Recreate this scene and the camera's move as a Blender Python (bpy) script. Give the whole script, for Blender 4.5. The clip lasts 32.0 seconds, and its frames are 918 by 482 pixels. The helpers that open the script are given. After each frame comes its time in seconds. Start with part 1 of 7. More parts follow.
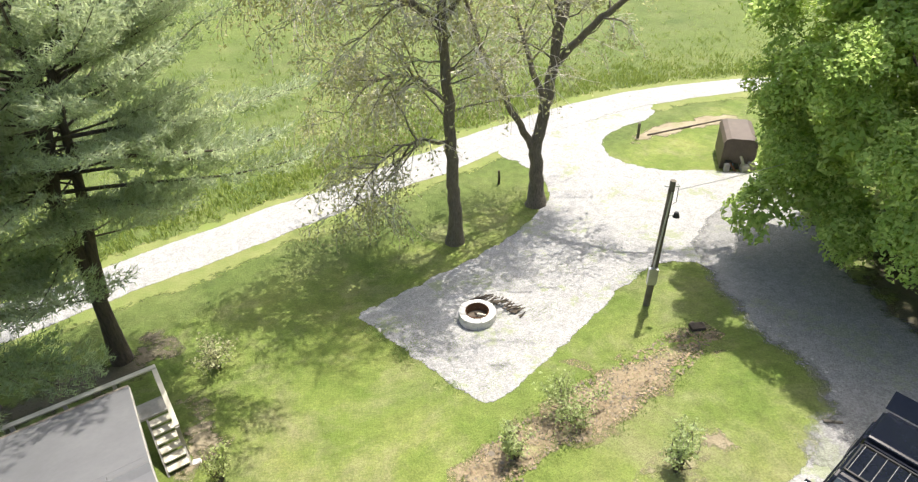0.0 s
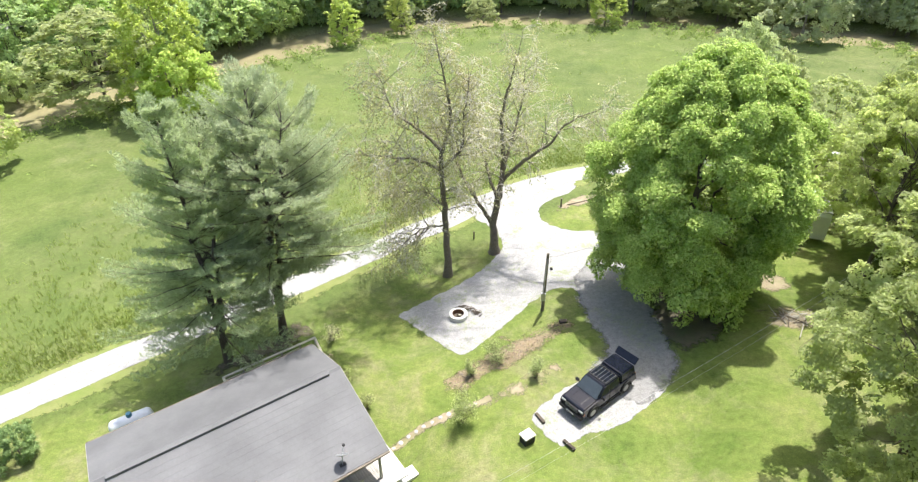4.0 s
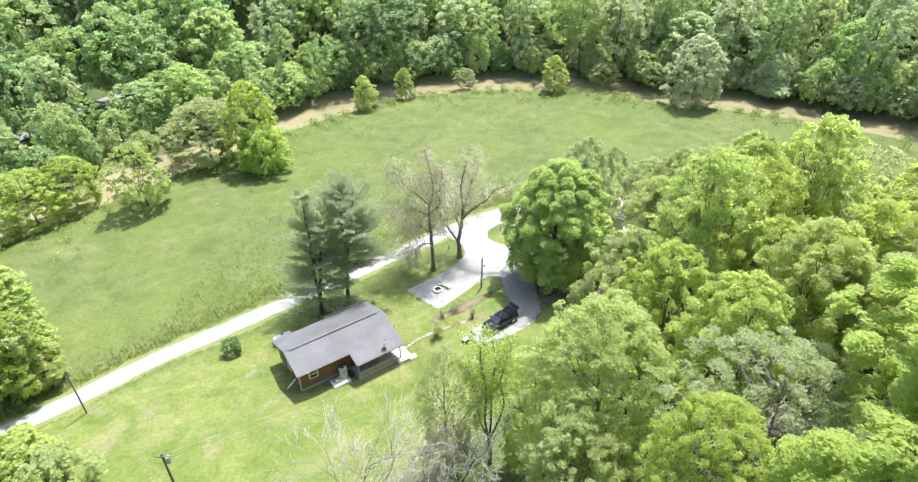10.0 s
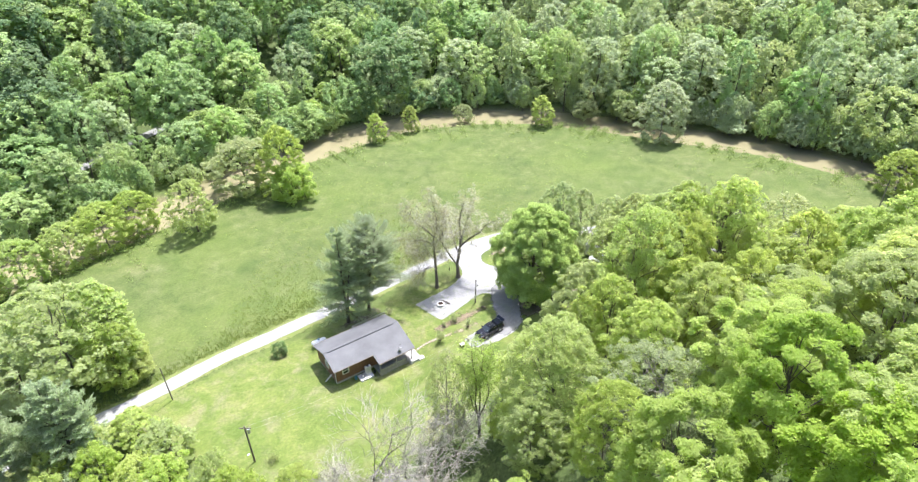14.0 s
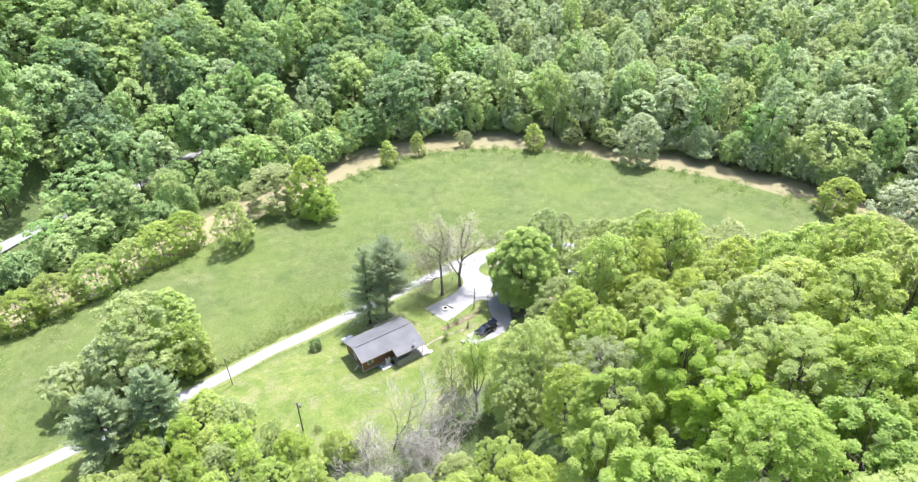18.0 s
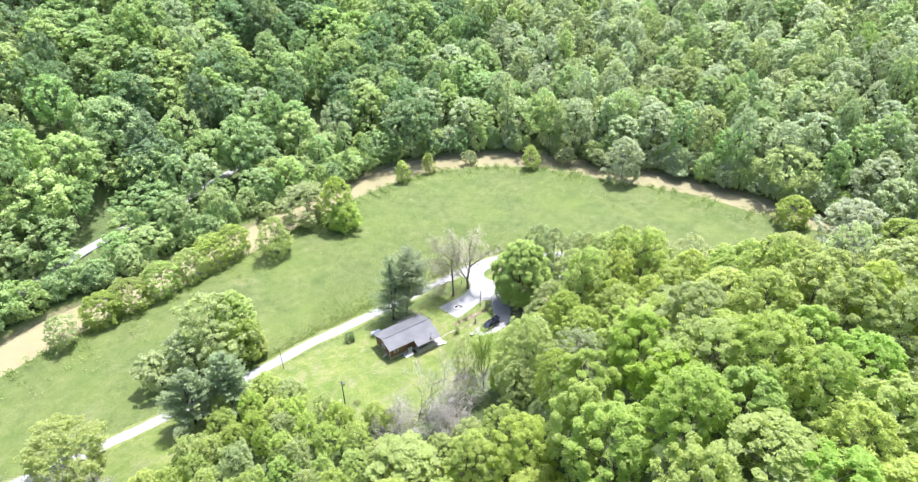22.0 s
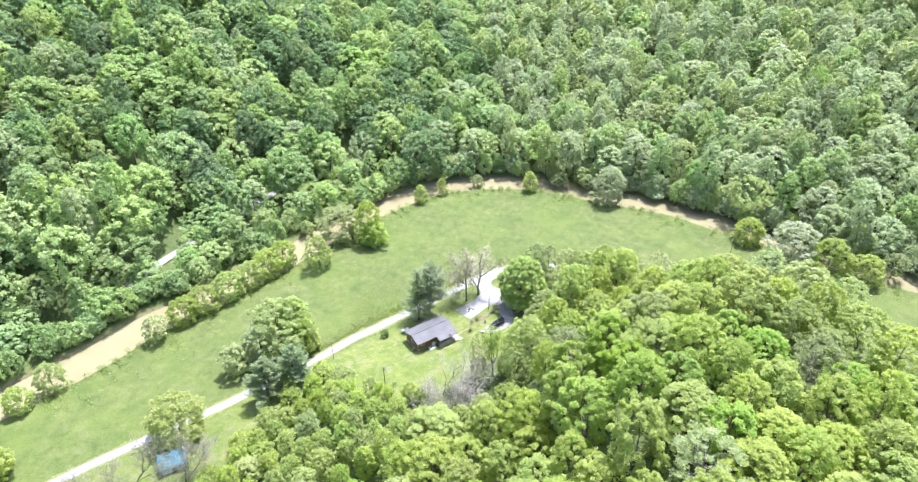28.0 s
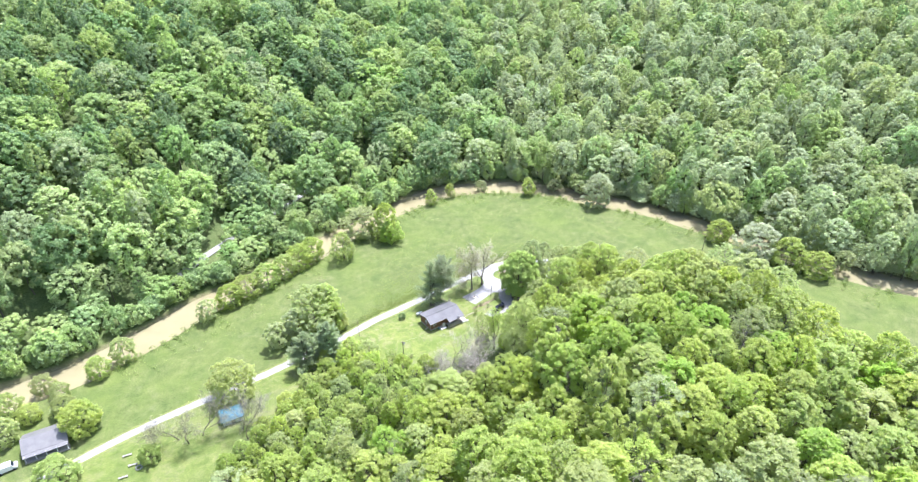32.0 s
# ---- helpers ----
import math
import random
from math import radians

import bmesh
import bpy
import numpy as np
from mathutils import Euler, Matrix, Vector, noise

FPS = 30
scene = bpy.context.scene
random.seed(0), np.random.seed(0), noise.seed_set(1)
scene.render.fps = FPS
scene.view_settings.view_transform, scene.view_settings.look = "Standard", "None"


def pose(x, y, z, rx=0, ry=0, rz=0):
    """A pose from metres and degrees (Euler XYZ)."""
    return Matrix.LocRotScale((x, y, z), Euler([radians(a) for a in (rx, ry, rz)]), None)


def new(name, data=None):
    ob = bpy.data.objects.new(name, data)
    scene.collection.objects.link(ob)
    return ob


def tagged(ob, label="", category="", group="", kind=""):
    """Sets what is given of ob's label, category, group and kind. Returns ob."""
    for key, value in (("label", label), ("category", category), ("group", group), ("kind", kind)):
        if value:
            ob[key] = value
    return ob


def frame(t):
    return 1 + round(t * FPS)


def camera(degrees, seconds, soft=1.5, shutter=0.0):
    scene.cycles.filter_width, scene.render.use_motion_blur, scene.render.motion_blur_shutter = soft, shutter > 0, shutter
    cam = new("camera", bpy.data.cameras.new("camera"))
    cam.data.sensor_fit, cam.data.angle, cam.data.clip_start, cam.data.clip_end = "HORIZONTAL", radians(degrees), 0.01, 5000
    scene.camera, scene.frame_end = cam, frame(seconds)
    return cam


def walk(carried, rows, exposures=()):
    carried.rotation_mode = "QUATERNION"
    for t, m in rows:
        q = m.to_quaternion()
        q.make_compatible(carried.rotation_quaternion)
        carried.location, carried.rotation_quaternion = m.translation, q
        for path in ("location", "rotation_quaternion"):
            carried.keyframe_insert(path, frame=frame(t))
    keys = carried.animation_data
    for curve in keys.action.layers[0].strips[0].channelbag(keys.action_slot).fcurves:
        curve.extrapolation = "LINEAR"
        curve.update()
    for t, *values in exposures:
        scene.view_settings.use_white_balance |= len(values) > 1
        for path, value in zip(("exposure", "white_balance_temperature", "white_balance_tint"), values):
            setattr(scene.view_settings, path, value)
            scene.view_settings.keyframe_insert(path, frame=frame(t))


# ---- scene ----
cam = camera(72.99, 32.0, 1.25)
# seconds, place of the camera, turn in degrees
PATH = [
    (0, 0.00, 0.37, 13.83, 56.86, 1.40, 0.83),
    (0.5, 0.01, 0.38, 14.62, 56.92, 1.40, 0.76),
    (1, 0.05, -0.16, 16.49, 56.84, 1.26, 0.71),
    (1.5, 0.10, -1.90, 18.62, 56.90, 1.21, 0.70),
    (2, 0.17, -4.19, 20.49, 56.94, 1.19, 0.74),
    (2.5, 0.27, -7.07, 22.27, 56.91, 1.17, 0.81),
    (3, 0.43, -10.18, 24.11, 56.90, 1.12, 0.76),
    (3.5, 0.68, -13.17, 25.91, 56.91, 1.07, 0.70),
    (5.5, 2.00, -25.78, 32.42, 57.13, 1.15, 0.67),
    (6, 2.28, -29.61, 34.39, 57.14, 1.15, 0.70),
    (6.5, 2.63, -32.94, 36.26, 57.16, 1.16, 0.69),
    (7, 2.95, -35.66, 38.03, 57.20, 1.17, 0.70),
    (7.5, 3.37, -38.40, 40.05, 57.21, 1.21, 0.68),
    (8, 3.68, -40.62, 41.94, 57.21, 1.19, 0.70),
    (8.5, 4.04, -42.81, 44.01, 57.20, 1.23, 0.68),
    (9, 4.30, -44.67, 45.89, 57.18, 1.21, 0.67),
    (9.5, 4.51, -46.43, 47.76, 57.18, 1.20, 0.69),
    (10, 4.69, -48.46, 49.85, 57.18, 1.20, 0.73),
    (10.5, 4.76, -50.40, 51.82, 57.18, 1.16, 0.76),
    (11, 4.76, -52.28, 53.62, 57.19, 1.15, 0.78),
    (11.5, 4.74, -54.17, 55.38, 57.22, 1.13, 0.79),
    (12, 4.78, -55.75, 56.92, 57.24, 1.11, 0.79),
    (12.5, 4.91, -57.44, 58.47, 57.26, 1.11, 0.82),
    (13, 5.04, -59.40, 60.24, 57.30, 1.07, 0.81),
    (13.5, 5.19, -61.49, 62.14, 57.31, 1.03, 0.81),
    (14, 5.27, -63.64, 64.07, 57.33, 1.00, 0.77),
    (14.5, 5.39, -65.55, 65.78, 57.34, 0.94, 0.77),
    (16.5, 5.68, -73.21, 72.37, 57.41, 0.89, 0.83),
    (17, 5.58, -75.53, 74.28, 57.43, 0.90, 0.79),
    (17.5, 5.45, -77.84, 76.12, 57.44, 0.83, 0.85),
    (18, 5.30, -80.66, 78.37, 57.45, 0.81, 0.85),
    (18.5, 5.05, -83.35, 80.40, 57.46, 0.79, 0.86),
    (19, 4.87, -86.35, 82.66, 57.48, 0.78, 0.88),
    (19.5, 4.64, -88.87, 84.65, 57.50, 0.81, 0.88),
    (20, 4.40, -91.11, 86.35, 57.50, 0.76, 0.85),
    (20.5, 4.16, -93.47, 88.20, 57.51, 0.75, 0.82),
    (21, 4.03, -95.52, 89.75, 57.53, 0.76, 0.82),
    (21.5, 3.80, -97.88, 91.60, 57.54, 0.73, 0.82),
    (22, 3.59, -100.25, 93.39, 57.56, 0.72, 0.84),
    (22.5, 3.34, -102.62, 95.21, 57.57, 0.72, 0.83),
    (23, 3.05, -104.98, 97.02, 57.58, 0.69, 0.82),
    (23.5, 2.88, -107.46, 98.95, 57.61, 0.66, 0.85),
    (24, 2.61, -109.41, 100.53, 57.61, 0.64, 0.81),
    (24.5, 2.34, -111.78, 102.48, 57.62, 0.63, 0.82),
    (25, 2.12, -113.97, 104.28, 57.66, 0.64, 0.85),
    (25.5, 1.79, -116.10, 106.09, 57.69, 0.60, 0.84),
    (27.5, 0.47, -125.00, 113.68, 57.76, 0.52, 0.80),
    (28, 0.14, -127.76, 115.43, 57.79, 0.48, 0.85),
    (28.5, 0.03, -130.95, 117.14, 57.82, 0.47, 0.93),
    (29, -0.23, -134.40, 118.90, 57.85, 0.43, 0.95),
    (29.5, -0.47, -138.12, 120.81, 57.88, 0.43, 0.98),
    (30, -0.69, -141.60, 122.55, 57.91, 0.41, 1.03),
    (30.5, -0.72, -144.92, 124.25, 57.94, 0.40, 1.09),
    (31, -0.85, -148.27, 126.21, 57.95, 0.35, 1.13),
    (31.5, -0.86, -151.37, 127.96, 58.00, 0.35, 1.19),
    (32, -0.86, -154.34, 129.68, 58.05, 0.35, 1.18),
]
EXPOSURES = [(0, 1.10, 6650, 10), (3, 1.23, 6480, 11), (6, 1.18, 6280, 11), (9, 1.22, 6130, 12), (13, 1.28, 5960, 15), (23, 1.37, 5800, 17), (32, 1.42, 5640, 19)]
walk(cam, [(t, pose(x, y, z, rx, ry, rz)) for t, x, y, z, rx, ry, rz in PATH], EXPOSURES)


# ---- light ----
SUN_UP, SUN_ROUND = 68.0, 27.5
world = bpy.data.worlds.new("sky")
scene.world = world
world.use_nodes = True
wn, wl = world.node_tree.nodes, world.node_tree.links
sky = wn.new("ShaderNodeTexSky")
sky.sky_type, sky.sun_disc = "NISHITA", False
sky.sun_elevation, sky.sun_rotation = radians(SUN_UP), radians(SUN_ROUND)
sky.air_density, sky.dust_density = 1.0, 4.0
wn["Background"].inputs["Strength"].default_value = 0.13
wl.new(sky.outputs["Color"], wn["Background"].inputs["Color"])
sun = new("sun", bpy.data.lights.new("sun", "SUN"))
sun.data.energy, sun.data.angle, sun.data.color = 3.75, radians(0.55), (1.0, 0.955, 0.88)
sun.matrix_world = pose(0, 0, 200, 90 - SUN_UP, 0, 180 - SUN_ROUND)


# ---- materials ----
def rgb(c):
    return (*c, 1.0)


def material(name):
    m = bpy.data.materials.new(name)
    m.use_nodes = True
    return m, m.node_tree.nodes, m.node_tree.links, m.node_tree.nodes["Principled BSDF"]


def noise_node(n, l, scale, detail=4.0, rough=0.6, space="Object", dist=0.0):
    co = n.new("ShaderNodeTexCoord")
    t = n.new("ShaderNodeTexNoise")
    t.inputs["Scale"].default_value, t.inputs["Detail"].default_value = scale, detail
    t.inputs["Roughness"].default_value, t.inputs["Distortion"].default_value = rough, dist
    l.new(co.outputs[space], t.inputs["Vector"])
    return t.outputs["Fac"]


def ramp(n, l, fac, stops):
    r = n.new("ShaderNodeValToRGB")
    while len(r.color_ramp.elements) < len(stops):
        r.color_ramp.elements.new(0.5)
    for e, (p, c) in zip(r.color_ramp.elements, stops):
        e.position, e.color = p, rgb(c)
    l.new(fac, r.inputs["Fac"])
    return r.outputs["Color"]


def mix(n, l, fac, a, b, kind="MIX"):
    m = n.new("ShaderNodeMix")
    m.data_type, m.blend_type = "RGBA", kind
    for value, socket in ((fac, m.inputs[0]), (a, m.inputs[6]), (b, m.inputs[7])):
        if isinstance(value, bpy.types.NodeSocket):
            l.new(value, socket)
        elif isinstance(value, tuple):
            socket.default_value = rgb(value)
        else:
            socket.default_value = value
    return m.outputs[2]


def maths(n, l, op, a, b):
    m = n.new("ShaderNodeMath")
    m.operation, m.use_clamp = op, False
    for value, socket in ((a, m.inputs[0]), (b, m.inputs[1])):
        if isinstance(value, bpy.types.NodeSocket):
            l.new(value, socket)
        else:
            socket.default_value = value
    return m.outputs[0]


def attribute(n, name):
    a = n.new("ShaderNodeAttribute")
    a.attribute_name = name
    return a.outputs["Fac"]


def bump(n, l, bsdf, height, strength, distance):
    b = n.new("ShaderNodeBump")
    b.inputs["Strength"].default_value, b.inputs["Distance"].default_value = strength, distance
    l.new(height, b.inputs["Height"])
    l.new(b.outputs["Normal"], bsdf.inputs["Normal"])


def surface(name, a, b, scale=3.0, rough=0.7, metal=0.0, fine=40.0, relief=0.3, depth=0.01, random_tint=0.0, stain=None):
    """Two colours mixed by broad noise, fine grain over it, relief from the grain."""
    m, n, l, p = material(name)
    big, small = noise_node(n, l, scale, 5), noise_node(n, l, fine, 3)
    col = ramp(n, l, big, [(0.3, a), (0.7, b)])
    col = mix(n, l, 0.35, col, ramp(n, l, small, [(0.25, (0.45, 0.45, 0.45)), (0.75, (0.62, 0.62, 0.62))]), "OVERLAY")
    if stain:
        col = mix(n, l, ramp(n, l, noise_node(n, l, scale * 0.31, 6, 0.7), [(0.5, (0, 0, 0)), (0.72, (0.8, 0.8, 0.8))]), col, stain)
    if random_tint:
        info = n.new("ShaderNodeObjectInfo")
        hs = n.new("ShaderNodeHueSaturation")
        l.new(maths(n, l, "ADD", maths(n, l, "MULTIPLY", info.outputs["Random"], 2 * random_tint), 1 - random_tint), hs.inputs["Value"])
        l.new(col, hs.inputs["Color"])
        col = hs.outputs["Color"]
    l.new(col, p.inputs["Base Color"])
    p.inputs["Roughness"].default_value, p.inputs["Metallic"].default_value = rough, metal
    if relief:
        bump(n, l, p, small, relief, depth)
    return m


def leaf_material(name, dark, mid, light, through_light=0.47, tint_name=None, spread=0.28):
    m, n, l, p = material(name)
    geo = n.new("ShaderNodeNewGeometry")
    col = ramp(n, l, geo.outputs["Random Per Island"], [(0.0, dark), (0.5, mid), (1.0, light)])
    hs = n.new("ShaderNodeHueSaturation")
    if tint_name:
        r = attribute(n, tint_name)
    else:
        r = n.new("ShaderNodeObjectInfo").outputs["Random"]
    l.new(maths(n, l, "ADD", maths(n, l, "MULTIPLY", r, 2 * spread), 1 - spread), hs.inputs["Value"])
    l.new(maths(n, l, "ADD", maths(n, l, "MULTIPLY", maths(n, l, "FRACT", maths(n, l, "MULTIPLY", r, 7.31), 0), 0.016), 0.492), hs.inputs["Hue"])
    l.new(maths(n, l, "ADD", maths(n, l, "MULTIPLY", maths(n, l, "FRACT", maths(n, l, "MULTIPLY", r, 13.7), 0), 0.18), 0.80), hs.inputs["Saturation"])
    l.new(col, hs.inputs["Color"])
    l.new(hs.outputs["Color"], p.inputs["Base Color"])
    p.inputs["Roughness"].default_value = 0.5
    p.inputs["Specular IOR Level"].default_value = 0.14
    tr = n.new("ShaderNodeBsdfTranslucent")
    l.new(mix(n, l, 1.0, hs.outputs["Color"], (1.0, 1.0, 0.8), "MULTIPLY"), tr.inputs["Color"])
    ms = n.new("ShaderNodeMixShader")
    ms.inputs[0].default_value = through_light
    l.new(p.outputs[0], ms.inputs[1])
    l.new(tr.outputs[0], ms.inputs[2])
    l.new(ms.outputs[0], n["Material Output"].inputs["Surface"])
    return m


def ground_material():
    """Meadow, mown lawn, woodland litter and sandy bank, told apart by what grows where."""
    m, n, l, p = material("ground")
    big, mid = noise_node(n, l, 0.045, 5, 0.62), noise_node(n, l, 0.35, 6, 0.68, dist=0.6)
    small, blade = noise_node(n, l, 2.6, 5, 0.7), noise_node(n, l, 16.0, 4, 0.75)
    meadow = ramp(n, l, mid, [(0.3, (0.070, 0.102, 0.027)), (0.5, (0.108, 0.138, 0.042)), (0.7, (0.152, 0.168, 0.068))])
    meadow = mix(n, l, ramp(n, l, big, [(0.4, (0, 0, 0)), (0.65, (0.75, 0.75, 0.75))]), meadow, (0.108, 0.150, 0.034))
    seed = ramp(n, l, noise_node(n, l, 0.16, 7, 0.72), [(0.56, (0, 0, 0)), (0.72, (0.42, 0.42, 0.42))])
    meadow = mix(n, l, seed, meadow, (0.205, 0.205, 0.11))
    lawn = ramp(n, l, mid, [(0.3, (0.092, 0.140, 0.026)), (0.52, (0.146, 0.186, 0.046)), (0.74, (0.206, 0.216, 0.080))])
    dry = ramp(n, l, noise_node(n, l, 0.3, 8, 0.72, dist=0.4), [(0.49, (0, 0, 0)), (0.68, (0.7, 0.7, 0.7))])
    lawn = mix(n, l, dry, lawn, (0.235, 0.217, 0.127))
    litter = ramp(n, l, small, [(0.3, (0.062, 0.082, 0.030)), (0.6, (0.110, 0.150, 0.050)), (0.8, (0.150, 0.150, 0.080))])
    col = mix(n, l, attribute(n, "mown"), meadow, lawn)
    col = mix(n, l, attribute(n, "woods"), col, litter)
    sand = ramp(n, l, small, [(0.3, (0.165, 0.140, 0.078)), (0.7, (0.26, 0.226, 0.135))])
    col = mix(n, l, attribute(n, "bank"), col, sand)
    # soft mown streaks and paler, drier stretches
    broad = ramp(n, l, noise_node(n, l, 0.11, 3, 0.55, dist=1.2), [(0.32, (0.38, 0.42, 0.38)), (0.68, (0.58, 0.555, 0.55))])
    col = mix(n, l, 0.7, col, broad, "OVERLAY")
    grain = ramp(n, l, blade, [(0.25, (0.30, 0.30, 0.30)), (0.75, (0.70, 0.70, 0.70))])
    col = mix(n, l, 0.85, col, grain, "OVERLAY")
    col = mix(n, l, 0.5, col, ramp(n, l, small, [(0.3, (0.27, 0.27, 0.27)), (0.7, (0.71, 0.71, 0.71))]), "OVERLAY")
    l.new(col, p.inputs["Base Color"])
    p.inputs["Roughness"].default_value = 0.85
    p.inputs["Specular IOR Level"].default_value = 0.2
    bump(n, l, p, maths(n, l, "ADD", blade, small), 0.6, 0.09)
    return m


def gravel_material(name="gravel", grass=0.5, tone=1.0):
    m, n, l, p = material(name)
    co = n.new("ShaderNodeTexCoord")
    v = n.new("ShaderNodeTexVoronoi")
    v.inputs["Scale"].default_value = 26.0
    l.new(co.outputs["Object"], v.inputs["Vector"])
    big, mid = noise_node(n, l, 0.5, 6, 0.68), noise_node(n, l, 3.2, 6, 0.72)
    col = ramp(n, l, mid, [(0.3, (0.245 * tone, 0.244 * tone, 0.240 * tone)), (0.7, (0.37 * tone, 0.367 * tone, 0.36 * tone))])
    sep = n.new("ShaderNodeSeparateColor")
    l.new(v.outputs["Color"], sep.inputs[0])
    col = mix(n, l, 0.6, col, ramp(n, l, sep.outputs[0], [(0.0, (0.3, 0.3, 0.3)), (1.0, (0.7, 0.7, 0.7))]), "OVERLAY")
    specks = ramp(n, l, noise_node(n, l, 9.0, 5, 0.8), [(0.34, (0.34, 0.33, 0.30)), (0.44, (0.5, 0.5, 0.5))])
    col = mix(n, l, 0.6, col, specks, "OVERLAY")
    weeds = ramp(n, l, maths(n, l, "ADD", maths(n, l, "MULTIPLY", big, 0.62), maths(n, l, "MULTIPLY", mid, 0.42)), [(0.565, (0, 0, 0)), (0.605, (grass, grass, grass))])
    col = mix(n, l, weeds, col, (0.17, 0.22, 0.05))
    l.new(col, p.inputs["Base Color"])
    p.inputs["Roughness"].default_value = 0.9
    bump(n, l, p, maths(n, l, "SUBTRACT", mid, v.outputs["Distance"]), 0.7, 0.03)
    return m


def water_material():
    m, n, l, p = material("river_water")
    col = ramp(n, l, noise_node(n, l, 0.06, 5, 0.6), [(0.35, (0.235, 0.212, 0.118)), (0.7, (0.29, 0.265, 0.155))])
    l.new(col, p.inputs["Base Color"])
    p.inputs["Roughness"].default_value, p.inputs["IOR"].default_value = 0.16, 1.33
    bump(n, l, p, noise_node(n, l, 1.6, 4, 0.6, dist=0.8), 0.25, 0.05)
    return m


def bark_material(name, a, b, scale=1.0):
    m, n, l, p = material(name)
    co = n.new("ShaderNodeTexCoord")
    mp = n.new("ShaderNodeMapping")
    mp.inputs["Scale"].default_value = (9 * scale, 9 * scale, 1.6 * scale)
    t = n.new("ShaderNodeTexNoise")
    t.inputs["Scale"].default_value, t.inputs["Detail"].default_value, t.inputs["Roughness"].default_value = 2.0, 6.0, 0.7
    l.new(co.outputs["Object"], mp.inputs["Vector"])
    l.new(mp.outputs["Vector"], t.inputs["Vector"])
    l.new(ramp(n, l, t.outputs["Fac"], [(0.3, a), (0.7, b)]), p.inputs["Base Color"])
    p.inputs["Roughness"].default_value = 0.9
    bump(n, l, p, t.outputs["Fac"], 0.8, 0.04)
    return m


def feathered(m, scale=5.0, ragged=0.9, cut=(0.66, 0.78)):
    """Lets a ground cover thin out towards its rim, in grains and tufts."""
    n, l = m.node_tree.nodes, m.node_tree.links
    out = n["Material Output"].inputs["Surface"]
    body = out.links[0].from_socket
    f = maths(n, l, "ADD", maths(n, l, "MULTIPLY", noise_node(n, l, scale, 8, 0.78), ragged), attribute(n, "cover"))
    f = maths(n, l, "DIVIDE", maths(n, l, "SUBTRACT", f, cut[0]), cut[1] - cut[0])
    edge = ramp(n, l, f, [(0.0, (0, 0, 0)), (1.0, (1, 1, 1))])
    r = edge.node.color_ramp
    r.elements[0].position, r.elements[1].position = 0.0, 1.0
    mx = n.new("ShaderNodeMixShader")
    l.new(edge, mx.inputs[0])
    l.new(n.new("ShaderNodeBsdfTransparent").outputs[0], mx.inputs[1])
    l.new(body, mx.inputs[2])
    l.new(mx.outputs[0], out)
    return m


M_GROUND = ground_material()
M_GRAVEL = feathered(gravel_material())
# drive gravel at a lower tone, which carries the maple's shade in its colour
M_DRIVE_SHADE = feathered(gravel_material("drive_shade_gravel", 0.25, 0.74), 2.4, 2.0, (0.95, 1.6))
M_ROAD = feathered(gravel_material("road_gravel", 0.10))
M_WATER = water_material()
M_SOIL = feathered(surface("bare_soil", (0.19, 0.158, 0.10), (0.29, 0.252, 0.17), 1.6, 0.95, fine=14, relief=0.8, depth=0.05, stain=(0.16, 0.19, 0.06)), 2.4, 2.0, (0.95, 1.3))
M_MULCH = feathered(surface("bark_mulch", (0.165, 0.125, 0.075), (0.27, 0.22, 0.14), 2.2, 0.95, fine=11, relief=0.9, depth=0.05, stain=(0.16, 0.20, 0.055)), 6.5, 2.6, (1.0, 1.7))
M_CHIP = surface("bark_chips", (0.20, 0.145, 0.085), (0.34, 0.27, 0.17), 3.0, 0.9, fine=30, relief=0.0)
# soil and litter, with the shade under the trees put into the base colour
M_SHADE_LITTER = feathered(surface("shade_darkened_litter", (0.075, 0.066, 0.042), (0.12, 0.105, 0.066), 1.6, 0.95, fine=14, relief=0.8, depth=0.05, stain=(0.07, 0.10, 0.03)), 2.4, 2.0, (0.95, 1.3))
M_VERGE = feathered(surface("dry_verge", (0.13, 0.165, 0.04), (0.19, 0.205, 0.07), 1.2, 0.95, fine=14, relief=0.8, depth=0.05, stain=(0.14, 0.2, 0.035)), 1.6, 1.3)
M_BARK = bark_material("bark", (0.05, 0.04, 0.03), (0.16, 0.135, 0.105))
M_PINEBARK = bark_material("pine_bark", (0.045, 0.035, 0.03), (0.14, 0.11, 0.09))
M_GREYBARK = bark_material("grey_bark", (0.12, 0.11, 0.095), (0.34, 0.31, 0.27), 1.4)
M_BUDBARK = bark_material("brown_grey_bark", (0.075, 0.062, 0.046), (0.23, 0.20, 0.16), 1.3)
M_BUDTWIG = bark_material("pale_brown_twigs", (0.51, 0.47, 0.405), (0.67, 0.62, 0.55), 2.0)
M_DULLTWIG = bark_material("dull_twigs", (0.13, 0.125, 0.095), (0.24, 0.23, 0.18), 2.0)
M_TWIG = bark_material("pale_twigs", (0.29, 0.265, 0.225), (0.47, 0.44, 0.385), 2.0)
L_MID = leaf_material("leaf_mid", (0.449, 0.554, 0.145), (0.491, 0.595, 0.167), (0.539, 0.643, 0.192), 0.7, spread=0.09)
L_BRIGHT = leaf_material("leaf_bright", (0.48, 0.578, 0.141), (0.528, 0.632, 0.165), (0.584, 0.68, 0.199), 0.7, spread=0.08)
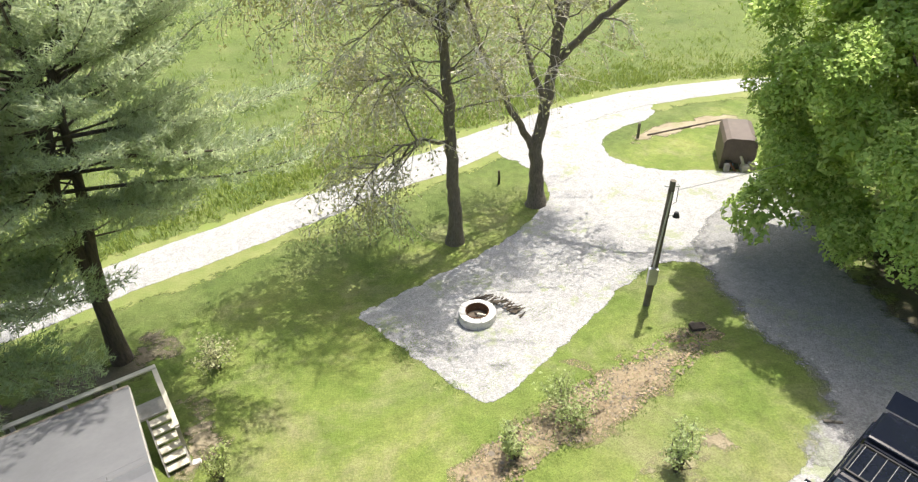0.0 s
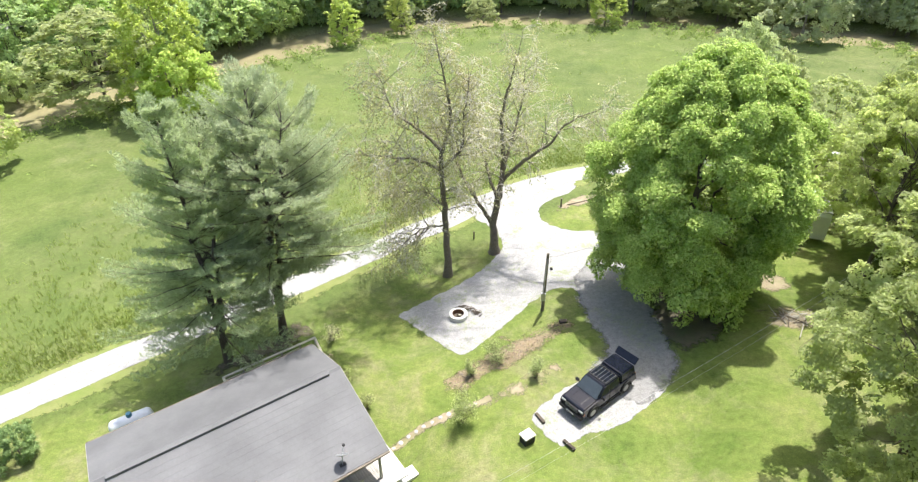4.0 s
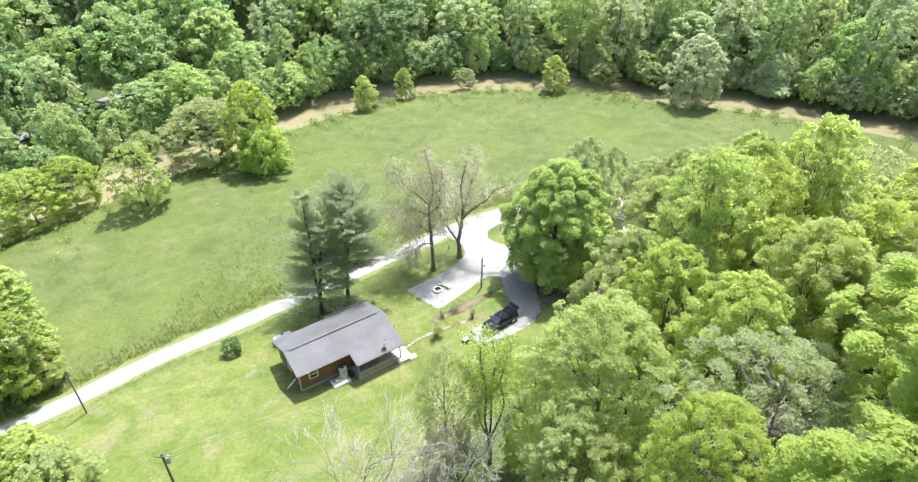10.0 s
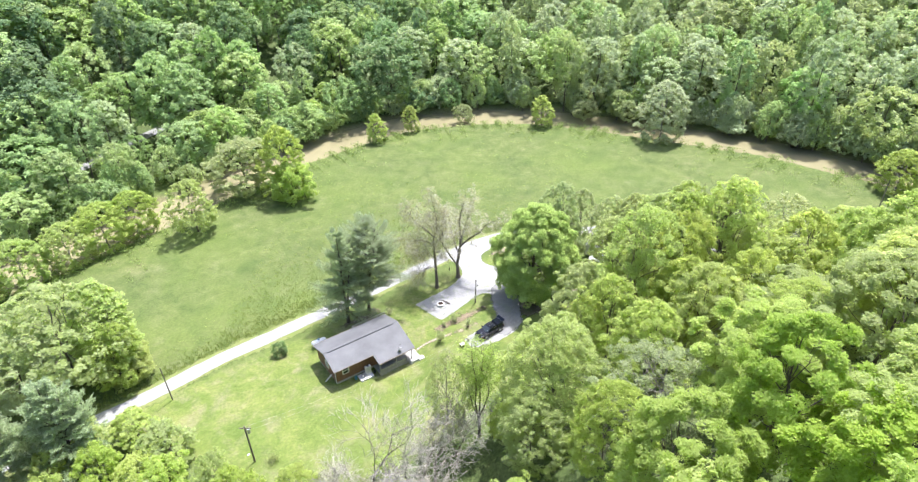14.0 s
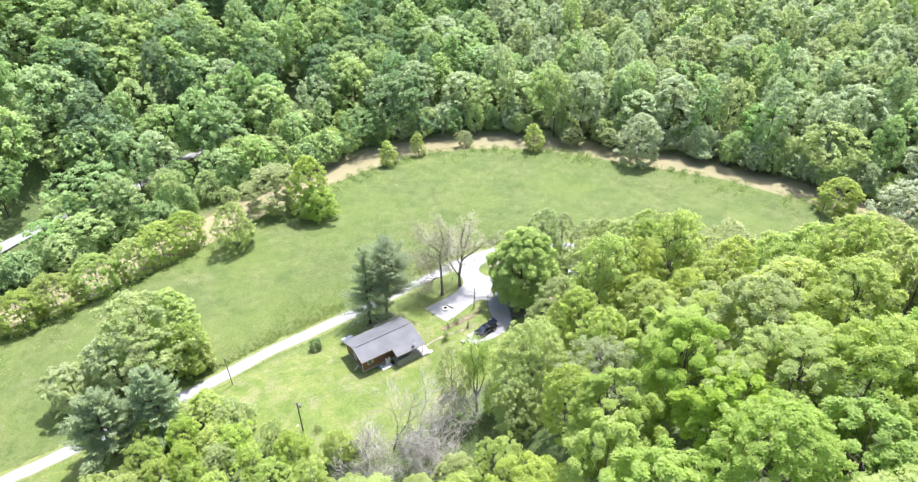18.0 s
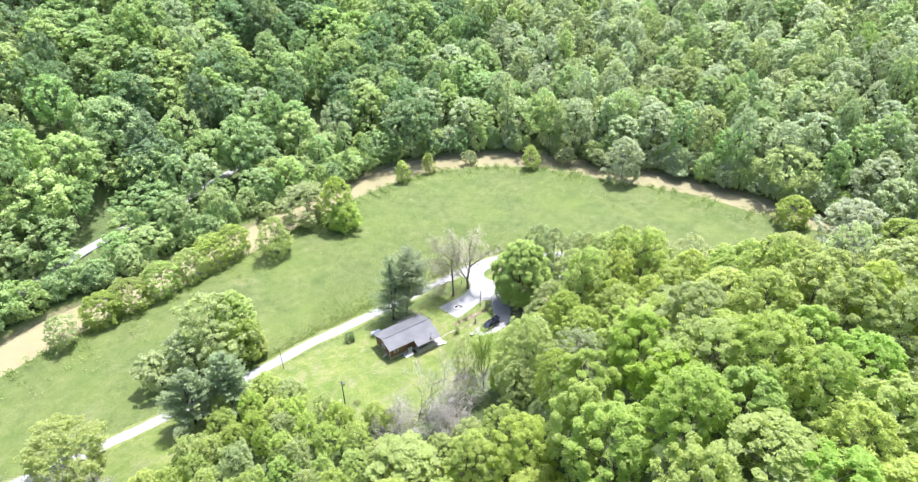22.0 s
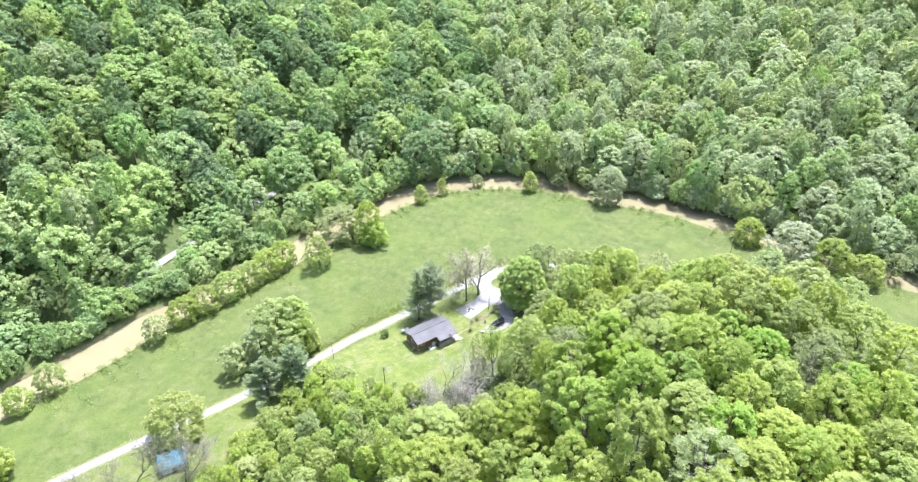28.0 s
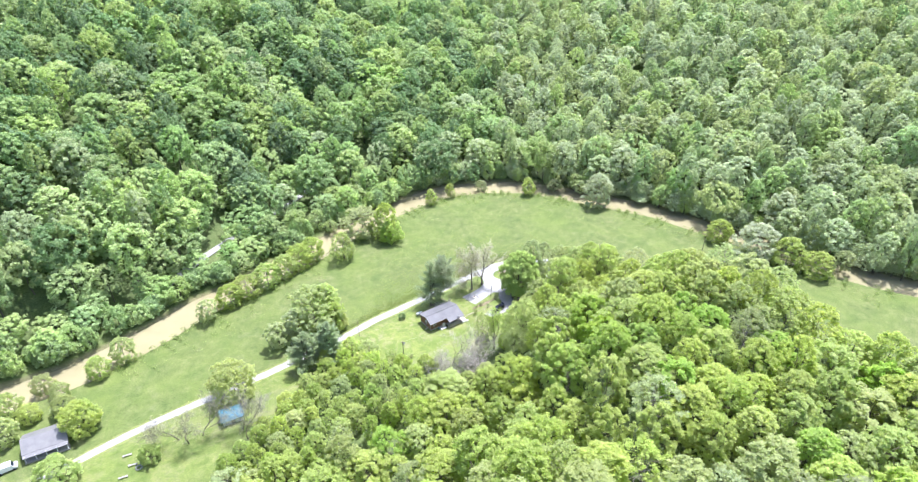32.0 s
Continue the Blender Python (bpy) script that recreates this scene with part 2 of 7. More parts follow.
L_PALE = leaf_material("leaf_pale", (0.42, 0.496, 0.232), (0.48, 0.557, 0.276), (0.551, 0.617, 0.329), 0.66, spread=0.10)
L_LUSH = leaf_material("leaf_lush", (0.42, 0.579, 0.083), (0.469, 0.633, 0.106), (0.529, 0.688, 0.139), 0.7, spread=0.06)
L_PALEGREEN = leaf_material("leaf_palegreen", (0.473, 0.554, 0.194), (0.524, 0.608, 0.23), (0.584, 0.664, 0.271), 0.7, spread=0.08)
L_FRESH = leaf_material("leaf_fresh", (0.52, 0.60, 0.205), (0.575, 0.655, 0.245), (0.635, 0.71, 0.29), 0.7, spread=0.08)
L_SILVER = leaf_material("leaf_silver", (0.504, 0.564, 0.373), (0.564, 0.625, 0.434), (0.625, 0.675, 0.494), 0.68, spread=0.05)
L_DARK = leaf_material("leaf_dark", (0.17, 0.28, 0.08), (0.205, 0.32, 0.095), (0.25, 0.37, 0.115), 0.45)
L_TAN = leaf_material("leaf_tan", (0.413, 0.475, 0.2), (0.464, 0.526, 0.239), (0.516, 0.573, 0.279), 0.66, spread=0.10)
L_NEEDLE = leaf_material("needles", (0.345, 0.44, 0.26), (0.455, 0.55, 0.34), (0.58, 0.66, 0.44), 0.58, spread=0.05)
L_SOFTNEEDLE = leaf_material("soft_needles", (0.352, 0.443, 0.237), (0.454, 0.556, 0.302), (0.586, 0.686, 0.396), 0.45, spread=0.05)
L_MAPLE = leaf_material("leaf_maple", (0.27, 0.42, 0.056), (0.37, 0.53, 0.08), (0.58, 0.70, 0.17), 0.34, spread=0.05)
L_SHRUB = leaf_material("leaf_shrub", (0.28, 0.35, 0.13), (0.38, 0.45, 0.18), (0.48, 0.54, 0.25), 0.5, spread=0.08)
L_BUD = leaf_material("leaf_bud", (0.40, 0.41, 0.19), (0.47, 0.47, 0.24), (0.54, 0.53, 0.30), 0.4, spread=0.05)
# far leaves are bluer than the near ones: distance haze mixed into the colour
L_FAR = leaf_material("leaf_far", (0.342, 0.481, 0.171), (0.374, 0.52, 0.188), (0.41, 0.554, 0.21), 0.5, spread=0.16)
L_GRASS = leaf_material("tall_grass", (0.208, 0.300, 0.051), (0.260, 0.350, 0.072), (0.322, 0.390, 0.102), 0.45, spread=0.05)
L_WEED = leaf_material("leaf_weed", (0.20, 0.30, 0.065), (0.25, 0.35, 0.085), (0.33, 0.42, 0.12), 0.45, spread=0.05)
M_ROOF = surface("roof_shingle", (0.088, 0.090, 0.094), (0.138, 0.140, 0.145), 0.35, 0.72, fine=9, relief=0.25, depth=0.01)
M_LOG = surface("stained_log_wall", (0.135, 0.066, 0.038), (0.20, 0.105, 0.062), 2.2, 0.6, fine=18, relief=0.4, random_tint=0.1)
M_GREYWOOD = surface("weathered_grey_wood", (0.22, 0.21, 0.19), (0.36, 0.345, 0.31), 2.5, 0.85, fine=26, relief=0.4, random_tint=0.12)
M_PALEWOOD = surface("pale_weathered_wood", (0.42, 0.39, 0.31), (0.58, 0.55, 0.45), 2.5, 0.8, fine=26, relief=0.3, random_tint=0.12)
M_CONCRETE = surface("pale_concrete", (0.50, 0.49, 0.46), (0.64, 0.63, 0.59), 1.5, 0.85, fine=30)
M_BLOCK = surface("grey_block", (0.28, 0.275, 0.265), (0.40, 0.39, 0.37), 2.0, 0.9, fine=22, random_tint=0.15)
M_WHITE = surface("white_paint", (0.72, 0.72, 0.70), (0.82, 0.82, 0.80), 2.0, 0.5, relief=0.0)
M_TANK = surface("tank_paint", (0.62, 0.66, 0.68), (0.74, 0.77, 0.78), 2.0, 0.4, relief=0.0)
M_BLUE = surface("blue_cover", (0.05, 0.17, 0.24), (0.08, 0.23, 0.31), 3.0, 0.4, relief=0.0)
M_DARKWOOD = surface("charred_wood", (0.035, 0.028, 0.022), (0.12, 0.095, 0.07), 4.0, 0.9, fine=30, random_tint=0.3)
M_BLACK = surface("black_rubber", (0.012, 0.012, 0.012), (0.022, 0.022, 0.022), 6.0, 0.75)
M_STEEL = surface("galvanised_steel", (0.38, 0.39, 0.40), (0.52, 0.53, 0.54), 3.0, 0.4, metal=0.8, relief=0.0)
M_POLE = surface("pole_wood", (0.10, 0.085, 0.065), (0.19, 0.165, 0.13), 3.0, 0.9, fine=30)
M_BROWN = surface("brown_panel", (0.075, 0.056, 0.042), (0.11, 0.083, 0.062), 1.5, 0.55, relief=0.05)
M_RUST = surface("rusty_iron", (0.10, 0.05, 0.025), (0.20, 0.10, 0.05), 5.0, 0.8)


def paint_material(name, colour, rough=0.3, coat=1.0, metal=0.0):
    m, n, l, p = material(name)
    c = ramp(n, l, noise_node(n, l, 2.0, 6, 0.7), [(0.4, colour), (0.8, tuple(v * 1.3 + 0.004 for v in colour))])
    l.new(c, p.inputs["Base Color"])
    p.inputs["Roughness"].default_value, p.inputs["Coat Weight"].default_value, p.inputs["Metallic"].default_value = rough, coat, metal
    p.inputs["Coat Roughness"].default_value = 0.06
    p.inputs["Specular IOR Level"].default_value = 0.2
    return m


M_CARPAINT = paint_material("black_car_paint", (0.006, 0.008, 0.014), 0.12, 0.15)
M_GLASS = paint_material("tinted_glass", (0.02, 0.028, 0.034), 0.05, 0.3)
M_WINDOW = paint_material("window_glass", (0.035, 0.045, 0.05), 0.04, 1.0)
M_AMBER = paint_material("amber_lens", (0.55, 0.18, 0.03), 0.2)
M_LAMPGLASS = paint_material("lamp_glass", (0.55, 0.56, 0.56), 0.1)
M_BLUEROOF = paint_material("blue_metal_roof", (0.045, 0.125, 0.165), 0.5, 0.15, 0.0)
M_GREYROOF = surface("grey_metal_roof", (0.125, 0.125, 0.125), (0.175, 0.175, 0.17), 0.6, 0.55, metal=0.1, relief=0.0)


# ---- geometry helpers ----
def mesh_np(name, verts, faces, mats=(), smooth=False):
    """A mesh from arrays; faces all have the same number of corners."""
    verts, faces = np.asarray(verts, dtype=np.float32), np.asarray(faces, dtype=np.int32)
    me = bpy.data.meshes.new(name)
    me.vertices.add(len(verts))
    me.vertices.foreach_set("co", verts.ravel())
    me.loops.add(faces.size)
    me.loops.foreach_set("vertex_index", faces.ravel())
    me.polygons.add(len(faces))
    me.polygons.foreach_set("loop_start", np.arange(0, faces.size, faces.shape[1], dtype=np.int32))
    me.polygons.foreach_set("use_smooth", np.full(len(faces), smooth, dtype=bool))
    me.update(calc_edges=True)
    for m in mats:
        me.materials.append(m)
    return me


def part(name, data, mat=None, parent=None, label=""):
    """Links a bmesh or a mesh as one object under a thing or a part."""
    if isinstance(data, bmesh.types.BMesh):
        me = bpy.data.meshes.new(name)
        bmesh.ops.recalc_face_normals(data, faces=data.faces)
        data.to_mesh(me)
        data.free()
    else:
        me = data
    if mat and not me.materials:
        me.materials.append(mat)
    ob = new(name, me)
    if parent:
        ob.parent = parent
    if label:
        ob["label"] = label
    return ob


def thing(name, m, label, category, group="", kind=""):
    ob = new(name)
    ob.empty_display_size = 0.2
    ob.matrix_world = m
    return tagged(ob, label, category, group, kind)


def box(x0, y0, z0, x1, y1, z1, bevel=0.0, bm=None):
    bm = bm or bmesh.new()
    made = bmesh.ops.create_cube(bm, size=1.0, matrix=Matrix.Translation(((x0 + x1) / 2, (y0 + y1) / 2, (z0 + z1) / 2)) @ Matrix.Diagonal((x1 - x0, y1 - y0, z1 - z0, 1)))
    if bevel:
        edges = {e for v in made["verts"] for e in v.link_edges}
        bmesh.ops.bevel(bm, geom=list(edges), offset=bevel, segments=2, affect="EDGES", profile=0.7)
    return bm


def cyl(r0, r1, a, b, sides=12, bm=None):
    """A closed round bar from a to b."""
    bm = bm or bmesh.new()
    a, b = Vector(a), Vector(b)
    turn = (b - a).to_track_quat("Z", "Y").to_matrix().to_4x4()
    bmesh.ops.create_cone(bm, cap_ends=True, segments=sides, radius1=r0, radius2=r1, depth=(b - a).length, matrix=Matrix.Translation((a + b) / 2) @ turn)
    return bm


def prism(outline, y0, y1, bevel=0.0):
    """A side outline of (x, z), pulled from y0 to y1."""
    bm = bmesh.new()
    f = bm.faces.new([bm.verts.new((x, y0, z)) for x, z in outline])
    got = bmesh.ops.extrude_face_region(bm, geom=[f])
    bmesh.ops.translate(bm, vec=(0, y1 - y0, 0), verts=[v for v in got["geom"] if isinstance(v, bmesh.types.BMVert)])
    if bevel:
        bmesh.ops.bevel(bm, geom=bm.edges[:], offset=bevel, segments=2, affect="EDGES", profile=0.7)
    return bm


def tube(points, radii, sides=6):
    """Arrays of an open tapered tube along points."""
    p, r = np.asarray(points, float), np.asarray(radii, float)
    d = np.gradient(p, axis=0)
    d /= np.linalg.norm(d, axis=1, keepdims=True) + 1e-9
    ref = np.where(np.abs(d[:, 2:3]) > 0.9, np.array([[1.0, 0, 0]]), np.array([[0, 0, 1.0]]))
    s = np.cross(d, ref)
    s /= np.linalg.norm(s, axis=1, keepdims=True) + 1e-9
    t = np.cross(d, s)
    a = np.linspace(0, 2 * np.pi, sides, endpoint=False)
    v = p[:, None] + r[:, None, None] * (np.cos(a)[None, :, None] * s[:, None] + np.sin(a)[None, :, None] * t[:, None])
    i, j = np.meshgrid(np.arange(len(p) - 1), np.arange(sides), indexing="ij")
    k = (j + 1) % sides
    f = np.stack([i * sides + j, i * sides + k, (i + 1) * sides + k, (i + 1) * sides + j], -1).reshape(-1, 4)
    return v.reshape(-1, 3), f


def joined(pieces):
    """Arrays of many pieces as one."""
    vs, fs, at = [], [], 0
    for v, f in pieces:
        vs.append(v)
        fs.append(f + at)
        at += len(v)
    return np.concatenate(vs), np.concatenate(fs)


# ---- the lie of the land ----
U_AXIS, V_AXIS = (0.809, 0.588), (0.588, -0.809)
RIVER = [(-330, -120), (-220, -70), (-150, -40), (-122, -24), (-110, -12), (-101, -1), (-94, 10), (-85, 19), (-72.5, 33), (-63, 45), (-52, 60), (-42, 73), (-31, 84), (-16, 96),
         (-2.5, 100.5), (16.3, 102.4), (37.3, 98), (49.7, 92), (68, 84.5), (79, 79.5), (90, 70.5), (100, 63), (110, 55), (122, 45), (136, 35), (156, 25), (200, 8), (300, -30)]
RIVER_HALF = 5.9


def spline(points, step=1.0):
    """A smooth line through points, at even steps."""
    p = np.asarray(points, float)
    p = np.vstack([2 * p[0] - p[1], p, 2 * p[-1] - p[-2]])
    out = []
    for a, b, c, d in zip(p, p[1:], p[2:], p[3:]):
        t = np.linspace(0, 1, max(2, int(np.linalg.norm(c - b) / step) + 1), endpoint=False)[:, None]
        out.append(0.5 * (2 * b + (c - a) * t + (2 * a - 5 * b + 4 * c - d) * t ** 2 + (3 * b - a - 3 * c + d) * t ** 3))
    return np.vstack(out + [p[-2:-1]])


RIVER_LINE = spline(RIVER, 4.0)


def ease(a, b, x):
    t = np.clip((x - a) / (b - a), 0, 1)
    return t * t * (3 - 2 * t)


def line_distance(x, y, line):
    x, y = np.asarray(x, float), np.asarray(y, float)
    best = np.full(x.shape, 1e9)
    for (ax, ay), (bx, by) in zip(line, line[1:]):
        dx, dy = bx - ax, by - ay
        t = np.clip(((x - ax) * dx + (y - ay) * dy) / (dx * dx + dy * dy + 1e-9), 0, 1)
        best = np.minimum(best, np.hypot(x - ax - t * dx, y - ay - t * dy))
    return best


def land(x, y):
    """Height of the ground without the river's bed."""
    x, y = np.asarray(x, float), np.asarray(y, float)
    u, v = 0.809 * x + 0.588 * y, 0.588 * x - 0.809 * y
    lawn = np.minimum(0.21 * np.log1p(np.exp(np.clip((v + 13) / 1.5, -30, 30))), 2.8) - 0.3 * ease(-13, -19, v) * ease(-30, -24, v)
    back = 25 * ease(0, -20, u) + 25 * ease(-45, -80, u)
    hill = 27 * ease(0, 1, (v - 8 - back) / 52)
    d, round_ = np.hypot(x - 10, y - 20), np.degrees(np.arctan2(y - 20, x - 10))
    round_ = np.where(round_ < -90, round_ + 360, round_)
    rise = np.maximum(d - 100 - 50 * ease(35, 5, round_) - 60 * ease(170, 205, round_), 0)
    far = (0.30 + 0.45 * ease(95, 140, round_)) * rise * rise / (rise + 18)
    far = 95 * (1 - np.exp(-far / 95)) * ease(-70, -10, y)
    z = (lawn + hill) * (1 - ease(46, 68, u)) + far
    stand = ease(7.5, 4.5, np.hypot(x - 8.0, y - 7.6))
    z = z * (1 - stand) + 1.45 * stand
    sunk = ease(10.5, 6.0, np.hypot(x + 9.0, y - 2.4))
    return z * (1 - sunk) + np.minimum(z, 0.28) * sunk


def ground_z(x, y):
    x, y = np.asarray(x, float), np.asarray(y, float)
    return land(x, y) - 2.6 * ease(RIVER_HALF + 1.6, RIVER_HALF - 1.6, line_distance(x, y, RIVER_LINE))


def gz(x, y):
    return float(land(x, y))


def steps(*spans):
    out = []
    for a, b, s in spans:
        out.append(np.arange(a, b, s))
    return np.concatenate(out + [[spans[-1][1]]])


ROAD = [(-190, -150), (-150, -102), (-125, -76), (-105, -57.2), (-93.5, -46), (-82, -36.3), (-64.7, -23.6), (-52, -13.2), (-39.5, -2.4), (-33.3, 3.7), (-27.3, 8.6), (-19.8, 14.7),
        (-14.0, 19.3), (-8.0, 24.3), (-1.5, 29.8), (4.0, 34.3), (10.5, 38.0), (18.0, 40.2), (27, 40.0), (36.0, 40.8), (44, 38), (50, 31), (54, 22)]
ROAD_LINE = spline(ROAD, 0.5)
FAR_ROAD = [(-112, 12), (-105, 26), (-100, 36.5), (-94, 52), (-87, 64), (-80, 80), (-70, 98)]


# the outline of the wood above the lawn
NEAR_WOOD = [(-41.5, -8.5), (-33.5, -12.0), (-27, -17.5), (-18, -21.5), (-7, -22.5), (1.5, -12.5), (7.5, -5.5), (13.5, -3.0), (19, 1.0), (27, 4.5), (33, 11), (34, 20), (37, 28), (46, 26), (57, 21), (64, 8), (70, -10),
             (76, -24), (80, -42), (92, -56), (108, -98), (-60, -98), (-62, -63), (-55, -49), (-53, -36), (-46.5, -27), (-44, -14)]


def lawn_mask(x, y):
    u, v = 0.809 * x + 0.588 * y, 0.588 * x - 0.809 * y
    return ease(-20.5, -19.3, v + 0.04 * np.maximum(u - 10, 0)) * ease(14, 9, v) * ease(-62, -55, u) * ease(48, 38, u) + 0.55 * ease(-52, -62, u) * ease(-20, -17, v) * ease(12, 6, v)


def woods_mask(x, y):
    u, v = 0.809 * x + 0.588 * y, 0.588 * x - 0.809 * y
    near = inside(x, y, NEAR_WOOD).astype(float)
    outer = ease(92, 102, np.hypot(x - 10, y - 10)) * ease(RIVER_HALF + 1, RIVER_HALF + 4, line_distance(x, y, RIVER_LINE)) * beyond_river(x, y)
    return np.maximum(near, outer)


RIVER_RING = np.vstack([RIVER_LINE, [(300, -400), (-330, -400)]])


def inside(x, y, ring):
    x, y = np.asarray(x, float), np.asarray(y, float)
    hit = np.zeros(x.shape, bool)
    ring = np.asarray(ring, float)
    for (ax, ay), (bx, by) in zip(ring, np.roll(ring, -1, axis=0)):
        if ay != by:
            hit ^= ((ay > y) != (by > y)) & (x < (bx - ax) * (y - ay) / (by - ay) + ax)
    return hit


def beyond_river(x, y):
    return (~inside(x, y, RIVER_RING)).astype(float)


def build_ground():
    xs = steps((-2600, -600, 250), (-600, -240, 30), (-240, -140, 6), (-140, -40, 1.6), (-40, 40, 1.0), (40, 165, 1.6), (165, 320, 7), (320, 700, 35), (700, 2600, 250))
    ys = steps((-2600, -500, 250), (-500, -140, 25), (-140, -60, 4), (-60, 45, 1.0), (45, 115, 1.5), (115, 330, 5), (330, 700, 35), (700, 2600, 250))
    gx, gy = np.meshgrid(xs, ys, indexing="ij")
    x, y = gx.ravel(), gy.ravel()
    z = ground_z(x, y)
    rough = 0.06 * np.sin(x * 0.9 + 1.3 * np.sin(y * 0.4)) * np.sin(y * 0.8 + 1.1 * np.sin(x * 0.5)) + 0.1 * np.sin(x * 0.11) * np.sin(y * 0.13 + 1)
    z = z + rough * ease(4, 8, line_distance(x, y, ROAD_LINE[::8])) * ease(14, 24, np.hypot(x - 5, y - 20))
    i, j = np.meshgrid(np.arange(len(xs) - 1), np.arange(len(ys) - 1), indexing="ij")
    k = len(ys)
    f = np.stack([i * k + j, (i + 1) * k + j, (i + 1) * k + j + 1, i * k + j + 1], -1).reshape(-1, 4)
    me = mesh_np("ground", np.stack([x, y, z], 1), f, [M_GROUND], True)
    dist = line_distance(x, y, RIVER_LINE)
    for name, value in (("mown", lawn_mask(x, y)), ("woods", woods_mask(x, y)), ("bank", 0.8 * ease(RIVER_HALF + 1.2, RIVER_HALF + 0.2, dist))):
        me.attributes.new(name, "FLOAT", "POINT").data.foreach_set("value", np.asarray(value, dtype=np.float32))
    tagged(new("ground", me), "green meadow, mown lawn and wooded slopes of a river valley", "ground", kind="structure")


build_ground()


def strip(name, line, half, lift, mat, label, category, height=land, wobble=0.15, across=10, seed=1, fade=4.0):
    """A way along a line with slightly uneven edges."""
    rng = np.random.default_rng(seed)
    d = np.gradient(line, axis=0)
    d /= np.linalg.norm(d, axis=1, keepdims=True)
    side = np.stack([-d[:, 1], d[:, 0]], 1)
    n = len(line)
    edge = [np.convolve(rng.normal(0, wobble, n + 8), np.ones(5) / 2.6, "same")[4:-4] for _ in (0, 1)]
    s = np.linspace(-1, 1, across + 1)
    off = np.where(s[None] < 0, s[None] * (half + edge[0][:, None]), s[None] * (half + edge[1][:, None]))
    p = line[:, None] + side[:, None] * off[..., None]
    z = height(p[..., 0], p[..., 1]) + lift - 0.03 * np.abs(s[None]) ** 6
    v = np.concatenate([p, z[..., None]], -1).reshape(-1, 3)
    i, j = np.meshgrid(np.arange(n - 1), np.arange(across), indexing="ij")
    k = across + 1
    f = np.stack([i * k + j, (i + 1) * k + j, (i + 1) * k + j + 1, i * k + j + 1], -1).reshape(-1, 4)
    me = mesh_np(name, v, f[:, ::-1], [mat], True)
    cover = np.repeat(np.clip((1 - np.abs(s)) * fade, 0, 1)[None], n, 0)
    me.attributes.new("cover", "FLOAT", "POINT").data.foreach_set("value", cover.ravel().astype(np.float32))
    return tagged(new(name, me), label, category, kind="structure")


def patch(name, ring, lift, mat, label, category, cell=0.3, wobble=0.1, seed=3, rim_width=0.4):
    """A patch of ground cover with an uneven edge, laid on the land."""
    rng = np.random.default_rng(seed)
    ring = np.asarray(ring, float)
    edge = spline(np.vstack([ring, ring[:1]]), cell * 0.5)
    edge = edge + np.stack([np.convolve(rng.normal(0, wobble, len(edge) + 6), np.ones(3) / 1.7, "same")[3:-3] for _ in (0, 1)], 1)
    x0, y0 = edge.min(0) - cell
    x1, y1 = edge.max(0) + cell
    xs, ys = np.arange(x0, x1, cell), np.arange(y0, y1, cell)
    cx, cy = np.meshgrid(xs[:-1] + cell / 2, ys[:-1] + cell / 2, indexing="ij")
    keep = inside(cx.ravel(), cy.ravel(), edge)
    i, j = np.meshgrid(np.arange(len(xs) - 1), np.arange(len(ys) - 1), indexing="ij")
    k = len(ys)
    f = np.stack([i * k + j, (i + 1) * k + j, (i + 1) * k + j + 1, i * k + j + 1], -1).reshape(-1, 4)[keep]
    used, inv, count = np.unique(f.ravel(), return_inverse=True, return_counts=True)
    vx, vy = xs[used // k], ys[used % k]
    rim = count < 4
    for q in np.nonzero(rim)[0]:
        near = edge[np.argmin((edge[:, 0] - vx[q]) ** 2 + (edge[:, 1] - vy[q]) ** 2)]
        if np.hypot(near[0] - vx[q], near[1] - vy[q]) < cell * 1.5:
            vx[q], vy[q] = near
    gap = np.sqrt(((vx[:, None] - edge[None, :, 0]) ** 2 + (vy[:, None] - edge[None, :, 1]) ** 2).min(1))
    z = land(vx, vy) + np.where(rim, lift * 0.3, lift)
    me = mesh_np(name, np.stack([vx, vy, z], 1), inv.reshape(-1, 4), [mat], True)
    me.attributes.new("cover", "FLOAT", "POINT").data.foreach_set("value", np.clip(gap / rim_width, 0, 1).astype(np.float32))
    return tagged(new(name, me), label, category, kind="structure")


